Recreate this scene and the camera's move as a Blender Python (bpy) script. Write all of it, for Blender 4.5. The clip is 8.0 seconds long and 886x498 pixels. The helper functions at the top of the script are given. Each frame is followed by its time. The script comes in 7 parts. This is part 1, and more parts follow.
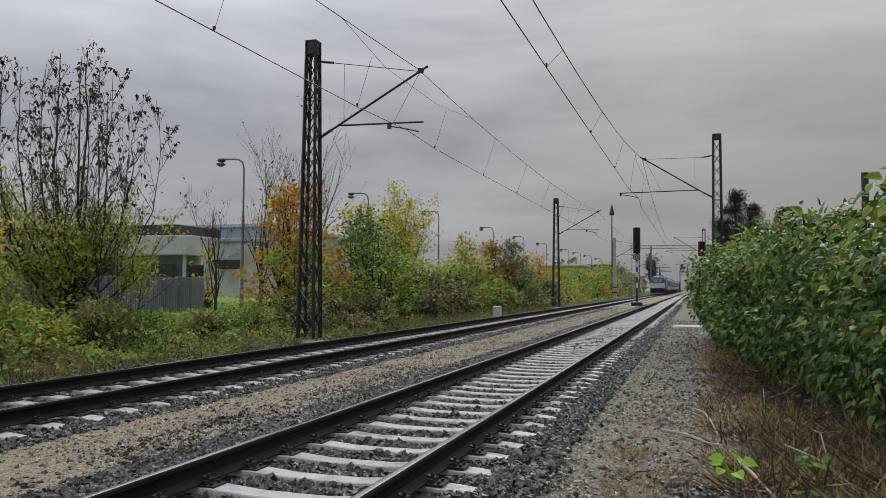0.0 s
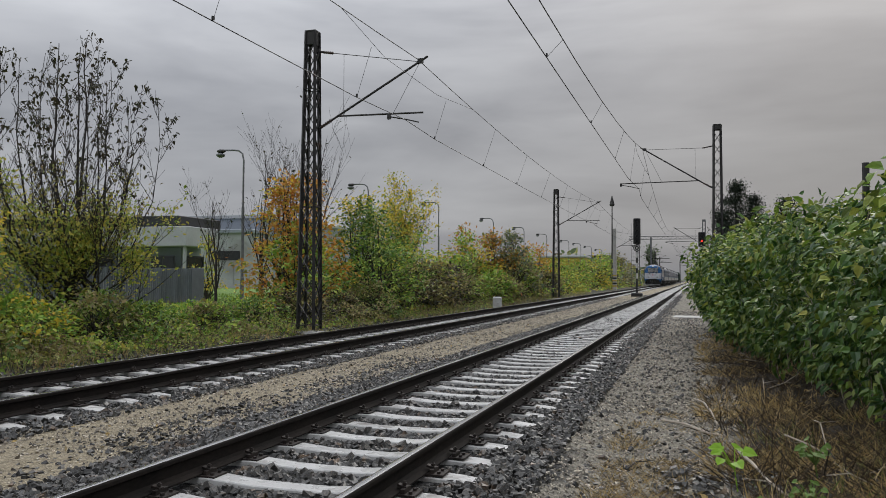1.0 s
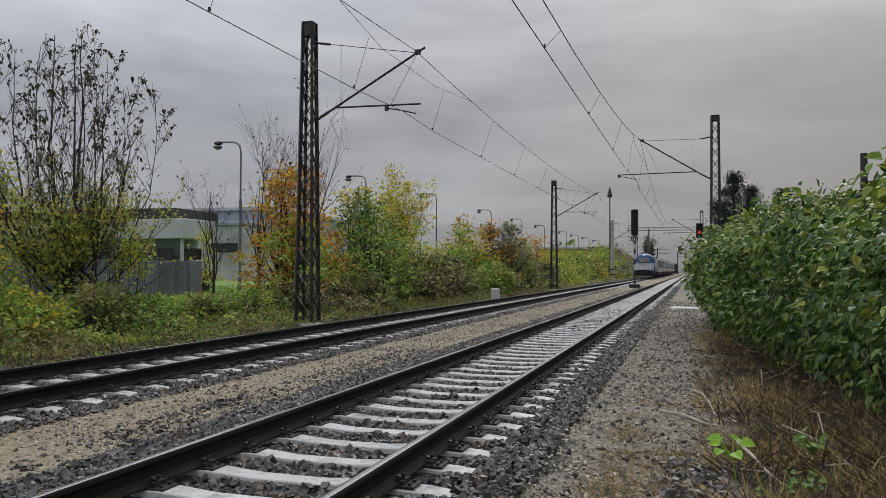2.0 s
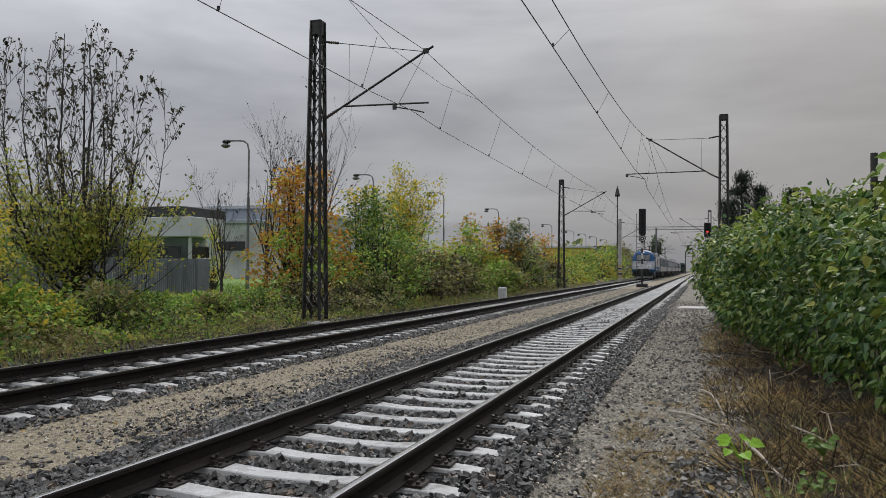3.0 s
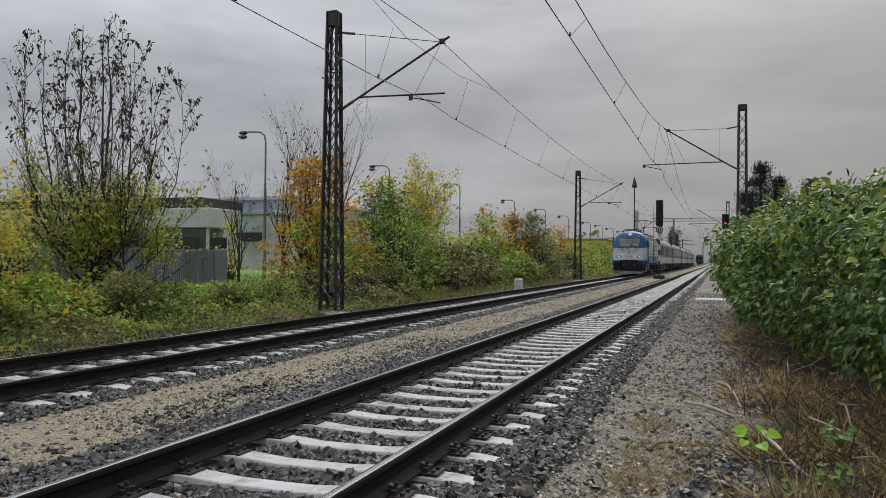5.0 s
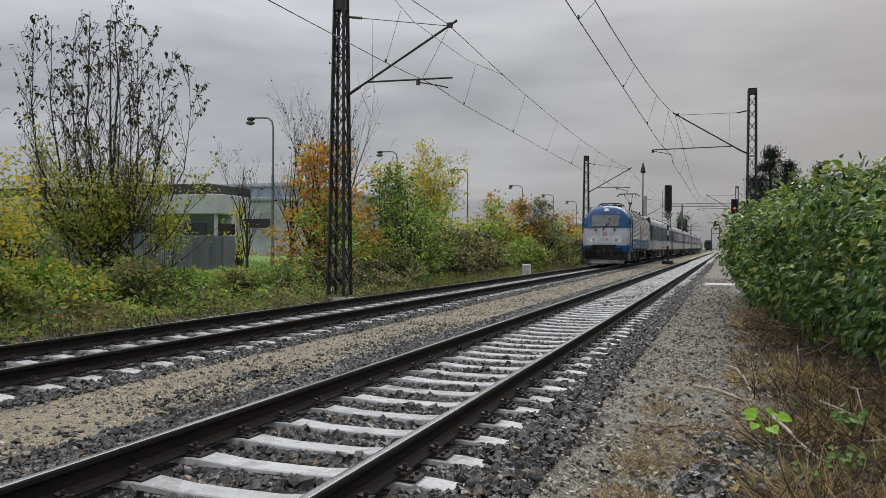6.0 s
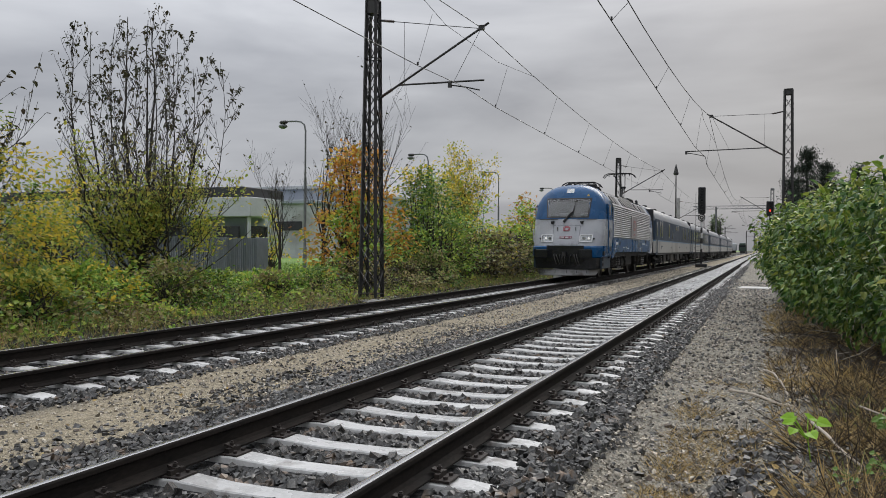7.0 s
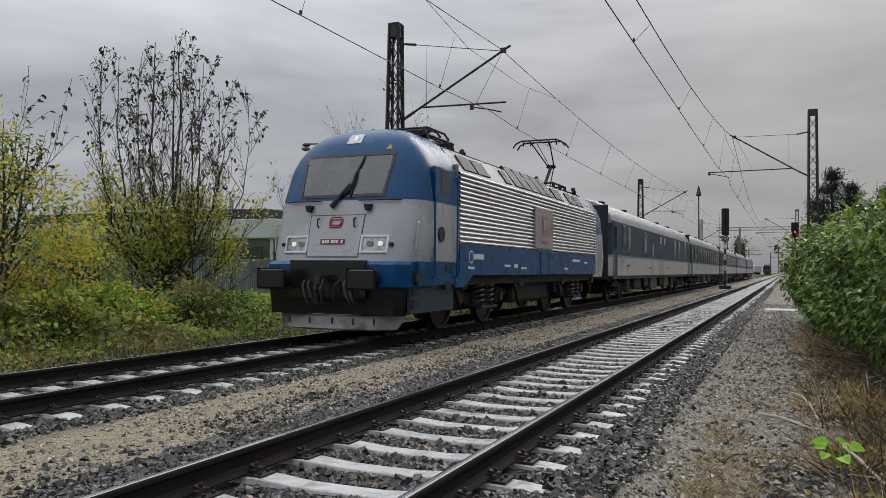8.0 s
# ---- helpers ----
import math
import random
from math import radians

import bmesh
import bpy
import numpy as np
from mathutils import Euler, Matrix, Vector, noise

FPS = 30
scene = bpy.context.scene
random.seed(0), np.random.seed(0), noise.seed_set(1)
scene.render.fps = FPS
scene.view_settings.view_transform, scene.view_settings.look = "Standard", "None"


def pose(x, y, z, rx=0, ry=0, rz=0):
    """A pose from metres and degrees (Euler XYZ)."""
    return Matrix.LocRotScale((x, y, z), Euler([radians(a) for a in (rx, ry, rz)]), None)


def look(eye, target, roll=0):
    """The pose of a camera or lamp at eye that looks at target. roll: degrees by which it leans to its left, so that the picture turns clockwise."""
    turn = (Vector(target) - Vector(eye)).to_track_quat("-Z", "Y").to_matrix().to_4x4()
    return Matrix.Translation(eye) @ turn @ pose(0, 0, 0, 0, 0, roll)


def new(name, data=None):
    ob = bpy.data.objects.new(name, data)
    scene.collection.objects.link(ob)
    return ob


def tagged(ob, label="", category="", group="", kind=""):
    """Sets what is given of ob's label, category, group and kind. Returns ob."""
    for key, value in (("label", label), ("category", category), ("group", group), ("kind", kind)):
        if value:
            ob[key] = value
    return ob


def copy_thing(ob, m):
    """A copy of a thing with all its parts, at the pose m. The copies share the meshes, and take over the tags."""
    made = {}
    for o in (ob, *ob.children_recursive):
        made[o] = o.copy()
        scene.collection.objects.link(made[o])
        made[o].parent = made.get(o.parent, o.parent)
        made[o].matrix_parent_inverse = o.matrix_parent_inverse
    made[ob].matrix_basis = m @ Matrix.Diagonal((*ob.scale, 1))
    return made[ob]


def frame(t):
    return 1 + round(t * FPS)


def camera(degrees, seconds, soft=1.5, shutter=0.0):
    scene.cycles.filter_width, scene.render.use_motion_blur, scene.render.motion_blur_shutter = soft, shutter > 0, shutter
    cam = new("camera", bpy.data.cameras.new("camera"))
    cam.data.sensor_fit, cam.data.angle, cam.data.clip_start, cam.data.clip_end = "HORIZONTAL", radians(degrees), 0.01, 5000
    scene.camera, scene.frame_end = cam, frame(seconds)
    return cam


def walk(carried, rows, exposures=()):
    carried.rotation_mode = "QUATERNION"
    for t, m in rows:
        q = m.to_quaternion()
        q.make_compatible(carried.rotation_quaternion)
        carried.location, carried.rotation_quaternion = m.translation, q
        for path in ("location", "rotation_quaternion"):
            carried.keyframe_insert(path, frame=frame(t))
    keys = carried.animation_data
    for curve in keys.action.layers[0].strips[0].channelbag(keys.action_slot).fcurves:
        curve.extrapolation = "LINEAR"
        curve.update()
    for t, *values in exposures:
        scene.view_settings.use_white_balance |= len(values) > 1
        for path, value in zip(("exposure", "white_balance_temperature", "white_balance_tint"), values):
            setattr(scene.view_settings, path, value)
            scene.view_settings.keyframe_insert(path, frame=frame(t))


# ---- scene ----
cam = camera(58.36, 8.0, soft=0.8)
walk(cam, [
    (0, pose(0.016, -0.024, 1.246, 92.756, -0.359, 17.641)),
    (0.5, pose(0.016, -0.016, 1.248, 92.723, -0.331, 17.841)),
    (1, pose(0.014, -0.012, 1.241, 92.109, -0.308, 17.649)),
    (1.5, pose(0.012, -0.002, 1.240, 91.563, -0.167, 17.469)),
    (3, pose(-0.005, -0.009, 1.243, 91.418, -0.342, 17.999)),
    (3.5, pose(-0.002, -0.017, 1.236, 91.051, -0.482, 18.666)),
    (4, pose(-0.002, -0.021, 1.231, 90.859, -0.616, 19.053)),
    (5.5, pose(0.000, 0.000, 1.230, 90.606, -0.324, 19.228)),
    (6, pose(-0.015, 0.009, 1.210, 89.774, -0.331, 19.719)),
    (6.5, pose(-0.024, 0.008, 1.203, 89.613, -0.366, 20.760)),
    (7, pose(-0.031, -0.007, 1.204, 89.951, -0.391, 21.928)),
    (7.5, pose(-0.043, -0.012, 1.201, 90.652, -0.424, 22.885)),
    (8, pose(-0.056, -0.017, 1.199, 91.499, -0.409, 23.445)),
], exposures=[(0, 0.0), (1.5, 0.0), (3.5, 0.08), (5.5, 0.14), (7.0, 0.28), (8.0, 0.16)])

# ---------- light ----------
def make_world():
    w = bpy.data.worlds.new("overcast_sky")
    scene.world = w
    w.use_nodes = True
    nt = w.node_tree
    nt.nodes.clear()
    N = nt.nodes.new
    out, bg = N("ShaderNodeOutputWorld"), N("ShaderNodeBackground")
    sky = N("ShaderNodeTexSky")
    sky.sky_type, sky.sun_disc = "NISHITA", False
    sky.sun_elevation, sky.sun_rotation = radians(32), radians(10)
    sky.air_density, sky.dust_density = 1.0, 4.0
    co, mp = N("ShaderNodeTexCoord"), N("ShaderNodeMapping")
    mp.inputs["Scale"].default_value = (1.0, 1.0, 4.6)
    mp.inputs["Rotation"].default_value = (0.06, -0.10, 0.0)
    no, no2 = N("ShaderNodeTexNoise"), N("ShaderNodeTexNoise")
    no.inputs["Scale"].default_value, no.inputs["Detail"].default_value = 2.1, 5.0
    no.inputs["Roughness"].default_value, no.inputs["Distortion"].default_value = 0.5, 0.5
    no2.inputs["Scale"].default_value, no2.inputs["Detail"].default_value = 7.0, 4.0
    mixn = N("ShaderNodeMix")
    mixn.inputs[0].default_value = 0.22
    rmp = N("ShaderNodeValToRGB")
    e = rmp.color_ramp.elements
    e[0].position, e[0].color = 0.34, (0.270, 0.281, 0.310, 1)
    e[1].position, e[1].color = 0.68, (0.456, 0.468, 0.496, 1)
    # cloud deck, lighter overhead
    sep, mr = N("ShaderNodeSeparateXYZ"), N("ShaderNodeMapRange")
    mr.interpolation_type = "SMOOTHSTEP"
    mr.inputs[1].default_value, mr.inputs[2].default_value = 0.10, 0.95
    mr.inputs[3].default_value, mr.inputs[4].default_value = 0.86, 3.9
    mul = N("ShaderNodeMix")
    mul.data_type, mul.blend_type = "RGBA", "MULTIPLY"
    mul.inputs[0].default_value = 1.0
    skm = N("ShaderNodeMix")
    skm.data_type, skm.blend_type = "RGBA", "MIX"
    skm.inputs[0].default_value = 0.004
    L = nt.links.new
    L(co.outputs["Generated"], mp.inputs[0])
    L(mp.outputs[0], no.inputs["Vector"]), L(mp.outputs[0], no2.inputs["Vector"])
    L(no.outputs["Fac"], mixn.inputs[2]), L(no2.outputs["Fac"], mixn.inputs[3])
    L(mixn.outputs[0], rmp.inputs[0])
    L(co.outputs["Generated"], sep.inputs[0]), L(sep.outputs["Z"], mr.inputs[0])
    # the cloud is thinner, and lighter, towards the west
    west, mw = N("ShaderNodeMapRange"), N("ShaderNodeMath")
    west.interpolation_type, mw.operation = "SMOOTHSTEP", "MULTIPLY"
    west.inputs[1].default_value, west.inputs[2].default_value = -0.75, 0.40
    west.inputs[3].default_value, west.inputs[4].default_value = 1.16, 0.68
    L(sep.outputs["X"], west.inputs[0]), L(west.outputs[0], mw.inputs[0]), L(mr.outputs[0], mw.inputs[1])
    L(rmp.outputs[0], mul.inputs[6]), L(mw.outputs[0], mul.inputs[7])
    L(mul.outputs[2], skm.inputs[6]), L(sky.outputs[0], skm.inputs[7])
    L(skm.outputs[2], bg.inputs[0]), L(bg.outputs[0], out.inputs[0])
    bg.inputs[1].default_value = 1.0
    sun = new("sun", bpy.data.lights.new("sun", "SUN"))
    sun.data.energy, sun.data.angle, sun.data.color = 0.9, radians(35), (1.0, 0.96, 0.9)
    sun.matrix_basis = look((10, 60, 45), (0, 0, 0))


make_world()


# ---------- materials ----------
def mat(name, a, b=None, scale=6.0, rough=0.7, metal=0.0, fine=60.0, bump=0.15, stain=None, stain_at=0.62, per="island", vary=0.25, stretch=(1, 1, 1), trans=0.0, spec=0.5, rvar=0.15):
    """Two colours mixed by coarse and fine noise, dark or light stains, relief, and a shift of tone from piece to piece."""
    m = bpy.data.materials.new(name)
    m.use_nodes = True
    nt = m.node_tree
    N, L = nt.nodes.new, nt.links.new
    p = nt.nodes["Principled BSDF"]
    b = b or tuple(c * 0.7 for c in a)
    co, mp = N("ShaderNodeTexCoord"), N("ShaderNodeMapping")
    mp.inputs["Scale"].default_value = stretch
    L(co.outputs["Object"], mp.inputs[0])
    info = N("ShaderNodeObjectInfo")
    rnd = info.outputs["Random"]
    if per == "island":
        rnd = N("ShaderNodeNewGeometry").outputs["Random Per Island"]
    else:
        off = N("ShaderNodeVectorMath")
        off.operation = "SCALE"
        cmb = N("ShaderNodeCombineXYZ")
        for i in range(3):
            L(info.outputs["Random"], cmb.inputs[i])
        L(cmb.outputs[0], off.inputs[0])
        off.inputs["Scale"].default_value = 37.0
        L(off.outputs[0], mp.inputs["Location"])
    n1, n2 = N("ShaderNodeTexNoise"), N("ShaderNodeTexNoise")
    n1.inputs["Scale"].default_value, n1.inputs["Detail"].default_value = scale, 4
    n2.inputs["Scale"].default_value, n2.inputs["Detail"].default_value = fine, 3
    L(mp.outputs[0], n1.inputs["Vector"]), L(mp.outputs[0], n2.inputs["Vector"])
    add = N("ShaderNodeMix")
    add.inputs[0].default_value = 0.4
    L(n1.outputs["Fac"], add.inputs[2]), L(n2.outputs["Fac"], add.inputs[3])
    r = N("ShaderNodeValToRGB")
    r.color_ramp.elements[0].position, r.color_ramp.elements[0].color = 0.36, (*b, 1)
    r.color_ramp.elements[1].position, r.color_ramp.elements[1].color = 0.64, (*a, 1)
    L(add.outputs[0], r.inputs[0])
    col = r.outputs[0]
    if stain:
        n3, r3, mx = N("ShaderNodeTexNoise"), N("ShaderNodeValToRGB"), N("ShaderNodeMix")
        n3.inputs["Scale"].default_value, n3.inputs["Detail"].default_value, n3.inputs["Distortion"].default_value = scale * 0.6, 6, 0.6
        L(mp.outputs[0], n3.inputs["Vector"])
        r3.color_ramp.elements[0].position, r3.color_ramp.elements[1].position = stain_at - 0.06, stain_at + 0.08
        mx.data_type = "RGBA"
        L(n3.outputs["Fac"], r3.inputs[0]), L(r3.outputs[0], mx.inputs[0])
        L(col, mx.inputs[6])
        mx.inputs[7].default_value = (*stain, 1)
        col = mx.outputs[2]
    if vary:
        hs, mr = N("ShaderNodeHueSaturation"), N("ShaderNodeMapRange")
        mr.inputs[3].default_value, mr.inputs[4].default_value = 1 - vary, 1 + vary
        L(rnd, mr.inputs[0]), L(mr.outputs[0], hs.inputs["Value"]), L(col, hs.inputs["Color"])
        col = hs.outputs[0]
    L(col, p.inputs["Base Color"])
    rr = N("ShaderNodeMapRange")
    rr.inputs[3].default_value, rr.inputs[4].default_value = max(0.03, rough - rvar), min(1, rough + rvar)
    L(n1.outputs["Fac"], rr.inputs[0]), L(rr.outputs[0], p.inputs["Roughness"])
    p.inputs["Metallic"].default_value = metal
    p.inputs["Specular IOR Level"].default_value = spec
    if bump:
        bp = N("ShaderNodeBump")
        bp.inputs["Strength"].default_value, bp.inputs["Distance"].default_value = bump, 0.01
        L(n2.outputs["Fac"], bp.inputs["Height"]), L(bp.outputs[0], p.inputs["Normal"])
    if trans:
        # thin leaves let some light through
        tr, ms, out = N("ShaderNodeBsdfTranslucent"), N("ShaderNodeMixShader"), nt.nodes["Material Output"]
        ms.inputs[0].default_value = trans
        L(col, tr.inputs[0]), L(p.outputs[0], ms.inputs[1]), L(tr.outputs[0], ms.inputs[2]), L(ms.outputs[0], out.inputs[0])
    return m


def leafmat(name, cols, rough=0.45, trans=0.3, spec=0.4):
    """Leaf colours spread from leaf to leaf, with a little mottling on each."""
    m = mat(name, cols[0], scale=30, fine=90, rough=rough, vary=0, trans=trans, spec=spec, bump=0.1)
    nt = m.node_tree
    N, L = nt.nodes.new, nt.links.new
    geo, r, mx = N("ShaderNodeNewGeometry"), N("ShaderNodeValToRGB"), N("ShaderNodeMix")
    els = r.color_ramp.elements
    while len(els) < len(cols):
        els.new(0.5)
    for i, c in enumerate(cols):
        els[i].position, els[i].color = i / max(1, len(cols) - 1), (*c, 1)
    L(geo.outputs["Random Per Island"], r.inputs[0])
    mx.data_type, mx.blend_type = "RGBA", "MULTIPLY"
    mx.inputs[0].default_value = 0.5
    noi, bw = [n for n in nt.nodes if n.type == "TEX_NOISE"][0], N("ShaderNodeMapRange")
    bw.inputs[3].default_value, bw.inputs[4].default_value = 0.4, 1.5
    L(noi.outputs["Fac"], bw.inputs[0]), L(r.outputs[0], mx.inputs[6]), L(bw.outputs[0], mx.inputs[7])
    for lk in list(nt.links):
        if lk.to_socket.name in ("Base Color",) or (lk.to_node.type == "BSDF_TRANSLUCENT" and lk.to_socket.name == "Color"):
            L(mx.outputs[2], lk.to_socket)
    return m


def glow(name, col, strength):
    m = bpy.data.materials.new(name)
    m.use_nodes = True
    p = m.node_tree.nodes["Principled BSDF"]
    p.inputs["Base Color"].default_value = (*col, 1)
    p.inputs["Emission Color"].default_value, p.inputs["Emission Strength"].default_value = (*col, 1), strength
    return m


STEEL_DARK = mat("weathered_dark_steel", (0.05, 0.048, 0.046), (0.022, 0.021, 0.022), 3, 0.55, 0.3, stain=(0.07, 0.04, 0.025), stain_at=0.68, vary=0.1)
STEEL_GREY = mat("galvanised_grey_steel", (0.20, 0.205, 0.21), (0.12, 0.125, 0.13), 4, 0.5, 0.5, vary=0.1)
RAIL_RUST = mat("rusty_rail_side", (0.024, 0.019, 0.016), (0.008, 0.007, 0.0065), 5, 0.85, 0.0, stretch=(1, 0.3, 1), vary=0, spec=0.15)
RAIL_TOP = mat("polished_rail_head", (0.62, 0.61, 0.60), (0.45, 0.44, 0.43), 2, 0.22, 1.0, stretch=(8, 0.2, 1), bump=0.03, vary=0, rvar=0.1)
CONCRETE_TIE = mat("damp_concrete_sleeper", (0.57, 0.565, 0.55), (0.43, 0.425, 0.41), 5, 0.28, 0, fine=45, bump=0.3, stain=(0.22, 0.20, 0.18), stain_at=0.66, per="object", vary=0.12)
FASTEN = mat("rusty_fastening", (0.04, 0.03, 0.025), (0.015, 0.012, 0.011), 20, 0.6, 0.3, vary=0.2, per="object")
STONE = mat("wet_ballast_stone", (0.105, 0.102, 0.095), (0.006, 0.006, 0.0058), 9, 0.38, 0, fine=40, bump=0.5, vary=0.98, stain=(0.15, 0.105, 0.07), stain_at=0.62, spec=0.5)
PEBBLE = mat("sandy_pebble", (0.46, 0.41, 0.33), (0.14, 0.12, 0.095), 7, 0.5, 0, fine=40, bump=0.2, vary=0.8)
CONCRETE = mat("weathered_concrete", (0.42, 0.41, 0.39), (0.28, 0.27, 0.26), 2, 0.8, 0, fine=30, bump=0.3, stain=(0.17, 0.16, 0.15), vary=0.08)
INSUL = mat("brown_insulator_glaze", (0.06, 0.035, 0.025), (0.03, 0.02, 0.016), 8, 0.3, 0, vary=0)
WIRE = mat("oxidised_copper_wire", (0.05, 0.05, 0.05), (0.03, 0.03, 0.032), 3, 0.5, 0.6, vary=0)
BLACK = mat("matt_black_paint", (0.014, 0.014, 0.015), (0.008, 0.008, 0.009), 6, 0.6, 0, vary=0)
WHITE_PAINT = mat("dull_white_paint", (0.62, 0.62, 0.6), (0.45, 0.45, 0.43), 6, 0.6, 0, stain=(0.3, 0.28, 0.25), vary=0)


# ---------- mesh building ----------
class Build:
    """Collects faces, and links them as one mesh."""

    def __init__(self):
        self.v, self.f, self.m = [], [], []

    def face(self, idx, mi=0):
        self.f.append(tuple(idx))
        self.m.append(mi)

    def box(self, c, s, mi=0, rot=None, taper=1.0):
        """A box of size s centred at c; taper narrows its top; rot is a 3x3 or 4x4 matrix."""
        n = len(self.v)
        for z in (-0.5, 0.5):
            k = taper if z > 0 else 1.0
            for x, y in ((-0.5, -0.5), (0.5, -0.5), (0.5, 0.5), (-0.5, 0.5)):
                p = Vector((x * s[0] * k, y * s[1] * k, z * s[2]))
                if rot is not None:
                    p = rot @ p
                self.v.append((p[0] + c[0], p[1] + c[1], p[2] + c[2]))
        for q in ((3, 2, 1, 0), (4, 5, 6, 7), (0, 1, 5, 4), (1, 2, 6, 5), (2, 3, 7, 6), (3, 0, 4, 7)):
            self.face([n + i for i in q], mi)
        return self

    def bevel_box(self, c, s, b=0.02, mi=0):
        """A box with chamfered upright and top edges."""
        x, y, z = s[0] / 2, s[1] / 2, s[2] / 2

        def ring(x, y, b, z):
            return [(c[0] + px, c[1] + py, c[2] + z) for px, py in ((-x + b, -y), (x - b, -y), (x, -y + b), (x, y - b), (x - b, y), (-x + b, y), (-x, y - b), (-x, -y + b))]
        self.loft([ring(x - b, y - b, b, -z), ring(x, y, b, -z + b), ring(x, y, b, z - b), ring(x - b, y - b, b, z)], mi, True, True, True)
        return self

    def loft(self, rings, mi=0, closed=True, cap0=False, cap1=False):
        n0, k = len(self.v), len(rings[0])
        for r in rings:
            self.v.extend(tuple(p) for p in r)
        for i in range(len(rings) - 1):
            for j in range(k if closed else k - 1):
                a, b = n0 + i * k + j, n0 + i * k + (j + 1) % k
                self.face((a, b, b + k, a + k), mi)
        if cap0:
            self.face([n0 + j for j in reversed(range(k))], mi)
        if cap1:
            self.face([n0 + (len(rings) - 1) * k + j for j in range(k)], mi)
        return self

    def tube(self, pts, r, n=6, mi=0, caps=True):
        """A tube along pts; r is one radius or one for each point."""
        pts = [Vector(p) for p in pts]
        rs = r if isinstance(r, (list, tuple)) else [r] * len(pts)
        rings, up = [], None
        for i, p in enumerate(pts):
            d = (pts[min(i + 1, len(pts) - 1)] - pts[max(i - 1, 0)]).normalized()
            if up is None or abs(up.dot(d)) > 0.98:
                up = Vector((0, 0, 1)) if abs(d.z) < 0.9 else Vector((1, 0, 0))
            a = d.cross(up).normalized()
            up = a.cross(d).normalized()
            rings.append([p + (a * math.cos(t) + up * math.sin(t)) * rs[i] for t in (2 * math.pi * j / n for j in range(n))])
        return self.loft(rings, mi, True, caps, caps)

    def beam(self, p, q, w, h, mi=0):
        """A flat bar from p to q."""
        p, q = Vector(p), Vector(q)
        m = (q - p).to_track_quat("Z", "Y").to_matrix()
        return self.box((p + q) / 2, (w, h, (q - p).length), mi, m)

    def ob(self, name, mats, parent=None, label="", smooth=False, **tags):
        me = bpy.data.meshes.new(name)
        me.from_pydata(self.v, [], self.f)
        for m in (mats if isinstance(mats, (list, tuple)) else [mats]):
            me.materials.append(m)
        me.polygons.foreach_set("material_index", self.m)
        if smooth:
            me.polygons.foreach_set("use_smooth", [True] * len(self.f))
        me.update()
        o = new(name, me)
        if parent:
            o.parent = parent
        tagged(o, label, **tags)
        return o


def thing(name, label, category, m=None, group="", kind=""):
    e = new(name)
    e.empty_display_size = 0.2
    if m is not None:
        e.matrix_basis = m
    return tagged(e, label, category, group, kind)


def share(ob, name, m, parent=None):
    """A further object on the mesh of ob."""
    o = new(name, ob.data)
    o.parent = parent or ob.parent
    o.matrix_basis = m
    return o


def scatter(name, base_v, base_f, pos, rot, scl, material, parent=None, smooth=False):
    """Many small copies of one shape joined into one mesh. rot: n x 3 x 3, scl: n x 3."""
    bv, bf = np.asarray(base_v, float), np.asarray(base_f, int)
    n, k = len(pos), len(bv)
    v = np.einsum("nij,nkj->nki", rot, bv[None] * scl[:, None, :]) + pos[:, None, :]
    f = (bf[None] + (np.arange(n) * k)[:, None, None]).reshape(-1, bf.shape[1])
    me = bpy.data.meshes.new(name)
    me.vertices.add(n * k)
    me.vertices.foreach_set("co", v.reshape(-1))
    me.loops.add(f.size)
    me.loops.foreach_set("vertex_index", f.reshape(-1))
    me.polygons.add(len(f))
    me.polygons.foreach_set("loop_start", np.arange(len(f)) * bf.shape[1])
    me.polygons.foreach_set("loop_total", np.full(len(f), bf.shape[1]))
    me.materials.append(material)
    if smooth:
        me.polygons.foreach_set("use_smooth", np.ones(len(f), bool))
    else:
        me.shade_flat()
    me.update(calc_edges=True)
    o = new(name, me)
    if parent:
        o.parent = parent
    return o


RNG = np.random.default_rng(7)


def turns(n, tilt=None):
    """Random turns; tilt limits the lean from upright, in radians."""
    yaw = RNG.uniform(0, 2 * np.pi, n)
    if tilt is None:
        q = RNG.normal(size=(n, 4))
        q /= np.linalg.norm(q, axis=1)[:, None]
        w, x, y, z = q.T
        return np.stack([1 - 2 * (y * y + z * z), 2 * (x * y - w * z), 2 * (x * z + w * y), 2 * (x * y + w * z), 1 - 2 * (x * x + z * z), 2 * (y * z - w * x), 2 * (x * z - w * y), 2 * (y * z + w * x), 1 - 2 * (x * x + y * y)], 1).reshape(n, 3, 3)
    a, b = RNG.uniform(-tilt, tilt, n), RNG.uniform(-tilt, tilt, n)
    o, z = np.ones(n), np.zeros(n)
    rz = np.stack([np.cos(yaw), -np.sin(yaw), z, np.sin(yaw), np.cos(yaw), z, z, z, o], 1).reshape(n, 3, 3)
    rx = np.stack([o, z, z, z, np.cos(a), -np.sin(a), z, np.sin(a), np.cos(a)], 1).reshape(n, 3, 3)
    ry = np.stack([np.cos(b), z, np.sin(b), z, o, z, -np.sin(b), z, np.cos(b)], 1).reshape(n, 3, 3)
    return rz @ rx @ ry


# ---------- ground ----------
NEAR_X, FAR_X = -2.672, -7.348
TRACK_END = 620.0


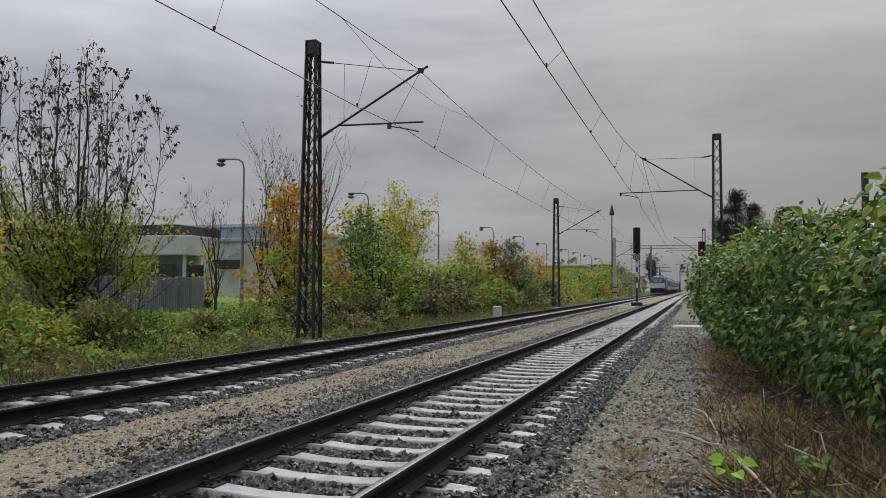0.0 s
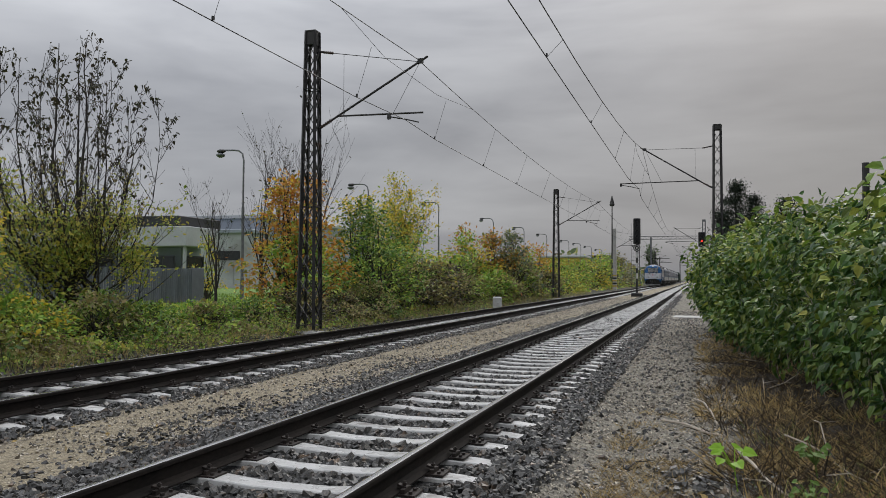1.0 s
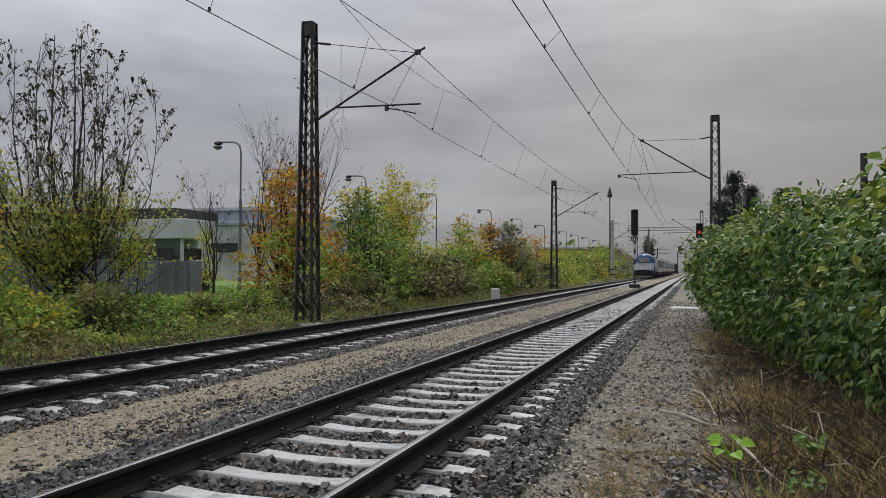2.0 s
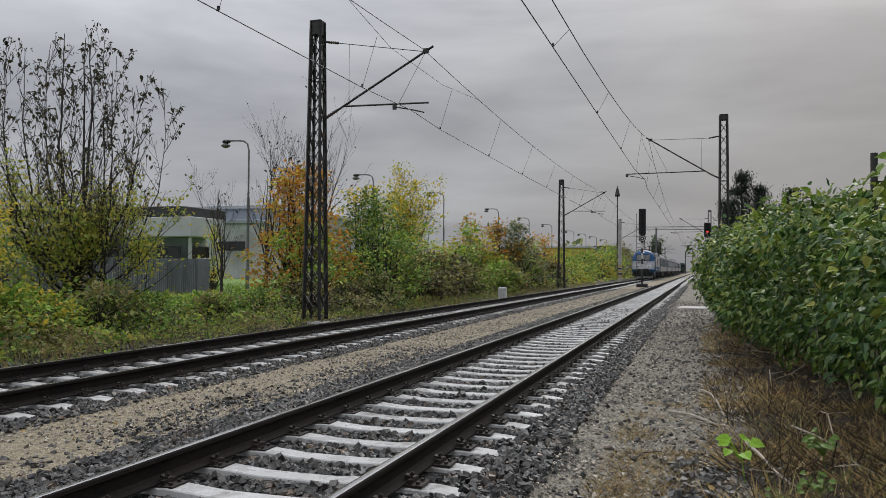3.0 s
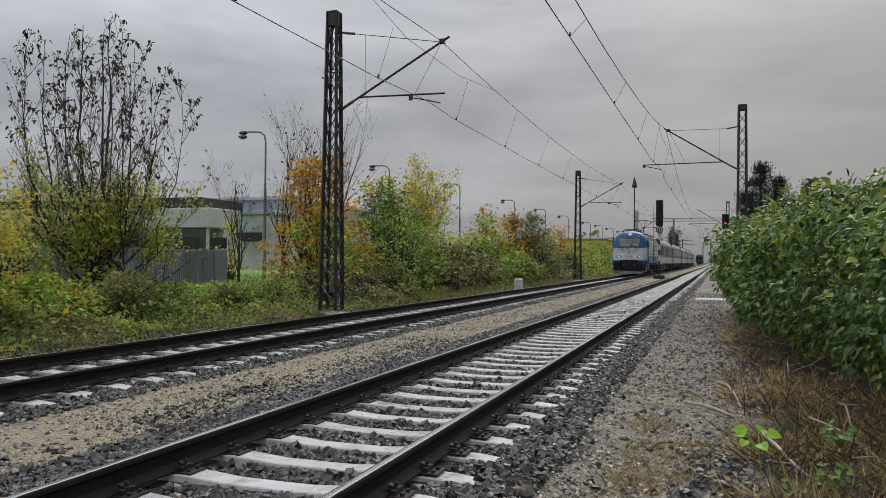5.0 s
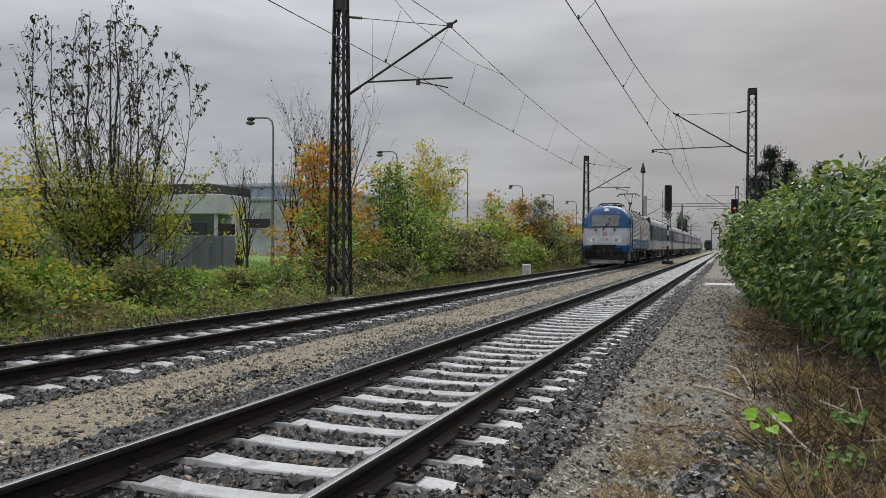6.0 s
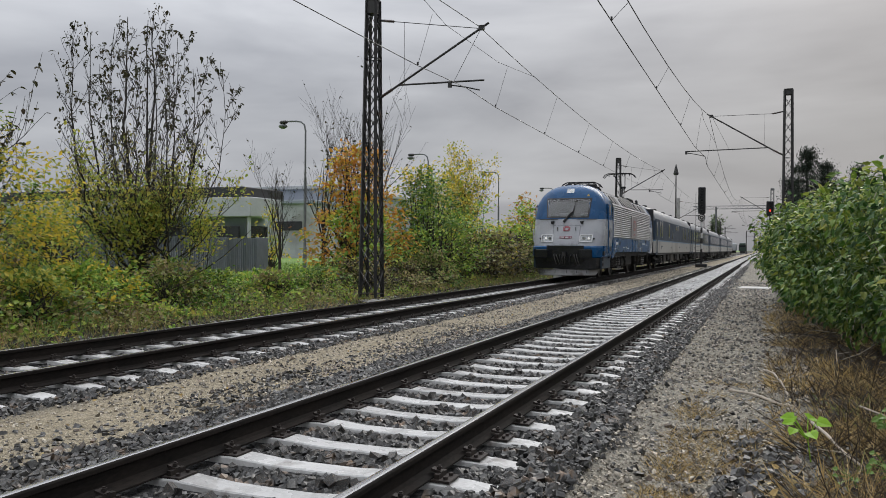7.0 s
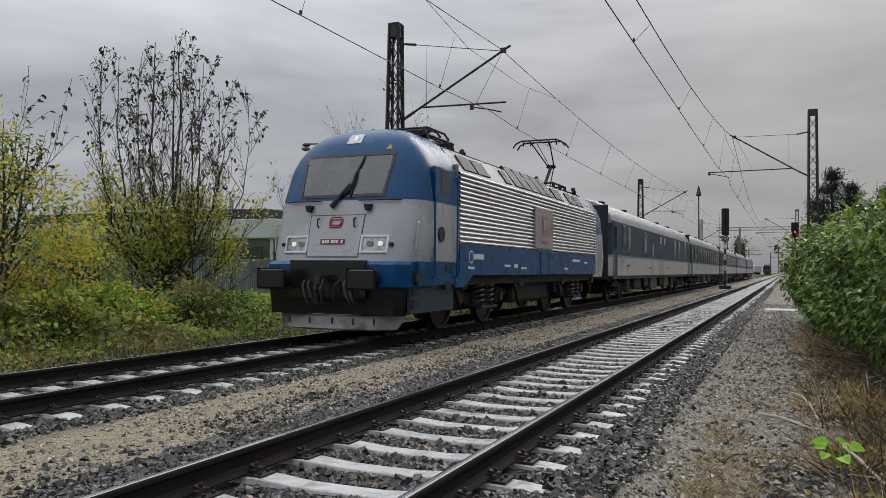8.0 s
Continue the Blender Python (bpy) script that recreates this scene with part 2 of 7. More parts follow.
def ground_z(x, y):
    """The lie of the land: two low ballast beds, a sandy strip between, a path, and banks on both sides."""
    def s(a, b, v):
        t = np.clip((v - a) / (b - a), 0, 1)
        return t * t * (3 - 2 * t)
    z = np.full(np.broadcast(x, y).shape, -0.245)
    for xc in (NEAR_X, FAR_X):
        d = np.abs(x - xc)
        z = z + 0.018 * (1 - s(1.25, 1.6, d))
    z = z - 0.06 * s(-1.2, -0.75, x) + 0.05 * s(0.0, 0.8, x) + 0.22 * s(0.6, 3.0, x)
    z = z - 0.10 * s(-8.9, -9.5, x) + 0.17 * s(-9.5, -10.6, x) + 0.10 * s(-11, -14, x)
    return z


def make_ground():
    xs = np.concatenate([[-2500, -1200, -600, -300, -150, -100, -70], np.arange(-50, -16, 2), np.arange(-16, 5, 0.22), np.arange(5, 30, 2.5), [40, 60, 100, 200, 400, 900, 2500]])
    ys = np.concatenate([[-400, -150, -60, -20, -8], np.arange(-3, 24, 0.24), np.arange(24, 60, 0.8), np.arange(60, 200, 5), [230, 270, 330, 420, 560, 800, 1200, 1900, 3000]])
    X, Y = np.meshgrid(xs, ys, indexing="ij")
    Z = ground_z(X, Y)
    rough = np.array([[noise.noise((a * 0.9, b * 0.9, 0)) for b in ys] for a in xs])
    amp = np.where((X > -9.3) & (X < 0.2), 0.018, 0.05)
    Z = Z + rough * amp
    n = len(ys)
    v = np.stack([X, Y, Z], -1).reshape(-1, 3).tolist()
    f = [(i * n + j, (i + 1) * n + j, (i + 1) * n + j + 1, i * n + j + 1) for i in range(len(xs) - 1) for j in range(n - 1)]
    me = bpy.data.meshes.new("ground")
    me.from_pydata(v, [], f)
    me.polygons.foreach_set("use_smooth", [True] * len(f))
    m = bpy.data.materials.new("ground_of_gravel_earth_and_grass")
    m.use_nodes = True
    nt = m.node_tree
    N, L = nt.nodes.new, nt.links.new
    p = nt.nodes["Principled BSDF"]
    geo, sep = N("ShaderNodeNewGeometry"), N("ShaderNodeSeparateXYZ")
    L(geo.outputs["Position"], sep.inputs[0])

    def nz(scale, detail=4, rough=0.55):
        t = N("ShaderNodeTexNoise")
        t.inputs["Scale"].default_value, t.inputs["Detail"].default_value, t.inputs["Roughness"].default_value = scale, detail, rough
        L(geo.outputs["Position"], t.inputs["Vector"])
        return t.outputs["Fac"]

    def ramp(fac, stops):
        r = N("ShaderNodeValToRGB")
        els = r.color_ramp.elements
        while len(els) < len(stops):
            els.new(0.5)
        for e, (at, c) in zip(els, stops):
            e.position, e.color = at, (*c, 1)
        L(fac, r.inputs[0])
        return r.outputs[0]

    def mix(fac, a, b):
        x = N("ShaderNodeMix")
        x.data_type = "RGBA"
        L(fac, x.inputs[0]), L(a, x.inputs[6]), L(b, x.inputs[7])
        return x.outputs[2]

    wob, mr = nz(1.1, 5), N("ShaderNodeMath")
    mr.operation = "MULTIPLY_ADD"
    mr.inputs[1].default_value, mr.inputs[2].default_value = 1.5, -0.75
    L(wob, mr.inputs[0])
    xx = N("ShaderNodeMath")
    L(sep.outputs["X"], xx.inputs[0]), L(mr.outputs[0], xx.inputs[1])

    def band(a, b):
        t = N("ShaderNodeMapRange")
        t.interpolation_type = "SMOOTHSTEP"
        t.inputs[1].default_value, t.inputs[2].default_value = a, b
        L(xx.outputs[0], t.inputs[0])
        return t.outputs[0]

    vor = N("ShaderNodeTexVoronoi")
    vor.inputs["Scale"].default_value = 24
    L(geo.outputs["Position"], vor.inputs["Vector"])
    vg = N("ShaderNodeSeparateColor")
    L(vor.outputs["Color"], vg.inputs[0])
    vor2 = N("ShaderNodeTexVoronoi")
    vor2.inputs["Scale"].default_value = 60
    L(geo.outputs["Position"], vor2.inputs["Vector"])
    vg2 = N("ShaderNodeSeparateColor")
    L(vor2.outputs["Color"], vg2.inputs[0])
    ballast = ramp(vg.outputs[0], [(0, (0.008, 0.008, 0.008)), (0.6, (0.022, 0.022, 0.022)), (1, (0.07, 0.068, 0.065))])
    sand = mix(nz(3.0, 6), ramp(vg2.outputs[1], [(0, (0.10, 0.083, 0.055)), (0.5, (0.27, 0.225, 0.145)), (1, (0.52, 0.46, 0.35))]), ramp(nz(14, 5), [(0.3, (0.12, 0.10, 0.065)), (0.7, (0.38, 0.32, 0.21))]))
    path = mix(nz(1.6, 6), ramp(vg2.outputs[0], [(0, (0.05, 0.047, 0.04)), (0.5, (0.20, 0.187, 0.152)), (1, (0.50, 0.47, 0.40))]), ramp(nz(9, 6), [(0.32, (0.075, 0.067, 0.05)), (0.68, (0.29, 0.257, 0.19))]))
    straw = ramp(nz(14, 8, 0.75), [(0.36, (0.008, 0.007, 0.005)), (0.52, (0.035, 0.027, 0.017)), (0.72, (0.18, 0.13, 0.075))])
    soil = ramp(nz(5, 7, 0.65), [(0.3, (0.014, 0.013, 0.009)), (0.5, (0.035, 0.035, 0.016)), (0.75, (0.075, 0.075, 0.028))])
    lawn = ramp(nz(2.5, 6), [(0.3, (0.10, 0.19, 0.03)), (0.7, (0.18, 0.29, 0.05))])
    c = mix(band(-23.0, -22.0), lawn, soil)
    c = mix(band(-9.25, -9.0), c, ballast)
    c = mix(band(-6.2, -5.8), c, sand)
    c = mix(band(-4.35, -4.0), c, ballast)
    c = mix(band(-1.22, -1.02), c, path)
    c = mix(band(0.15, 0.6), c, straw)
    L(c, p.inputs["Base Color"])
    p.inputs["Roughness"].default_value = 0.85
    bp = N("ShaderNodeBump")
    bp.inputs["Strength"].default_value, bp.inputs["Distance"].default_value = 0.8, 0.02
    hsum = N("ShaderNodeMath")
    L(vor2.outputs["Distance"], hsum.inputs[0]), L(nz(25, 6, 0.7), hsum.inputs[1])
    L(hsum.outputs[0], bp.inputs["Height"]), L(bp.outputs[0], p.inputs["Normal"])
    me.materials.append(m)
    return tagged(new("ground", me), "damp gravel, sandy earth and grassy banks along the railway", "ground", kind="structure")


make_ground()


# ---------- tracks ----------
RAIL_HALF = [(0.0, 0.0), (0.014, -0.0004), (0.026, -0.0024), (0.032, -0.006), (0.036, -0.013), (0.036, -0.036), (0.0085, -0.052), (0.0085, -0.128), (0.03, -0.146), (0.075, -0.160), (0.075, -0.172)]
SPACING = 0.56


NEAR_PHASE, FAR_PHASE = 0.095, 0.056


def make_rail(x, parent):
    prof = [(a, b) for a, b in RAIL_HALF] + [(-a, b) for a, b in reversed(RAIL_HALF[1:])]
    b = Build()
    ys = [-14, 30, 90, 200, TRACK_END]
    b.loft([[(x + px, y, pz) for px, pz in prof] for y in ys], 0, True, True, True)
    k = len(prof)
    for i in range(len(ys) - 1):
        for j in (0, 1, k - 2, k - 1):
            b.m[i * k + j] = 1
    return b.ob("rail", [RAIL_RUST, RAIL_TOP], parent, "worn steel rail with a polished head")


def sleeper_mesh():
    b = Build()
    prof = [(-1.20, -0.212, 0.100), (-1.02, -0.194, 0.100), (-0.60, -0.179, 0.098), (-0.27, -0.202, 0.089), (0, -0.203, 0.087)]
    prof += [(-x, z, w) for x, z, w in reversed(prof[:-1])]
    b.loft([[(x, -w - 0.02, -0.36), (x, -w, z - 0.008), (x, -w + 0.007, z), (x, w - 0.007, z), (x, w, z - 0.008), (x, w + 0.02, -0.36)] for x, z, w in prof], 0, True, True, True)
    return b


def fastening_mesh():
    """A ribbed base plate with a clip and a bolt on either side of the rail foot."""
    b = Build()
    b.box((0, 0, -0.176), (0.39, 0.17, 0.014))
    for s in (-1, 1):
        b.box((s * 0.105, 0, -0.155), (0.03, 0.13, 0.03))
        b.box((s * 0.085, 0, -0.133), (0.065, 0.05, 0.016), rot=Matrix.Rotation(s * 0.25, 3, "Y"))
        b.tube([(s * 0.098, 0, -0.165), (s * 0.098, 0, -0.100)], 0.010, 6)
        b.tube([(s * 0.098, 0, -0.122), (s * 0.098, 0, -0.108)], 0.017, 6)
        b.tube([(s * 0.155, -0.045, -0.168), (s * 0.155, -0.045, -0.152)], 0.014, 6)
        b.tube([(s * 0.155, 0.045, -0.168), (s * 0.155, 0.045, -0.152)], 0.014, 6)
    return b


def make_track(name, xc, label, phase):
    t = thing(name, label, "railway track", kind="structure")
    for s in (-0.7525, 0.7525):
        make_rail(xc + s, t)
    sl = fa = None
    n, y, k = int((TRACK_END + 10) / SPACING), -8.0 + phase, 0
    far = []
    for i in range(n):
        yy = y + i * SPACING
        if k < 290:
            r = random.uniform(-0.6, 0.6)
            m = pose(xc + random.uniform(-0.012, 0.012), yy, random.uniform(-0.004, 0.003), 0, 0, r)
            if sl is None:
                sl = sleeper_mesh().ob("sleeper", CONCRETE_TIE, t)
                sl.matrix_basis = m
                cur = sl
            else:
                cur = share(sl, "sleeper", m, t)
            if yy < 75:
                for s in (-0.7525, 0.7525):
                    if fa is None:
                        fa = fastening_mesh().ob("rail_fastening", FASTEN, cur)
                        fa.matrix_basis = pose(s, 0, 0)
                    else:
                        share(fa, "rail_fastening", pose(s, 0, 0), cur)
            k += 1
        else:
            far.append(yy)
    b = Build()
    for yy in far:
        b.box((xc, yy, -0.27), (2.42, 0.24, 0.16))
    tagged(b.ob("far_sleepers", CONCRETE_TIE, t), kind="stuff")
    return t


make_track("track_1", NEAR_X, "straight railway track on pale concrete sleepers in dark ballast", NEAR_PHASE)
make_track("track_2", FAR_X, "second railway track on concrete sleepers beside the grassy bank", FAR_PHASE)


# ---------- overhead line ----------
def lattice_mast(x, y, label, h=7.95, w0=0.50, w1=0.30, z0=-0.15, panels=12, material=None, group="overhead line masts", head=0.36):
    material = material or STEEL_DARK
    t = thing("catenary_mast", label, "mast", pose(x, y, 0), group)

    def at(sx, sy, z):
        k = (z - z0) / (h - z0)
        w = (w0 + (w1 - w0) * k) / 2
        return Vector((sx * w, sy * w, z))
    for sx in (-1, 1):
        for sy in (-1, 1):
            b = Build()
            p, q = at(sx, sy, z0), at(sx, sy, h)
            b.beam(p, q, 0.085, 0.012)
            b.beam(p + Vector((-sx * 0.037, -sy * 0.037, 0)), q + Vector((-sx * 0.037, -sy * 0.037, 0)), 0.012, 0.085)
            b.ob("corner_post", material, t)
    cor = [(-1, -1), (1, -1), (1, 1), (-1, 1)]
    top = h - 0.30
    for i in range(4):
        a, c = cor[i], cor[(i + 1) % 4]
        b = Build()
        for k in range(panels):
            za, zb = z0 + 0.1 + (top - z0 - 0.1) * k / panels, z0 + 0.1 + (top - z0 - 0.1) * (k + 1) / panels
            for p, q in ((at(*a, za), at(*c, zb)), (at(*c, za), at(*a, zb))):
                b.beam(p, q, 0.036, 0.014)
            if k % 5 == 0:
                b.beam(at(*a, za), at(*c, za), 0.05, 0.02)
        b.ob("lattice_bracing", material, t)
    b = Build()
    b.box((0, 0, h - head / 2), (w1 - 0.01, w1 - 0.01, head))
    b.box((0, 0, h + 0.015), (w1 + 0.02, w1 + 0.02, 0.03))
    b.ob("head_plate", material, t)
    b = Build()
    b.bevel_box((0, 0, z0 - 0.24), (w0 + 0.2, w0 + 0.2, 0.35), 0.04)
    b.ob("foundation", CONCRETE, t)
    return t


def insulator(b, p, q, r=0.05, n=5):
    """A string of sheds between p and q."""
    p, q = Vector(p), Vector(q)
    pts, rs = [], []
    for i in range(n * 2 + 1):
        pts.append(p + (q - p) * (i / (n * 2)))
        rs.append(r if i % 2 else r * 0.5)
    b.tube(pts, rs, 8)


def cantilever(mast, side, reach, rod, tip, foot, reg):
    """The bracket on a mast: stay, strut, register tube and steady arm, in the mast's space. side is +1 towards +x."""
    t, s = mast, side
    b = Build()
    b.tube([(s * 0.20, 0, rod + 0.02), (s * 0.35, 0, rod)], 0.03, 6)
    b.tube([(s * 0.62, 0, rod - 0.05), (s * (reach - 0.15), 0, tip - 0.10)], 0.010, 6)
    b.ob("stay_rod", STEEL_DARK, t)
    b = Build()
    insulator(b, (s * 0.33, 0, rod), (s * 0.64, 0, rod - 0.05), 0.045)
    b.ob("insulator", INSUL, t, smooth=True)
    b = Build()
    insulator(b, (s * 0.28, 0, foot + 0.04), (s * 0.60, 0, foot + 0.22), 0.055)
    b.ob("insulator", INSUL, t, smooth=True)
    b = Build()
    b.tube([(s * 0.55, 0, foot + 0.19), (s * (reach + 0.12), 0, tip + 0.02)], 0.032, 8)
    b.tube([(s * 0.20, 0, foot), (s * 0.30, 0, foot + 0.05)], 0.04, 8)
    b.box((s * (reach - 0.08), 0, tip - 0.09), (0.14, 0.09, 0.12))
    b.ob("strut_tube", STEEL_DARK, t)
    far = reach if side > 0 else reach + 1.05
    b = Build()
    b.tube([(s * 0.80, 0, reg + 0.04), (s * far, 0, reg)], 0.025, 8)
    arm = reach - 0.95 if side > 0 else far - 0.05
    b.box((s * arm, 0, reg - 0.06), (0.10, 0.05, 0.14))
    b.ob("register_tube", STEEL_DARK, t)
    b = Build()
    k = 1 if side > 0 else -1
    b.tube([(s * arm, 0, reg - 0.06), (s * (arm + k * 0.45), 0, reg - 0.15), (s * (arm + k * 0.83), 0, reg - 0.25)], 0.018, 6)
    b.ob("steady_arm", STEEL_DARK, t)
    b = Build()
    b.tube([(s * (reach - 0.1), 0, tip - 0.12), (s * (reach - 0.85), 0, reg)], 0.006, 5)
    b.ob("hanger_wire", WIRE, t)
    b, u = Build(), (0.95 - 0.62) / (reach - 0.77)
    b.tube([(s * 0.95, 0, rod - 0.05 + (tip - 0.05 - rod) * u), (s * 0.95, 0, reg + 0.04)], 0.005, 5)
    b.ob("hanger_wire", WIRE, t)
    return t


LEFT_Y, RIGHT_Y = [19.4, 59.3, 105.0, 150.0, 195.0], [37.6, 97.0, 150.0, 195.0]


def overhead(x, ys, name, label, tip, ztip, sag, zcon):
    """Messenger, stitch wires, droppers and contact wire over one track, from mast to mast."""
    t = thing(name, label, "overhead wire", group="overhead wires")
    cpts, mpts = [], []

    def mz(u):
        return ztip - 4 * sag * u * (1 - u)
    for a, c in zip(ys[:-1], ys[1:]):
        for k in range(14):
            u = k / 14
            mpts.append((tip, a + (c - a) * u, mz(u)))
            cpts.append((x + (0.15 if k == 0 else 0.0), a + (c - a) * u, zcon - 0.05 * math.sin(math.pi * u)))
    Build().tube(mpts, 0.010, 5).ob("messenger_wire", WIRE, t)
    Build().tube(cpts, 0.010, 5).ob("contact_wire", WIRE, t)
    for i, (a, c) in enumerate(zip(ys[:-1], ys[1:])):
        span = c - a
        if i < 3:
            n = 7 if span < 50 else 9
            for k in range(n):
                u = (k + 0.5) / n
                yy = a + span * u
                near = min(yy - a, c - yy)
                ztop = mz(u) if near > 4.6 else ztip - 0.48
                b = Build()
                b.tube([(tip if near > 4.6 else tip - 0.1, yy, ztop), (x, yy, zcon + 0.01 - 0.05 * math.sin(math.pi * u))], 0.005, 4)
                b.box((x, yy, zcon + 0.05 - 0.05 * math.sin(math.pi * u)), (0.03, 0.05, 0.06))
                b.ob("dropper", WIRE, t)
            if i + 2 < len(ys):
                up = ys[i + 2] - c
                b = Build()
                b.tube([(tip, c - 4.7, mz(1 - 4.7 / span)), (tip - 0.1, c - 2, ztip - 0.50), (tip - 0.1, c + 2, ztip - 0.50), (tip, c + 5.5, mz(5.5 / up))], 0.007, 4)
                b.ob("stitch_wire", WIRE, t)
    return t


def pole_mast(x, y, label):
    t = thing("catenary_mast", label, "mast", pose(x, y, 0), "overhead line masts")
    b = Build()
    b.box((0, 0, 3.8), (0.50, 0.42, 8.0), taper=0.8)
    b.ob("pole", CONCRETE, t)
    for k in range(5):
        b = Build()
        b.box((0, 0, 0.35 + 0.34 * k), (0.52, 0.44, 0.17))
        b.ob("warning_band", BLACK if k % 2 else YELLOW, t)
    return t


YELLOW = mat("faded_yellow_paint", (0.50, 0.36, 0.05), (0.38, 0.27, 0.04), 4, 0.6, 0, vary=0)
for i, y in enumerate(LEFT_Y):
    if i == 2:
        mst = pole_mast(-10.0, y, "grey concrete mast with yellow and black bands at its foot")
    else:
        mst = lattice_mast(-9.95, y, "dark riveted lattice mast with a bracket arm beside the track")
    cantilever(mst, 1, 3.22, 7.38, 7.01, 5.28, 5.56)
for i, y in enumerate(RIGHT_Y):
    mst = lattice_mast(0.98, y, "slender grey lattice mast with a bracket arm above leafy bushes", h=8.2, w0=0.46, w1=0.33, panels=15, material=STEEL_GREY if i else None, head=0.22)
    cantilever(mst, -1, 3.25, 7.25, 7.32, 5.38, 5.68)
overhead(-7.35, [-20.4, *LEFT_Y, 330.0], "overhead_line", "thin overhead wires with droppers above the far track", -6.9, 6.98, 0.45, 5.38)
overhead(-2.6, [-21.8, *RIGHT_Y, 330.0], "overhead_line", "thin overhead wires with droppers above the near track", -2.3, 7.28, 1.7, 5.40)
# ---------- beside the line ----------
WALL_WHITE = mat("white_render_wall", (0.46, 0.47, 0.49), (0.38, 0.39, 0.41), 0.6, 0.8, 0, fine=8, bump=0.05, stain=(0.42, 0.42, 0.41), vary=0)
WALL_PALE = mat("pale_grey_cladding", (0.44, 0.45, 0.47), (0.36, 0.37, 0.39), 0.4, 0.7, 0, fine=6, stain=(0.28, 0.28, 0.28), vary=0)
WALL_GREY = mat("blue_grey_cladding", (0.30, 0.33, 0.38), (0.25, 0.28, 0.33), 0.4, 0.6, 0, fine=6, vary=0)
ROOF_DARK = mat("dark_roof_fascia", (0.035, 0.036, 0.04), (0.022, 0.022, 0.025), 1, 0.6, 0, vary=0)
FENCE_GREY = mat("grey_sheet_fence", (0.20, 0.225, 0.25), (0.14, 0.16, 0.18), 2, 0.5, 0.3, vary=0.15, per="object")
HALL_YELLOW = mat("yellow_hall_cladding", (0.52, 0.40, 0.06), (0.42, 0.32, 0.05), 0.3, 0.6, 0, vary=0)
BLUE_BOX = mat("dark_blue_container", (0.03, 0.06, 0.12), (0.02, 0.045, 0.09), 0.8, 0.5, 0, vary=0)
GREEN_DARK = mat("dark_green_metal", (0.02, 0.04, 0.03), (0.015, 0.03, 0.022), 2, 0.6, 0, vary=0)
CAR_WHITE = mat("white_car_paint", (0.7, 0.7, 0.7), (0.62, 0.62, 0.63), 1, 0.25, 0, bump=0, vary=0)
CAR_GLASS = mat("dark_car_glass", (0.02, 0.022, 0.025), (0.014, 0.015, 0.017), 2, 0.1, 0, bump=0, vary=0)
RED_LIT = glow("lit_red_signal_lens", (1.0, 0.05, 0.03), 1.6)
LENS_OFF = mat("unlit_signal_lens", (0.03, 0.03, 0.035), (0.02, 0.02, 0.022), 5, 0.15, 0, vary=0)


def street_lamp(x, y, h=8.0):
    t = thing("street_lamp", "grey steel street lamp with a bent arm over the road", "street lamp", pose(x, y, 0), "street lamps")
    Build().tube([(0, 0, -0.3), (0, 0, 1.2), (0, 0, 1.25), (0, 0, h * 0.62)], [0.11, 0.11, 0.08, 0.08], 8).ob("pole", STEEL_GREY, t)
    Build().tube([(0, 0, h * 0.62), (0, 0, h - 0.55), (-0.08, 0, h - 0.2), (-0.3, 0, h - 0.04), (-0.6, 0, h), (-1.25, 0, h + 0.02)], 0.05, 7).ob("arm", STEEL_GREY, t)
    b = Build()
    b.loft([[(-1.15 - 0.45 * k, 0.13 * w * math.cos(a), h - 0.02 + 0.10 * w * math.sin(a)) for a in (2 * math.pi * j / 10 for j in range(10))] for k, w in ((0, 0.5), (0.2, 1.0), (0.8, 1.0), (1.0, 0.6))], 0, True, True, True)
    b.ob("lamp_head", STEEL_DARK, t)
    b = Build()
    b.loft([[(-1.42 + 0.26 * w * math.cos(a), 0.22 * w * math.sin(a), z) for a in (2 * math.pi * j / 12 for j in range(12))] for z, w in ((h - 0.12, 0.5), (h - 0.2, 1.0), (h - 0.28, 0.9), (h - 0.36, 0.4))], 0, True, True, True)
    b.ob("globe", mat_globe, t, "dull glass lamp bowl", smooth=True)
    return t


mat_globe = mat("dull_lamp_bowl", (0.16, 0.17, 0.17), (0.1, 0.11, 0.11), 5, 0.3, 0, vary=0)
lamp = street_lamp(-22.8, 36.7)
for x, y in ((-22.4, 52.6), (-21.7, 66.9), (-21.6, 86.5), (-21.5, 102.8), (-21.4, 119), (-21.1, 139), (-20.8, 152), (-20.4, 165), (-20.2, 182)):
    copy_thing(lamp, pose(x, y, 0, 0, 0, random.uniform(-6, 6)))


def make_fence():
    t = thing("sheet_fence", "grey corrugated metal fence before a lawn", "fence")
    first = None
    for k in range(86):
        y = 20.0 + k * 0.14
        m = pose(-22.0, y, 0.72 + random.uniform(-0.01, 0.01))
        if first is None:
            b = Build()
            b.loft([[(-0.02, -0.048, z), (0.02, -0.025, z), (0.02, 0.025, z), (-0.02, 0.048, z), (-0.03, 0.048, z), (0.01, 0.02, z), (0.01, -0.02, z), (-0.03, -0.048, z)] for z in (-0.9, 0.9)], 0, True, True, True)
            first = b.ob("slat", FENCE_GREY, t)
            first.matrix_basis = m
        else:
            share(first, "slat", m, t)
    for z in (0.1, 1.3):
        Build().box((-22.06, 26.0, z), (0.04, 12.2, 0.06)).ob("rail", FENCE_GREY, t)
    for y in (20, 23, 26, 29, 32.05):
        Build().box((-22.1, y, 0.7), (0.07, 0.07, 1.9)).ob("post", FENCE_GREY, t)
    Build().bevel_box((-22.0, 31.6, 0.72), (0.08, 0.95, 1.86), 0.01).ob("end_panel", FENCE_GREY, t)


make_fence()


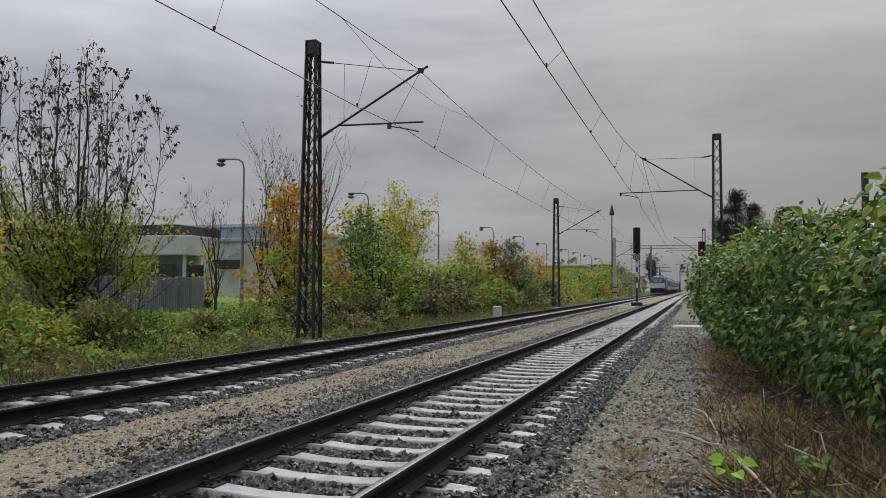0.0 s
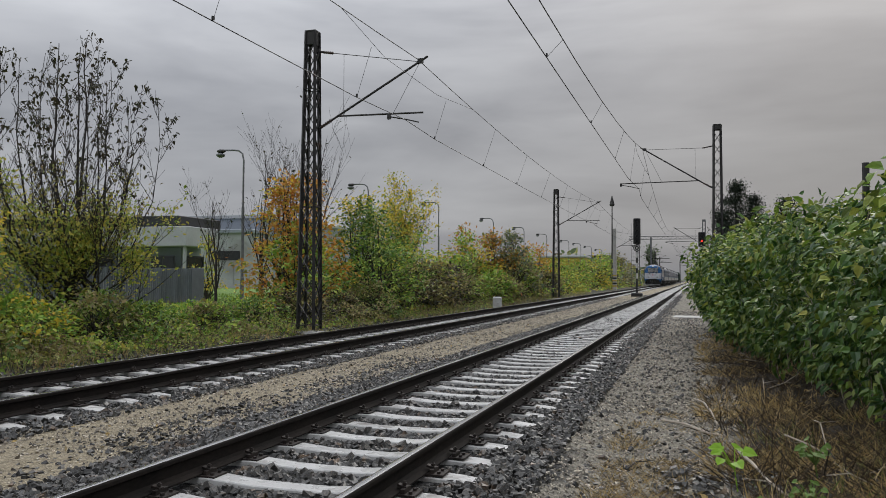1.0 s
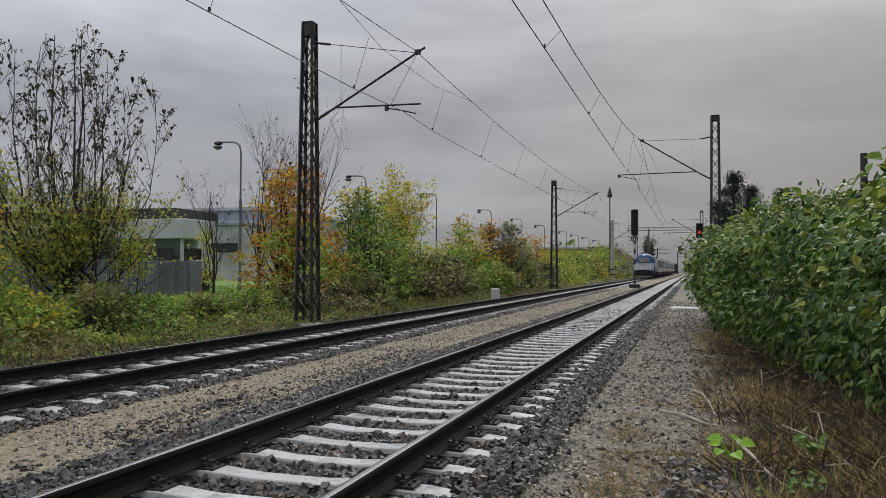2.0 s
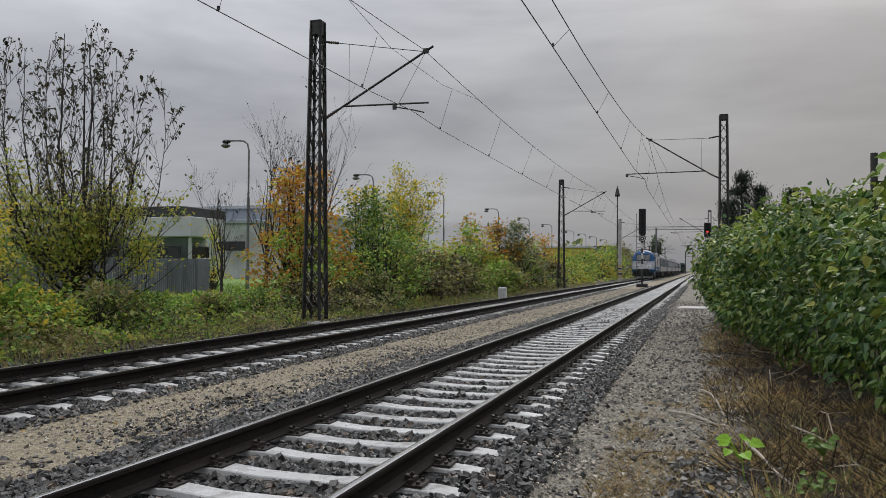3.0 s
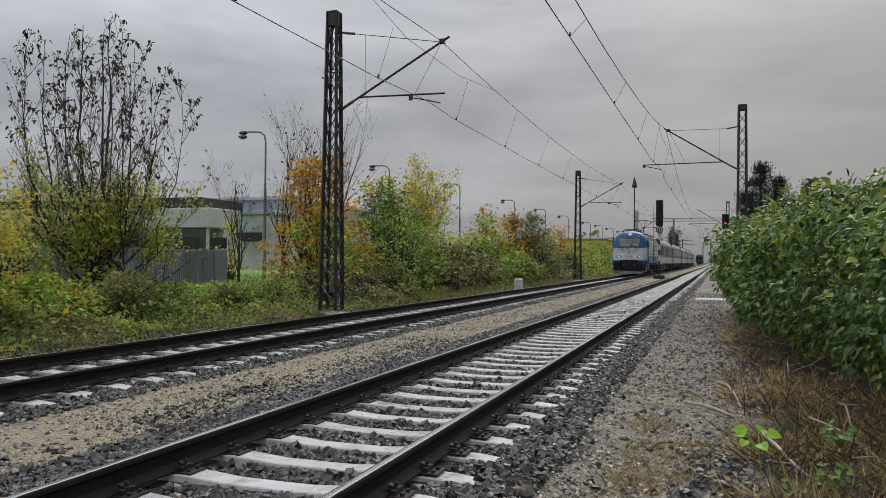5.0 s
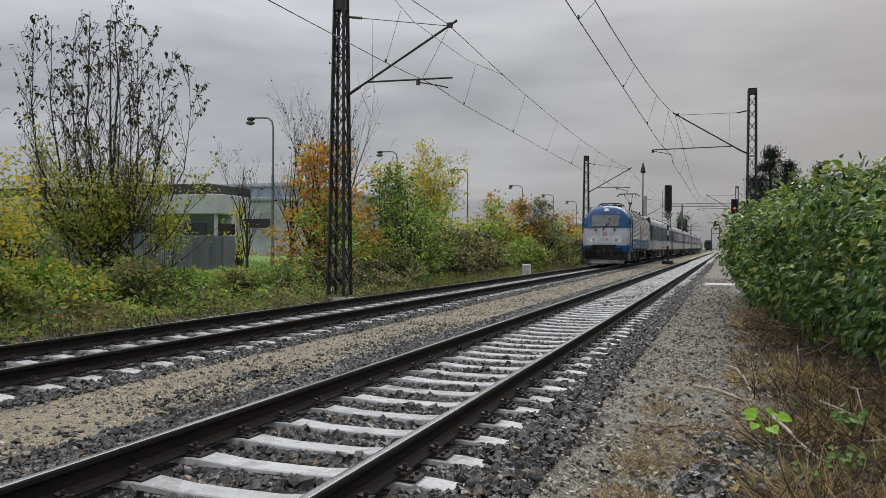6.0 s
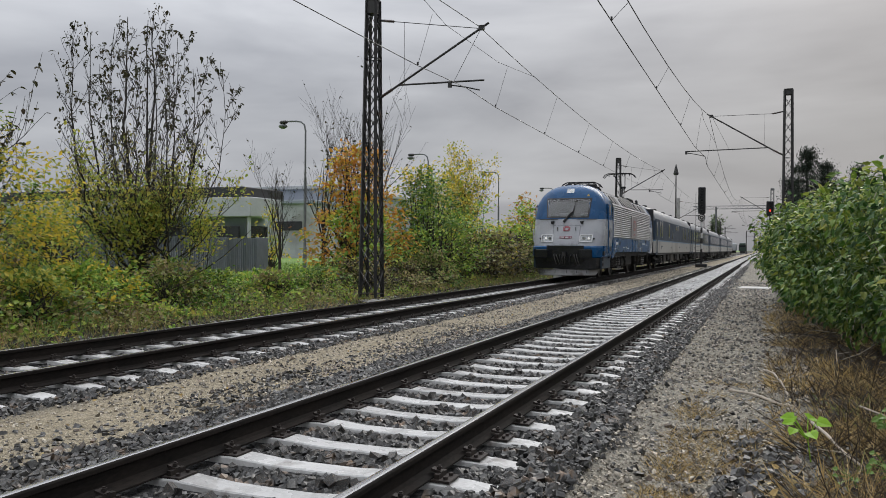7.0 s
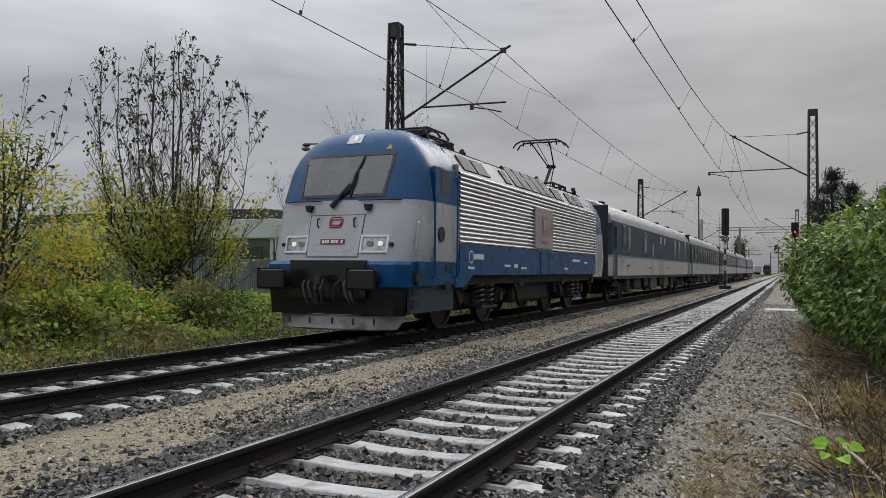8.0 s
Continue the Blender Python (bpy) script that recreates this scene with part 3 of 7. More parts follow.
def make_office():
    t = thing("office_building", "low white office building with a dark flat roof and wide canopy", "building")
    x0, x1, y0, y1 = -64.0, -36.1, 50.4, 54.6
    Build().box(((x0 + x1) / 2 - 0.8, (y0 + y1) / 2 + 0.8, 1.6), (x1 - x0 - 1.6, y1 - y0 - 1.6, 3.8)).ob("wall", WALL_GREY, t, "grey recessed ground floor wall")
    Build().bevel_box(((x0 + x1) / 2, (y0 + y1) / 2, 4.28), (x1 - x0, y1 - y0, 1.50), 0.05).ob("canopy", WALL_WHITE, t, "white canopy band")
    Build().bevel_box(((x0 + x1) / 2 - 0.5, y0 + 3.3, 5.45), (x1 - x0 - 1.2, 5.6, 0.86), 0.05).ob("roof", ROOF_DARK, t, "dark roof storey")
    for k in range(9):
        x = x1 - 2.6 - k * 2.9
        w = Build().bevel_box((x, y0 + 0.78, 1.9), (2.2, 0.10, 1.9), 0.03).ob("window", ROOF_DARK, t)
        for d in (-0.52, 0.52):
            Build().box((x + d, y0 + 0.72, 1.9), (0.92, 0.03, 1.7)).ob("pane", CAR_GLASS, w)
    for y in (y0 + 2.3,):
        w = Build().bevel_box((x1 - 0.80, y, 1.9), (0.10, 2.2, 1.9), 0.03).ob("window", ROOF_DARK, t)
        Build().box((x1 - 0.74, y, 1.9), (0.03, 2.0, 1.7)).ob("pane", CAR_GLASS, w)
    for x, y in ((x1 - 0.4, y0 + 0.4), (x1 - 0.4, y0 + 3.6), (x1 - 10, y0 + 0.4), (x1 - 19, y0 + 0.4)):
        Build().tube([(x, y, -0.2), (x, y, 3.6)], 0.14, 10).ob("column", WALL_WHITE, t)


make_office()


def make_hall(name, label, x0, x1, y0, y1, h, wall, roof, bays):
    t = thing(name, label, "building")
    Build().box(((x0 + x1) / 2, (y0 + y1) / 2, h / 2 - 0.3), (x1 - x0, y1 - y0, h)).ob("wall", wall, t)
    Build().bevel_box(((x0 + x1) / 2, (y0 + y1) / 2, h - 0.2), (x1 - x0 + 0.6, y1 - y0 + 0.6, 0.5), 0.08).ob("roof", roof, t)
    for k in range(bays):
        x = x0 + (x1 - x0) * (k + 0.5) / bays
        Build().box((x, y0 - 0.04, h * 0.55), ((x1 - x0) / bays * 0.6, 0.06, h * 0.16)).ob("window", CAR_GLASS, t)
    for k in range(bays * 3 + 1):
        x = x0 + (x1 - x0) * k / (bays * 3)
        Build().box((x, y0 - 0.02, h / 2), (0.12, 0.05, h - 0.4)).ob("cladding_rib", wall, t)


make_hall("warehouse", "long blue-grey warehouse with a pale flat roof", -110, -52, 88, 125, 9.1, WALL_GREY, WALL_WHITE, 8)
make_hall("pale_annex", "low white annex before the warehouse", -112, -50.2, 82.5, 87.9, 6.9, WALL_PALE, WALL_GREY, 9)
make_hall("yellow_hall", "long low yellow hall behind the hedges", -46, -30.6, 150, 165, 4.6, HALL_YELLOW, ROOF_DARK, 5)
make_hall("yellow_hall", "yellow hall with a pale roof behind orange trees", -33, -23, 172, 195, 6.3, HALL_YELLOW, WALL_WHITE, 3)
make_hall("grey_hall", "plain grey hall behind the line", -24.4, -18, 184, 215, 6.6, WALL_GREY, ROOF_DARK, 2)
ct = thing("shipping_container", "dark blue container in a yard", "container")
b = Build()
for k in range(16):
    b.box((-29.4 + 0.0, 146 + k * 0.38, 2.9), (2.44 + (0.06 if k % 2 else 0), 0.38, 2.6))
b.ob("shell", BLUE_BOX, ct)
Build().box((-29.4, 149, 1.3), (2.5, 6.2, 0.6)).ob("chassis", BLACK, ct)
for y in (146.8, 148, 150.9):
    for x in (-30.4, -28.4):
        Build().tube([(x - 0.15, y, 0.35), (x + 0.15, y, 0.35)], 0.5, 14).ob("wheel", BLACK, ct)


def make_car(x, y, turn):
    t = thing("parked_car", "white parked car beyond the fence", "car", pose(x, y, -0.05, 0, 0, turn), "parked cars")
    b = Build()
    rings = []
    for xx, zb, zt, w in ((-2.1, 0.45, 0.75, 0.72), (-2.0, 0.30, 0.88, 0.84), (-0.9, 0.25, 0.95, 0.88), (0.9, 0.25, 0.95, 0.88), (1.95, 0.28, 0.98, 0.85), (2.1, 0.45, 0.85, 0.75)):
        rings.append([(xx, -w, zb), (xx, w, zb), (xx, w, zt - 0.1), (xx, w - 0.1, zt), (xx, -w + 0.1, zt), (xx, -w, zt - 0.1)])
    b.loft(rings, 0, True, True, True)
    b.ob("body", CAR_WHITE, t)
    b = Build()
    b.loft([[(xx, -w, z), (xx + s, -w + 0.12, z + 0.46), (xx + s, w - 0.12, z + 0.46), (xx, w, z)] for xx, z, w, s in ((-1.05, 0.94, 0.80, 0.55), (1.75, 0.94, 0.80, -0.45))], 0, True, True, True)
    b.ob("glasshouse", CAR_GLASS, t)
    Build().bevel_box((0.40, 0, 1.44), (1.9, 1.36, 0.07), 0.03).ob("roof", CAR_WHITE, t)
    for xx in (-1.3, 1.3):
        for s in (-1, 1):
            w = Build().tube([(xx, s * 0.70, 0.31), (xx, s * 0.89, 0.31)], 0.31, 16).ob("wheel", BLACK, t)
            Build().tube([(xx, s * 0.88, 0.31), (xx, s * 0.90, 0.31)], 0.19, 10).ob("rim", STEEL_GREY, w)
    return t


make_car(-34.6, 44.0, 12)
make_car(-38.5, 45.0, 8)


def colour_signal(x, y, z0, z1, label, red):
    t = thing("railway_signal", label, "signal", pose(x, y, 0), "railway signals")
    Build().tube([(0, 0, -0.25), (0, 0, z0 + 0.1)], 0.075, 10).ob("post", STEEL_DARK, t)
    for k in range(3):
        Build().tube([(0, 0, 1.3 + k * 0.9), (0, 0, 1.75 + k * 0.9)], 0.080, 10).ob("white_band", WHITE_PAINT, t)
    Build().bevel_box((0, 0.1, (z0 + z1) / 2), (0.60, 0.22, z1 - z0), 0.05).ob("head", BLACK, t)
    n = 5 if z1 - z0 > 1.5 else 4
    for k in range(n):
        z = z1 - (z1 - z0) * (k + 0.5) / n
        lit = red and k == 2
        Build().tube([(0, -0.015, z), (0, -0.03, z)], 0.085, 14).ob("lens", RED_LIT if lit else LENS_OFF, t)
        Build().tube([(0, -0.01, z + 0.02), (0, -0.20, z + 0.03)], 0.12, 12, caps=False).ob("hood", BLACK, t)
    if not red:
        b = Build()
        b.tube([(0, -0.06, z0 - 0.32), (0, -0.08, z0 - 0.32)], 0.30, 20)
        pl = b.ob("round_plate", BLACK, t)
        b = Build()
        for r in (0.20,):
            b.tube([(r * math.cos(a), -0.09, z0 - 0.32 + r * math.sin(a)) for a in (2 * math.pi * j / 20 for j in range(21))], 0.025, 5)
        b.tube([(0, -0.085, z0 - 0.32), (0, -0.095, z0 - 0.32)], 0.07, 12)
        b.ob("white_ring", WHITE_PAINT, pl)
        b = Build()
        for s in (-0.2, 0.2):
            b.tube([(s - 0.3, 0.3, -0.25), (s - 0.3, 0.3, z1 - 0.4)], 0.018, 5)
        for k in range(16):
            b.tube([(-0.5, 0.3, 0.2 + k * 0.33), (-0.1, 0.3, 0.2 + k * 0.33)], 0.014, 5)
        b.ob("ladder", STEEL_DARK, t)
    Build().bevel_box((0, 0, -0.12), (0.9, 0.9, 0.36), 0.05).ob("foundation", BLACK, t)
    return t


colour_signal(-4.78, 70.0, 4.25, 6.50, "tall dark signal between the tracks with a round plate", False)
colour_signal(0.57, 75.0, 4.20, 5.52, "dark signal showing red above the bushes", True)

yl = thing("yard_lamp", "tall thin pole with a pointed lamp", "lamp", pose(-11.0, 112, 0))
Build().tube([(0, 0, -0.2), (0, 0, 11.6)], [0.12, 0.07], 8).ob("pole", STEEL_DARK, yl)
Build().tube([(0, 0, 11.4), (0, 0, 11.6), (0, 0, 12.2), (0, 0, 12.9)], [0.30, 0.36, 0.22, 0.03], 10).ob("lamp_head", STEEL_DARK, yl)

gantry = thing("line_gantry", "pale lattice beam across the tracks", "gantry", pose(0, 186, 0))
for x in (-9.6, 4.5):
    Build().box((x, 0, 5.3), (0.4, 0.4, 11)).ob("leg", STEEL_GREY, gantry)
b = Build()
for z in (10.35, 11.0):
    b.tube([(-14.5, 0, z), (6, 0, z)], 0.07, 5)
for k in range(20):
    b.beam((-14.5 + k * 1.02, 0, 10.35), (-14.0 + k * 1.02, 0, 11.0), 0.06, 0.05)
    b.beam((-14.0 + k * 1.02, 0, 11.0), (-13.48 + k * 1.02, 0, 10.35), 0.06, 0.05)
b.ob("beam", STEEL_GREY, gantry)
for x, y, h in ((-11, 235, 9), (3.5, 240, 9), (-12, 290, 9), (-3, 330, 10), (-5.5, 310, 8)):
    fm = thing("far_mast", "thin far catenary mast with a crossbar", "mast", pose(x, y, 0), "far masts")
    Build().box((0, 0, h / 2), (0.3, 0.3, h + 0.5)).ob("pole", STEEL_DARK, fm)
    Build().tube([(-3 if x > 0 else 0, 0, h * 0.8), (0 if x > 0 else 4, 0, h * 0.8)], 0.07, 5).ob("crossbar", STEEL_DARK, fm)

# standing vehicles far down the line
pk = thing("standing_railcar", "dark railcar standing far down the line", "railcar", pose(-7.6, 345, 0))
b = Build()
b.loft([[(-1.4, y, 0.9), (1.4, y, 0.9), (1.42, y, 3.0), (1.0, y, 4.0 + d), (-1.0, y, 4.0 + d), (-1.42, y, 3.0)] for y, d in ((0, -0.2), (0.4, 0.2), (20, 0.2))], 0, True, True, True)
b.ob("body", GREEN_DARK, pk)
Build().box((0, -0.02, 2.9), (2.2, 0.06, 0.8)).ob("windscreen", CAR_GLASS, pk)
Build().box((0, 9, 0.55), (2.0, 17, 0.8)).ob("underframe", BLACK, pk)
pk = thing("standing_coach", "white coach standing far down the line", "coach", pose(-11.2, 350, 0, 0, 0, 4))
Build().bevel_box((0, 12, 2.5), (2.9, 24, 3.1), 0.3).ob("body", WALL_WHITE, pk)
Build().box((0, 12, 0.6), (2.2, 21, 0.9)).ob("underframe", BLACK, pk)

# small things on the ground
SLAB_PALE = mat("pale_wet_concrete", (0.42, 0.41, 0.39), (0.30, 0.29, 0.275), 3, 0.5, 0, vary=0)
mk = thing("marker_stone", "white painted marker stone in the grass", "marker stone", pose(-9.45, 38.7, 0))
Build().bevel_box((0, 0, 0.02), (0.42, 0.25, 0.62), 0.05).ob("stone", WHITE_PAINT, mk)
sb = thing("concrete_slab", "pale flat concrete slab at the path's edge", "slab", pose(-0.3, 34.0, -0.315, 0, 0, -4))
Build().bevel_box((0, 0, 0), (1.15, 1.6, 0.10), 0.02).ob("slab", SLAB_PALE, sb)
po = thing("steel_post", "dark steel post rising out of the bush", "post", pose(2.42, 13.0, 0))
Build().tube([(0, 0, -0.2), (0, 0, 2.98)], 0.05, 8).ob("post", STEEL_DARK, po)
# ---------- train ----------
T_BLUE = mat("locomotive_blue_paint", (0.007, 0.074, 0.195), (0.006, 0.056, 0.15), 1.5, 0.28, 0, fine=30, bump=0.02, stain=(0.025, 0.055, 0.11), stain_at=0.7, vary=0, spec=0.28)
T_GREY = mat("light_grey_train_paint", (0.40, 0.412, 0.435), (0.31, 0.32, 0.342), 1.2, 0.28, 0, fine=25, bump=0.02, stain=(0.34, 0.33, 0.31), stain_at=0.66, vary=0)
T_RIB = mat("brushed_silver_panel", (0.62, 0.62, 0.62), (0.50, 0.50, 0.50), 1.0, 0.38, 0.55, fine=20, bump=0.02, stain=(0.30, 0.28, 0.25), stain_at=0.66, vary=0, stretch=(1, 0.4, 2))
T_ROOF = mat("pale_grey_roof_paint", (0.20, 0.215, 0.235), (0.13, 0.14, 0.155), 1.2, 0.42, 0, fine=20, bump=0.04, stain=(0.16, 0.155, 0.15), stain_at=0.62, vary=0)
T_DARK = mat("grimy_underframe", (0.012, 0.0115, 0.0115), (0.006, 0.006, 0.006), 3, 0.7, 0.1, stain=(0.022, 0.017, 0.013), stain_at=0.68, vary=0.1)
T_PLOW = mat("scuffed_grey_plough", (0.30, 0.30, 0.30), (0.19, 0.19, 0.19), 4, 0.55, 0.1, stain=(0.09, 0.08, 0.075), stain_at=0.6, vary=0)
T_SKIRT = mat("dark_grey_skirt_paint", (0.022, 0.045, 0.07), (0.016, 0.032, 0.05), 2, 0.5, 0, vary=0)
T_GRILLE = mat("dark_roof_grille", (0.014, 0.015, 0.017), (0.007, 0.0075, 0.008), 30, 0.55, 0.1, vary=0)
T_RED = mat("red_lettering", (0.42, 0.04, 0.06), (0.33, 0.035, 0.05), 8, 0.45, 0, vary=0)
T_WHITE = mat("white_lettering", (0.72, 0.72, 0.72), (0.6, 0.6, 0.6), 8, 0.5, 0, vary=0)
T_STEEL = mat("worn_wheel_steel", (0.06, 0.053, 0.05), (0.025, 0.022, 0.02), 6, 0.5, 0.6, vary=0)
T_SPRING = mat("dusty_coil_spring", (0.075, 0.07, 0.066), (0.035, 0.032, 0.03), 12, 0.6, 0.2, vary=0)
T_CREAM = mat("cream_grey_coach_paint", (0.47, 0.46, 0.43), (0.38, 0.37, 0.345), 1.0, 0.4, 0, fine=20, bump=0.03, stain=(0.27, 0.25, 0.22), stain_at=0.64, vary=0.05, per="object")
T_NAVY = mat("dark_slate_blue_coach_paint", (0.028, 0.050, 0.082), (0.02, 0.037, 0.062), 1.0, 0.45, 0, fine=20, bump=0.03, vary=0.05, per="object", spec=0.25)
T_SKY = mat("pale_blue_coach_stripe", (0.16, 0.27, 0.40), (0.12, 0.2, 0.3), 1.0, 0.4, 0, vary=0)
T_LAMP = glow("lit_headlamp", (1.0, 0.97, 0.90), 0.3)
T_LOCO_ROOF = mat("grimy_blue_grey_roof", (0.13, 0.15, 0.175), (0.07, 0.08, 0.095), 1.2, 0.40, 0, fine=20, bump=0.04, stain=(0.05, 0.05, 0.05), stain_at=0.58, vary=0)
T_GLOSS = mat("glossy_black_front_paint", (0.012, 0.013, 0.015), (0.008, 0.009, 0.010), 2, 0.22, 0, bump=0.02, vary=0)
T_LENS = mat("headlamp_reflector", (0.45, 0.46, 0.46), (0.16, 0.17, 0.17), 9, 0.15, 0.6, vary=0)
T_INT = mat("grey_green_cab_lining", (0.26, 0.29, 0.27), (0.20, 0.22, 0.21), 2, 0.7, 0, vary=0)

T_MAROON = mat("dark_red_plate_enamel", (0.20, 0.02, 0.045), (0.15, 0.016, 0.035), 8, 0.4, 0, vary=0)
T_SEAT = mat("grey_green_seat_cloth", (0.34, 0.36, 0.34), (0.26, 0.28, 0.26), 6, 0.8, 0, vary=0)
T_PANEL = mat("dull_grey_emblem_panel", (0.36, 0.33, 0.32), (0.27, 0.25, 0.245), 2, 0.5, 0, stain=(0.2, 0.17, 0.15), vary=0)
T_FADED = mat("faded_red_emblem", (0.42, 0.16, 0.15), (0.32, 0.13, 0.12), 8, 0.5, 0, vary=0)


def pane_material(name, tint, rough=0.02, through_share=0.75):
    m = bpy.data.materials.new(name)
    m.use_nodes = True
    nt = m.node_tree
    N, L = nt.nodes.new, nt.links.new
    tr, gl, mx, fr = N("ShaderNodeBsdfTransparent"), N("ShaderNodeBsdfGlossy"), N("ShaderNodeMixShader"), N("ShaderNodeFresnel")
    fr.inputs[0].default_value = 2.1
    tr.inputs[0].default_value = (*tint, 1)
    gl.inputs["Roughness"].default_value = rough
    L(fr.outputs[0], mx.inputs[0]), L(tr.outputs[0], mx.inputs[1]), L(gl.outputs[0], mx.inputs[2])
    L(mx.outputs[0], nt.nodes["Material Output"].inputs[0])
    return m


T_GLASS = pane_material("tinted_windscreen_glass", (0.66, 0.76, 0.72), 0.25)
T_WINDOW = mat("dark_coach_window", (0.012, 0.015, 0.018), (0.008, 0.010, 0.012), 3, 0.06, 0, bump=0, vary=0, rvar=0.02)

LOCO = thing("locomotive", "blue, grey and silver electric locomotive with lit headlamps", "locomotive")
LOCO_END = 15.75
NOSE_P = 3.3


def interp(z, table):
    return float(np.interp(z, [a for a, _ in table], [c for _, c in table]))


HALF_W = [(0.5, 1.36), (1.3, 1.42), (1.7, 1.47), (2.5, 1.46), (3.05, 1.42), (3.35, 1.28), (3.6, 1.06), (3.78, 0.80), (3.88, 0.50), (3.93, 0.12)]
NOSE_Y = [(0.5, -0.05), (1.3, -0.17), (1.64, -0.07), (2.5, 0.17), (3.28, 0.46), (3.5, 0.57), (3.66, 0.72), (3.80, 0.98), (3.89, 1.35), (3.93, 1.9)]
NOSE_D = 0.66


def nose(x, z):
    """How far back the cab front lies at x and z."""
    k = min(0.9999, abs(x) / interp(z, HALF_W))
    return interp(z, NOSE_Y) + NOSE_D * (1 - (1 - k ** NOSE_P) ** (1 / NOSE_P))


def cab_ring(z, back=2.15, n=30):
    hw, y0 = interp(z, HALF_W), interp(z, NOSE_Y)
    pts = [(-hw, max(back, y0 + NOSE_D + 0.01), z)]
    for i in range(n + 1):
        a = math.pi * (i / n - 0.5)
        sx, cx = math.sin(a), math.cos(a)
        pts.append((hw * math.copysign(abs(sx) ** (2 / NOSE_P), sx), y0 + NOSE_D * (1 - max(0, cx) ** (2 / NOSE_P)), z))
    pts.append((hw, max(back, y0 + NOSE_D + 0.01), z))
    return pts


def cab_shell(zs, name, material, hole=None):
    b = Build()
    rings = [cab_ring(z) for z in zs]
    b.loft(rings, 0, False)
    if hole:
        keep = []
        for f in b.f:
            c = [sum(b.v[i][k] for i in f) / 4 for k in range(3)]
            keep.append(not (abs(c[0]) < hole[0] and hole[1] < c[2] < hole[2] and c[1] < 1.2))
        b.f, b.m = [f for f, k in zip(b.f, keep) if k], [0] * sum(keep)
    return b.ob(name, material, LOCO, smooth=True)


def nose_patch(name, material, x0, x1, z0, z1, off, parent, label="", nx=8, nz=5, shear=0.0, flare=0.0, thick=0.012):
    """A panel that follows the cab front, off metres proud; shear and flare widen it upwards."""
    b = Build()

    def grid(o):
        g = []
        for i in range(nz + 1):
            z = z0 + (z1 - z0) * i / nz
            k = i / nz
            a, c = x0 - flare * k + shear * k, x1 + flare * k + shear * k
            g.append([(a + (c - a) * j / nx, nose(a + (c - a) * j / nx, z) - o, z) for j in range(nx + 1)])
        return g
    g = grid(off)
    b.loft(g, 0, False)
    h = grid(off - thick)
    edge = lambda q: q[0] + [r[-1] for r in q[1:]] + list(reversed(q[-1][:-1])) + [r[0] for r in reversed(q[1:-1])]
    b.loft([edge(h), edge(g)], 0, True)
    return b.ob(name, material, parent, label, smooth=False)


def frame_patch(name, material, x0, x1, z0, z1, w, off, parent, flare=0.0, label=""):
    """A raised rim round a panel on the cab front."""
    b = Build()
    n = 10
    cx = (x0 + x1) / 2
    loops = []
    for d in (0.0, w):
        ring = []
        for i in range(n):
            ring.append((x0 - d, z0 - d) if False else (x0 - d + (x1 - x0 + 2 * d) * i / n, z0 - d))
        for i in range(n):
            ring.append((x1 + d + flare * i / n, z0 - d + (z1 - z0 + 2 * d) * i / n))
        for i in range(n):
            ring.append((x1 + d + flare - (x1 - x0 + 2 * d + 2 * flare) * i / n, z1 + d))
        for i in range(n):
            ring.append((x0 - d - flare * (1 - i / n), z1 + d - (z1 - z0 + 2 * d) * i / n))
        loops.append(ring)
    rings = []
    for pts, o in ((loops[0], -0.02), (loops[0], off), (loops[1], off), (loops[1], -0.02)):
        rings.append([(x, nose(x, z) - o, z) for x, z in pts])
    b.loft(rings, 0, True)
    return b.ob(name, material, parent, label)


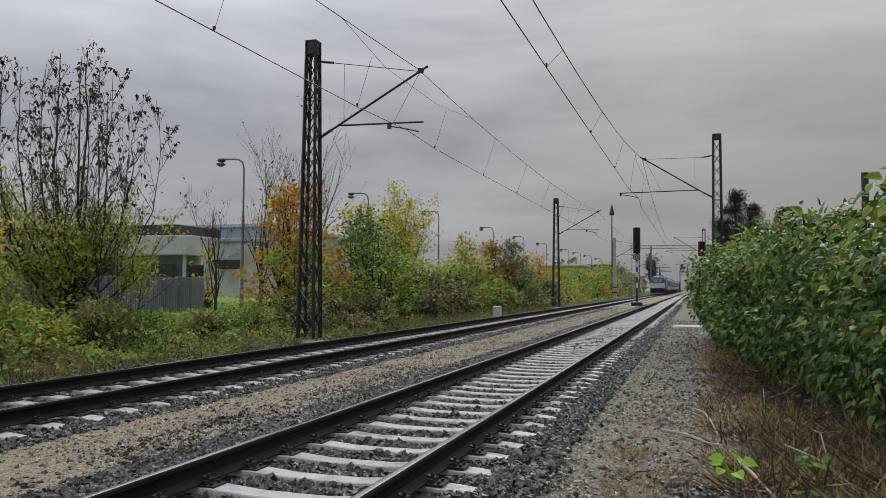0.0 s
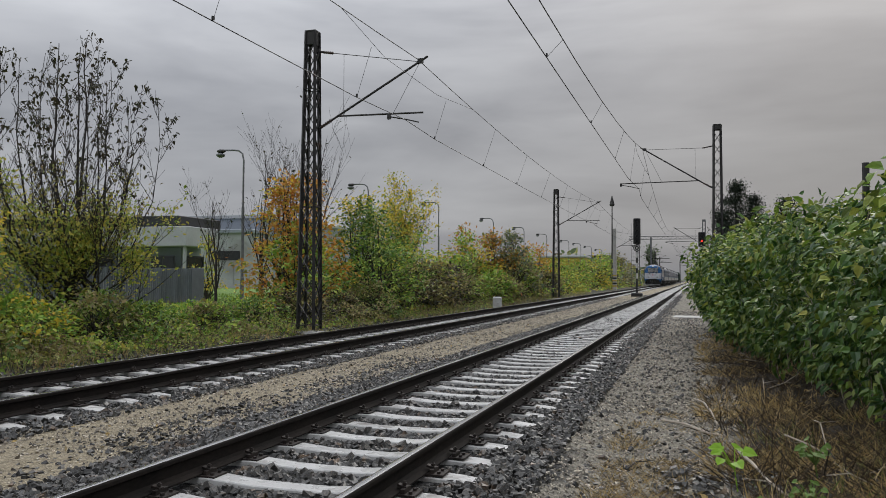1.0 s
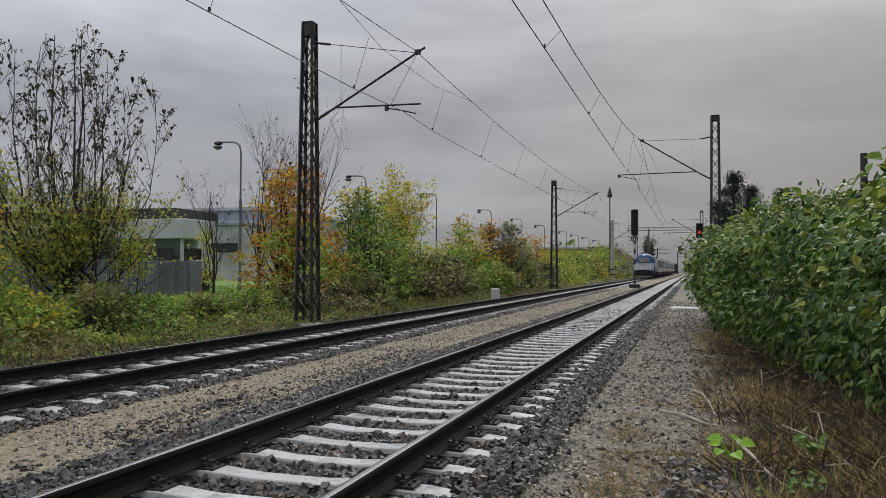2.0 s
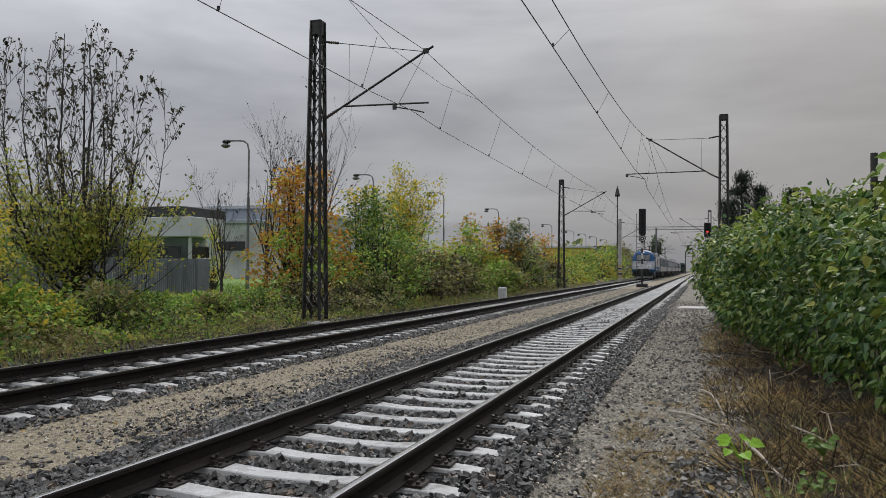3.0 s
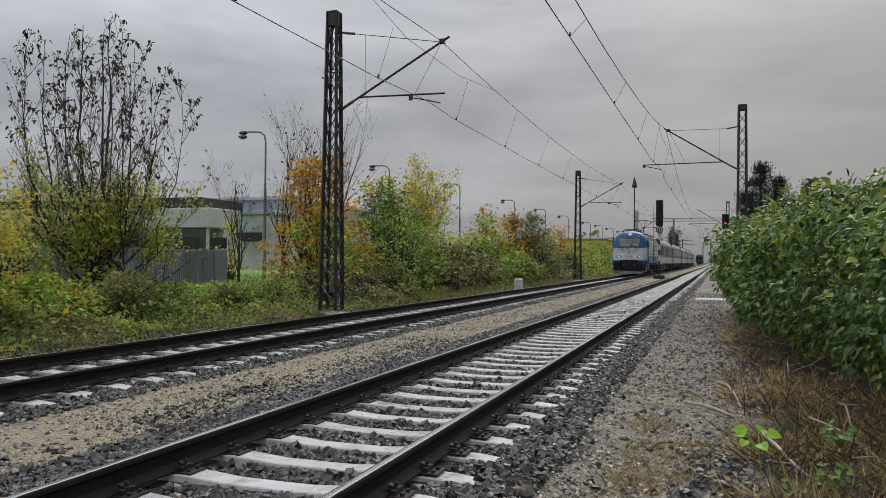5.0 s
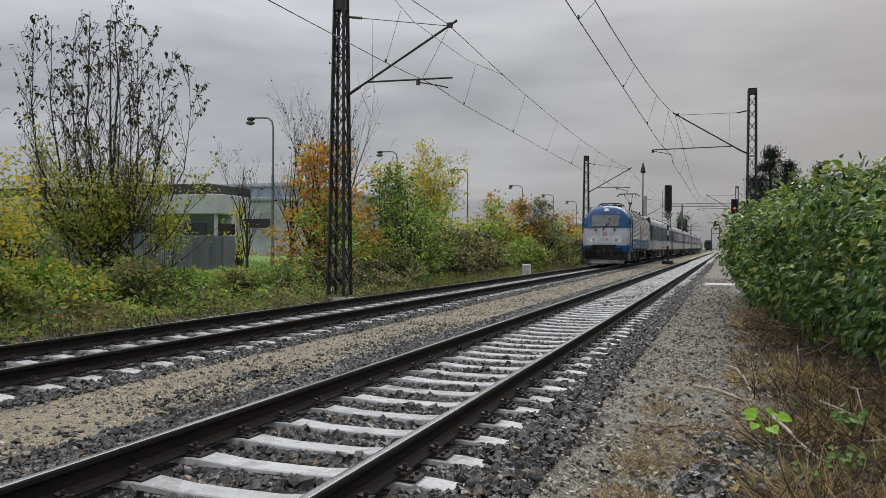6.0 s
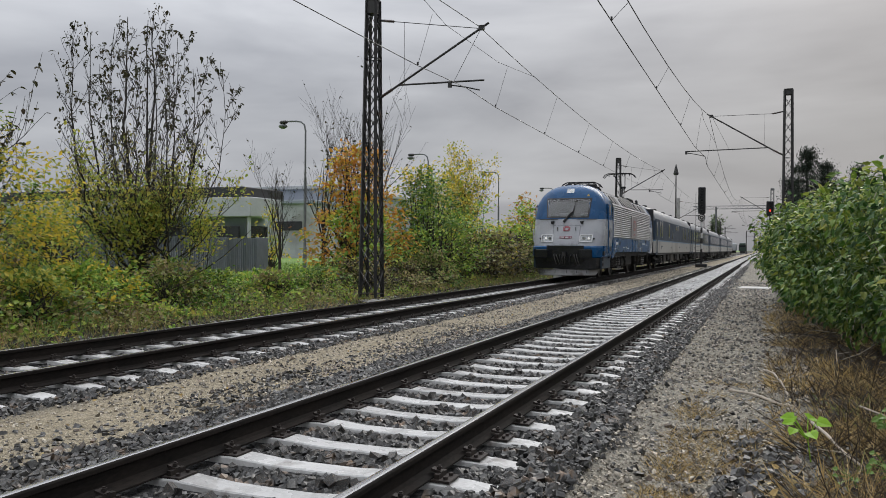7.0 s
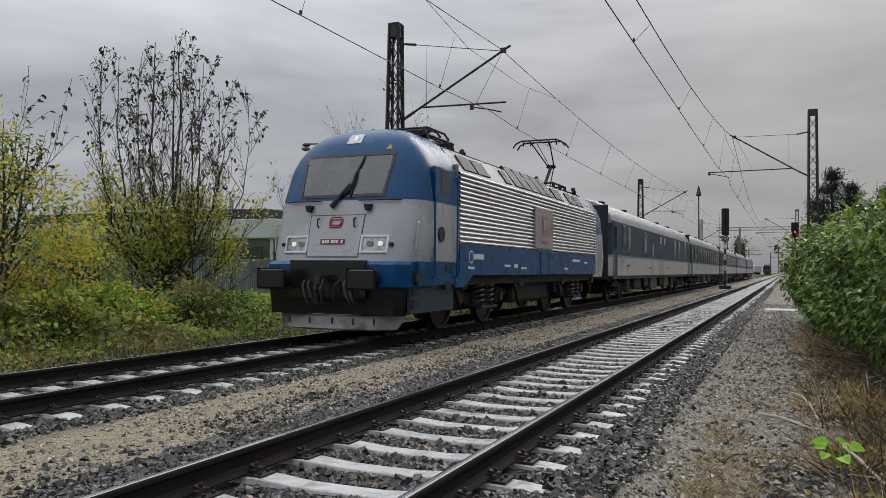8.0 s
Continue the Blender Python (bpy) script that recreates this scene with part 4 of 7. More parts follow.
def make_loco():
    cab_shell([1.33, 1.45, 1.64, 1.9, 2.15, 2.42], "lower_cab_shell", T_GREY)
    cab_shell([2.42, 2.50, 2.66, 2.83, 2.98, 3.12, 3.27, 3.40, 3.5, 3.6, 3.68, 3.75, 3.81, 3.86, 3.9, 3.93], "upper_cab_shell", T_BLUE, hole=(0.84, 2.5, 3.27))
    b = Build()
    b.box((0, 2.16, 2.3), (2.86, 0.04, 1.9))
    b.box((0, 0.75, 2.38), (2.3, 0.9, 0.10))
    b.box((0.1, 2.05, 2.9), (0.5, 0.06, 0.35))
    b.ob("cab_lining", T_INT, LOCO)
    b = Build()
    for x in (-0.45, 0.5):
        b.bevel_box((x, 1.55, 2.42), (0.48, 0.14, 0.62), 0.05)
    b.ob("driver_seat", T_SEAT, LOCO)
    ws = nose_patch("windscreen", T_GLASS, -0.82, 0.80, 2.53, 3.24, 0.006, LOCO, "tinted windscreen reflecting a grey sky", 12, 6, flare=0.07)
    ws.visible_shadow = False
    frame_patch("windscreen_seal", T_GLOSS, -0.83, 0.81, 2.52, 3.25, 0.042, 0.014, LOCO, flare=0.07)
    # lower front: beam, buffers, coupling, plough
    b = Build()
    hw = 1.38
    ring = lambda z, y, w: [(-w, 2.1, z), (-w, y + 0.35, z), (-w + 0.16, y + 0.05, z), (-0.6, y, z), (0.6, y, z), (w - 0.16, y + 0.05, z), (w, y + 0.35, z), (w, 2.1, z)]
    b.loft([ring(0.86, -0.22, 1.36), ring(0.90, -0.27, 1.40), ring(1.28, -0.27, 1.42), ring(1.335, -0.20, 1.42)], 0, True, True, True)
    b.ob("front_beam", T_BLUE, LOCO)
    b = Build()
    b.loft([[(-1.30, 0.1, 0.42), (-1.22, -0.16, 0.42), (1.22, -0.16, 0.42), (1.30, 0.1, 0.42), (1.3, 1.4, 0.42), (-1.3, 1.4, 0.42)], [(-1.33, 0.1, 0.86), (-1.25, -0.20, 0.86), (1.25, -0.20, 0.86), (1.33, 0.1, 0.86), (1.33, 1.4, 0.86), (-1.33, 1.4, 0.86)]], 0, True, True, True)
    b.box((0, -0.25, 1.03), (1.5, 0.10, 0.64))
    b.ob("front_lower_panel", T_GLOSS, LOCO)
    for s in (-1, 1):
        b = Build()
        b.bevel_box((s * 0.886, -0.68, 1.03), (0.56, 0.05, 0.36), 0.035)
        b.tube([(s * 0.886, -0.66, 1.03), (s * 0.886, -0.42, 1.03)], 0.10, 14)
        b.tube([(s * 0.886, -0.45, 1.03), (s * 0.886, -0.22, 1.03)], 0.15, 14)
        b.ob("buffer", T_GLOSS, LOCO, "black rectangular buffer")
    b = Build()
    b.box((0, -0.42, 1.02), (0.09, 0.36, 0.16))
    b.tube([(-0.05, -0.5, 1.02), (-0.05, -0.58, 0.85), (-0.05, -0.52, 0.62), (0.05, -0.52, 0.62), (0.05, -0.58, 0.85), (0.05, -0.5, 1.02)], 0.022, 6)
    b.ob("coupling_hook", STEEL_DARK, LOCO)
    for x, d in ((-0.45, 0.1), (-0.36, 0.14), (-0.20, 0.05), (0.25, -0.05), (0.36, 0.12), (0.47, 0.1)):
        b = Build()
        b.tube([(x, -0.28, 1.0), (x + d * 0.4, -0.42, 0.92), (x + d, -0.44, 0.72), (x + d * 1.2, -0.36, 0.60)], 0.02, 6)
        b.ob("brake_hose", T_SPRING if d > 0.06 else T_DARK, LOCO)
    b = Build()
    rr = []
    for z, y, w in ((0.14, -0.16, 1.05), (0.17, -0.20, 1.16), (0.40, -0.10, 1.28)):
        rr.append([(-w, y + 0.30, z), (-w * 0.75, y + 0.06, z), (0, y - 0.03, z), (w * 0.75, y + 0.06, z), (w, y + 0.30, z), (w, y + 0.36, z), (0, y + 0.03, z), (-w, y + 0.36, z)])
    b.loft(rr, 0, True, True, True)
    pl = b.ob("plough", T_PLOW, LOCO, "scuffed grey track plough")
    for x in (-0.85, -0.42, 0.05, 0.45, 0.85):
        b = Build()
        b.box((x, -0.19 + 0.05 * abs(x), 0.30), (0.018, 0.03, 0.11))
        b.ob("bolt_slot", BLACK, pl)
    # hatch, plate, emblem
    hatch = nose_patch("nose_hatch", T_GREY, -0.52, 0.50, 1.42, 2.14, 0.012, LOCO, nx=8, nz=4, flare=0.03)
    frame_patch("hatch_joint", T_GRILLE, -0.53, 0.51, 1.41, 2.15, 0.008, 0.006, LOCO, flare=0.03)
    plate = nose_patch("number_plate", T_MAROON, -0.27, 0.22, 1.635, 1.725, 0.028, LOCO, "red number plate with pale marks", nx=4, nz=1)
    for i, x in enumerate((-0.225, -0.175, -0.125, -0.045, 0.005, 0.055, 0.15)):
        nose_patch("plate_mark", T_WHITE, x, x + 0.034, 1.652, 1.708, 0.034, plate, nx=1, nz=1)
    emb = thing_mark()
    emb.parent = LOCO
    for x in (-0.37, 0.37):
        b = Build()
        yy = nose(x, 2.02)
        b.tube([(x, yy, 2.10), (x, yy - 0.06, 2.08), (x + 0.01, yy - 0.08, 1.97), (x, yy - 0.01, 1.92)], 0.014, 6)
        b.ob("grab_handle", BLACK, LOCO)
    for x in (-0.78, 0.80):
        hl = nose_patch("headlamp_housing", T_LENS, x - 0.23, x + 0.21, 1.52, 1.76, 0.004, LOCO, "square headlamp unit with a silver rim", nx=6, nz=3)
        frame_patch("headlamp_rim", T_WHITE, x - 0.23, x + 0.21, 1.52, 1.76, 0.035, 0.03, hl)
        for dx, r, mm in ((-0.06 if x < 0 else 0.10, 0.045, T_LAMP), (0.11 if x < 0 else -0.09, 0.065, T_LENS)):
            b = Build()
            yy = nose(x + dx, 1.64)
            b.tube([(x + dx, yy + 0.02, 1.64), (x + dx, yy - 0.02, 1.64), (x + dx, yy - 0.026, 1.64)], [r, r, r * 0.8], 18)
            b.ob("lamp_lens", mm, hl)
        b = Build()
        sx = math.copysign(1, x)
        yy = nose(x + sx * 0.30, 1.62)
        b.box((x + sx * 0.30, yy - 0.03, 1.63), (0.06, 0.06, 0.06))
        b.ob("marker_light", T_DARK, LOCO)
        b = Build()
        b.tube([(sx * 0.60, nose(0.60, 2.27) - 0.02, 2.27), (sx * 0.60, nose(0.60, 2.27) - 0.09, 2.27)], 0.055, 10)
        b.box((sx * 0.60, nose(0.60, 2.30) - 0.05, 2.31), (0.13, 0.09, 0.05))
        b.ob("front_camera", T_DARK, LOCO)
        b = Build()
        b.tube([(sx * (0.38 + 0.1 * i), nose(0.38 + 0.1 * i, 2.42) - 0.05, 2.415) for i in range(9)], 0.016, 6)
        b.ob("hand_rail", T_GRILLE, LOCO)
        b = Build()
        b.tube([(sx * 1.40, 0.42, 2.05), (sx * 1.47, 0.30, 2.0), (sx * 1.44, 0.24, 1.55), (sx * 1.38, 0.22, 1.40)], 0.02, 6)
        b.ob("corner_hand_rail", T_GREY, LOCO)
    b = Build()
    tri = [(0.70, 3.36), (0.82, 3.36), (0.76, 3.46)]
    b.loft([[(x, nose(x, z) + 0.01, z) for x, z in tri], [(x, nose(x, z) - 0.008, z) for x, z in tri]], 0, True, True, True)
    b.ob("warning_sticker", YELLOW, LOCO, "small yellow warning triangle")
    top = nose_patch("top_lamp_housing", T_LENS, -0.14, 0.16, 3.50, 3.70, 0.01, LOCO, nx=3, nz=4)
    b = Build()
    b.tube([(0.03, nose(0.03, 3.6) + 0.02, 3.60), (0.03, nose(0.03, 3.6) - 0.03, 3.61)], 0.04, 16)
    b.ob("lamp_lens", T_LAMP, top)
    b = Build()
    wp = lambda x, z, o=0.05: (x, nose(x, z) - o, z)
    b.tube([wp(-0.15, 2.30), wp(0.02, 2.52), wp(0.17, 2.72, 0.07)], [0.05, 0.035, 0.02], 8)
    b.tube([wp(0.08, 2.52), wp(0.22, 2.72, 0.07), wp(0.24, 2.92, 0.06)], 0.016, 6)
    b.tube([wp(0.20, 2.45, 0.03), wp(0.22, 2.85, 0.035), wp(0.33, 3.24, 0.03)], 0.014, 6)
    b.ob("windscreen_wiper", BLACK, LOCO)
    # cab sides: door rails, door, window, steps
    for s in (-1, 1):
        b = Build()
        b.box((s * 1.448, 1.40, 2.2), (0.05, 0.90, 1.70))
        d = b.ob("cab_door", T_GREY, LOCO, "grey cab door with a rounded window")
        b = Build()
        b.box((s * 1.452, 1.40, 2.75), (0.058, 0.92, 0.64))
        b.ob("door_upper_panel", T_BLUE, d)
        b = Build()
        b.bevel_box((s * 1.472, 1.42, 2.83), (0.03, 0.42, 0.46), 0.012)
        b.ob("door_window", T_WINDOW, d)
        for y in (0.88, 1.93):
            b = Build()
            b.tube([(s * 1.46, y, 1.05), (s * 1.52, y, 1.08), (s * 1.52, y, 2.95), (s * 1.46, y, 2.98)], 0.02, 6)
            b.ob("door_hand_rail", T_BLUE, LOCO)
        b = Build()
        b.tube([(s * 1.47, 1.25, 1.85), (s * 1.50, 1.25, 1.85)], 0.14, 16)
        b.ob("door_lock_recess", BLACK, d)
        for y, z in ((0.14, 1.06), (0.14, 0.82), (0.14, 0.60), (1.40, 1.22), (1.40, 0.92)):
            b = Build()
            b.box((s * (1.43 if z > 0.85 else 1.37), y + 0.2, z), (0.09, 0.26, 0.15))
            b.ob("step_recess", BLACK, LOCO)
        b = Build()
        b.box((s * 1.36, 1.10, 0.66), (0.06, 1.90, 0.44))
        b.ob("side_skirt", T_SKIRT, LOCO, "dark grey skirt panel")
        b = Build()
        b.loft([[(s * 1.465, 0.32, 0.92), (s * 1.465, 2.2, 0.92), (s * 1.465, 2.2, 1.34), (s * 1.465, 0.32, 1.34)], [(s * 1.40, 0.32, 0.92), (s * 1.40, 2.2, 0.92), (s * 1.40, 2.2, 1.34), (s * 1.40, 0.32, 1.34)]], 0, True, True, True)
        b.ob("lower_side_panel", T_BLUE, LOCO)
    # machine room
    y0, y1 = 2.15, LOCO_END - 1.75
    for s in (-1, 1):
        n, za, zb = 16, 1.70, 3.12
        prof = []
        for i in range(n):
            z = za + (zb - za) * i / n
            h = (zb - za) / n
            prof += [(1.425, z), (1.425, z + h * 0.24), (1.485, z + h * 0.36), (1.492, z + h * 0.60), (1.478, z + h * 0.86)]
        prof.append((1.425, zb))
        b = Build()
        b.loft([[(s * x, y, z) for x, z in prof] for y in (y0, y1)], 0, False)
        b.ob("ribbed_side", T_RIB, LOCO, "silver side panel with long horizontal ribs")
        b = Build()
        b.box((s * 1.455, (y0 + y1) / 2, 1.40), (0.05, y1 - y0, 0.61))
        sk = b.ob("blue_sill", T_BLUE, LOCO)
        b = Build()
        b.loft([[(s * 1.43, y0 - 0.2, 0.86), (s * 1.43, y0 + 0.2, 0.86), (s * 1.43, y0 + 0.75, 1.10), (s * 1.43, y0 - 0.2, 1.10)], [(s * 1.475, y0 - 0.2, 0.86), (s * 1.475, y0 + 0.2, 0.86), (s * 1.475, y0 + 0.75, 1.10), (s * 1.475, y0 - 0.2, 1.10)]], 0, True, True, True)
        b.ob("sill_corner", T_BLUE, LOCO)
        b = Build()
        b.bevel_box((s * 1.50, 7.85, 2.28), (0.05, 1.60, 1.05), 0.015)
        pn = b.ob("emblem_panel", T_PANEL, LOCO, "plain panel with a faded red emblem")
        b = Build()
        b.bevel_box((s * 1.532, 7.85, 2.36), (0.012, 0.52, 0.50), 0.004)
        b.bevel_box((s * 1.532, 7.85, 1.93), (0.012, 0.44, 0.07), 0.003)
        b.ob("emblem_mark", T_FADED, pn)
        b = Build()
        b.bevel_box((s * 1.545, 7.80, 2.36), (0.012, 0.24, 0.26), 0.004)
        b.ob("emblem_gap", T_PANEL, pn)
        b = Build()
        b.bevel_box((s * 1.485, 7.95, 1.40), (0.02, 0.70, 0.58), 0.008)
        b.bevel_box((s * 1.485, 8.75, 1.40), (0.02, 0.70, 0.58), 0.008)
        b.ob("locker_door", T_BLUE, LOCO)
        b = Build()
        b.tube([(s * 1.482, 2.75, 1.46), (s * 1.488, 2.75, 1.46)], 0.13, 16)
        b.ob("round_mark", T_WHITE, LOCO)
        b = Build()
        b.tube([(s * 1.486, 2.75, 1.46), (s * 1.492, 2.75, 1.46)], 0.10, 16)
        b.ob("round_mark_centre", T_BLUE, LOCO)
        for y, w, z, h in ((3.18, 0.55, 1.47, 0.11), (2.75, 0.35, 1.24, 0.05), (5.0, 0.4, 1.30, 0.05), (5.6, 0.25, 1.30, 0.09), (6.2, 0.45, 1.25, 0.05), (10.2, 0.35, 1.25, 0.06), (11.4, 0.9, 1.50, 0.07), (12.6, 0.4, 1.45, 0.05)):
            b = Build()
            b.box((s * 1.484, y, z), (0.008, w, h))
            b.ob("side_marking", T_WHITE, LOCO)
    # roof
    b = Build()
    prof = [(-1.45, 3.10), (-1.40, 3.16), (-1.10, 3.58), (-0.86, 3.70), (0.86, 3.70), (1.10, 3.58), (1.40, 3.16), (1.45, 3.10)]
    b.loft([[(x, y, z) for x, z in prof] for y in (y0 - 0.02, y1 + 0.02)], 0, False)
    b.ob("roof", T_LOCO_ROOF, LOCO)
    for s in (-1, 1):
        for ya, yb in ((2.6, 3.3), (3.4, 4.1), (5.2, 5.6), (5.9, 6.5), (6.6, 7.2), (7.3, 7.9), (8.0, 8.6), (8.7, 9.3), (9.5, 10.3), (11.0, 11.8), (11.9, 12.7)):
            tall = 5.8 < ya < 9.4
            p, q = (1.375, 3.19), ((0.98, 3.70) if tall else (1.16, 3.50))
            b = Build()
            o = 0.02
            b.loft([[(s * (p[0] + o), ya, p[1] + o), (s * (q[0] + o), ya, q[1] + o), (s * (q[0] - 0.03), ya, q[1] - 0.03), (s * (p[0] - 0.03), ya, p[1] - 0.03)], [(s * (p[0] + o), yb, p[1] + o), (s * (q[0] + o), yb, q[1] + o), (s * (q[0] - 0.03), yb, q[1] - 0.03), (s * (p[0] - 0.03), yb, p[1] - 0.03)]], 0, True, True, True)
            b.ob("roof_grille", T_GRILLE, LOCO, "dark roof ventilation grille")
    for y, x, r, h in ((2.0, -0.3, 0.14, 0.20), (1.9, 0.25, 0.10, 0.14), (2.1, 0.75, 0.12, 0.18), (3.6, 0.6, 0.08, 0.2), (5.0, 0.4, 0.1, 0.22), (10.6, 0.5, 0.1, 0.2), (13.2, 0.5, 0.09, 0.18), (14.2, 0.7, 0.12, 0.2)):
        b = Build()
        b.tube([(x, y, 3.66), (x, y, 3.80), (x, y, 3.80 + h * 0.6)], [r * 0.9, r * 0.6, r * 0.4], 10)
        b.tube([(x, y, 3.80 + h * 0.4), (x, y - 0.14, 3.80 + h * 0.6)], [r * 0.4, r * 0.65], 10)
        b.ob("roof_fitting", T_DARK, LOCO)
    b = Build()
    b.bevel_box((0.55, 2.05, 3.86), (0.40, 0.28, 0.20), 0.03)
    b.ob("roof_box", T_DARK, LOCO)
    b = Build()
    b.box((0, LOCO_END / 2, 3.3), (2.0, LOCO_END - 4.4, 0.7))
    b.box((0, LOCO_END / 2, 1.5), (2.7, LOCO_END - 4.2, 1.2))
    b.ob("machine_room_core", T_DARK, LOCO)
    # rear cab
    for nm, m, zs in (("rear_cab_lower", T_GREY, [1.0, 1.64, 2.42]), ("rear_cab_upper", T_BLUE, [2.42, 2.98, 3.27, 3.5, 3.68, 3.81, 3.9, 3.93])):
        b = Build()
        b.loft([[(x, LOCO_END - y, z) for x, y, z in reversed(cab_ring(z, 1.75))] for z in zs], 0, False)
        b.ob(nm, m, LOCO, smooth=True)
    # pantographs
    panto(12.75, True)
    panto(3.1, False)


def thing_mark():
    """The red looped emblem as plain strokes."""
    b = Build()
    for pts in ([(-0.13, 1.96), (-0.02, 1.96)], [(-0.13, 1.96), (-0.115, 2.08)], [(-0.115, 2.08), (0.01, 2.08)], [(0.0, 1.96), (0.10, 1.96), (0.14, 2.02), (0.13, 2.08), (0.01, 2.08)], [(-0.02, 1.92), (-0.15, 1.92), (-0.18, 1.97), (-0.16, 2.11), (-0.10, 2.13), (0.12, 2.13), (0.18, 2.09), (0.18, 2.0), (0.13, 1.92), (-0.02, 1.92)]):
        b.tube([(x * 0.74 - 0.01, nose(x * 0.74, z) - 0.02, 2.03 + (z - 2.03) * 0.82) for x, z in pts], 0.013, 6)
    return b.ob("nose_emblem", T_RED, None, "red looped emblem")


def panto(y, raised):
    b = Build()
    for x in (-0.55, 0.55):
        b.tube([(x, y - 0.7, 3.96), (x, y + 0.9, 3.96)], 0.03, 6)
        for yy in (y - 0.6, y + 0.8):
            b.tube([(x, yy, 3.68), (x, yy, 3.76), (x, yy, 3.80), (x, yy, 3.95)], [0.07, 0.045, 0.07, 0.04], 8)
    for yy in (y - 0.6, y + 0.8):
        b.tube([(-0.55, yy, 3.96), (0.55, yy, 3.96)], 0.03, 6)
    base = b.ob("pantograph_base", T_DARK, LOCO)
    zk, yk, zh, yh = (4.70, y + 1.10, 5.37, y - 0.15) if raised else (4.08, y + 1.5, 4.10, y - 0.3)
    b = Build()
    b.tube([(0, y + 0.3, 3.98), (0, yk, zk)], 0.055, 8)
    b.tube([(0.12, y + 0.55, 3.98), (0.06, yk + 0.1, zk - 0.04)], 0.02, 6)
    b.bevel_box((0, yk, zk), (0.30, 0.16, 0.12), 0.03)
    b.ob("lower_arm", T_DARK, LOCO)
    b = Build()
    for s in (-1, 1):
        b.tube([(s * 0.10, yk, zk), (s * 0.30, yh, zh - 0.07)], 0.022, 6)
    b.tube([(0, yk + 0.05, zk - 0.1), (0, yh - 0.5, zh - 0.1)], 0.012, 5)
    b.ob("upper_arm", T_DARK, LOCO)
    b = Build()
    for dy in (-0.22, 0.22):
        b.tube([(-0.86, yh + dy, zh - 0.22), (-0.76, yh + dy, zh - 0.08), (-0.58, yh + dy, zh), (0.58, yh + dy, zh), (0.76, yh + dy, zh - 0.08), (0.86, yh + dy, zh - 0.22)], 0.026, 6)
    for x in (-0.55, -0.3, 0.3, 0.55):
        b.tube([(x, yh - 0.22, zh - 0.03), (x, yh + 0.22, zh - 0.03)], 0.018, 5)
        b.tube([(x, yh - 0.1, zh - 0.02), (x, yh - 0.1, zh - 0.16)], 0.02, 5)
    b.ob("collector_head", T_DARK, LOCO)


WHEELSETS = []


def wheelset(parent, y, r):
    b = Build()
    for s in (-1, 1):
        prof = [(0.02, s * 0.68), (r * 0.35, s * 0.68), (r * 0.45, s * 0.735), (r * 0.85, s * 0.735), (r * 0.88, s * 0.69), (r + 0.028, s * 0.69), (r + 0.026, s * 0.715), (r, s * 0.725), (r - 0.004, s * 0.82), (r * 0.88, s * 0.82), (r * 0.84, s * 0.77), (r * 0.4, s * 0.77), (r * 0.3, s * 0.86), (0.02, s * 0.86)]
        rings = [[(x, q * math.cos(a), q * math.sin(a)) for q, x in prof] for a in (2 * math.pi * k / 28 for k in range(29))]
        b.loft(rings, 0, False)
    b.tube([(-0.7, 0, 0), (0.7, 0, 0)], 0.09, 10)
    o = b.ob("wheelset", T_STEEL, parent, "worn steel wheelset")
    o.matrix_basis = pose(0, y, r)
    WHEELSETS.append((o, y, r))
    return o


def bogie(parent, y, wb=2.5, r=0.61, springs=True):
    for s in (-1, 1):
        b = Build()
        x = s * 1.05
        b.loft([[(x - 0.07, yy, z - h), (x + 0.07, yy, z - h), (x + 0.07, yy, z), (x - 0.07, yy, z)] for yy, z, h in ((y - wb * 0.78, 0.75, 0.14), (y - wb * 0.42, 0.86, 0.18), (y - wb * 0.25, 0.70, 0.25), (y + wb * 0.25, 0.70, 0.25), (y + wb * 0.42, 0.86, 0.18), (y + wb * 0.78, 0.75, 0.14))], 0, True, True, True)
        b.ob("bogie_frame", T_DARK, parent)
        for d in (-wb / 2, wb / 2):
            b = Build()
            b.bevel_box((s * 1.08, y + d, r), (0.24, 0.36, 0.30), 0.04)
            b.tube([(s * 1.18, y + d, r), (s * 1.25, y + d, r)], 0.12, 12)
            b.ob("axle_box", T_DARK, parent)
        if springs:
            for d in (-0.30, 0.30) if springs == 2 else (0.0,):
                b = Build()
                pts = [(s * 1.26 + 0.13 * math.cos(a * 0.9), y + d + 0.13 * math.sin(a * 0.9), 0.45 + 0.62 * a / 40) for a in range(41)]
                b.tube(pts, 0.026, 5)
                b.ob("coil_spring", T_SPRING, parent, "dusty coil spring")
            b = Build()
            b.box((s * 1.26, y, 0.42), (0.34, 0.95, 0.06))
            b.ob("spring_plate", T_DARK, parent)
    Build().bevel_box((0, y, 0.62), (1.2, wb * 1.35, 0.62), 0.06).ob("bogie_bolster", T_DARK, parent)
    for d in (-wb / 2, wb / 2):
        wheelset(parent, y + d, r)


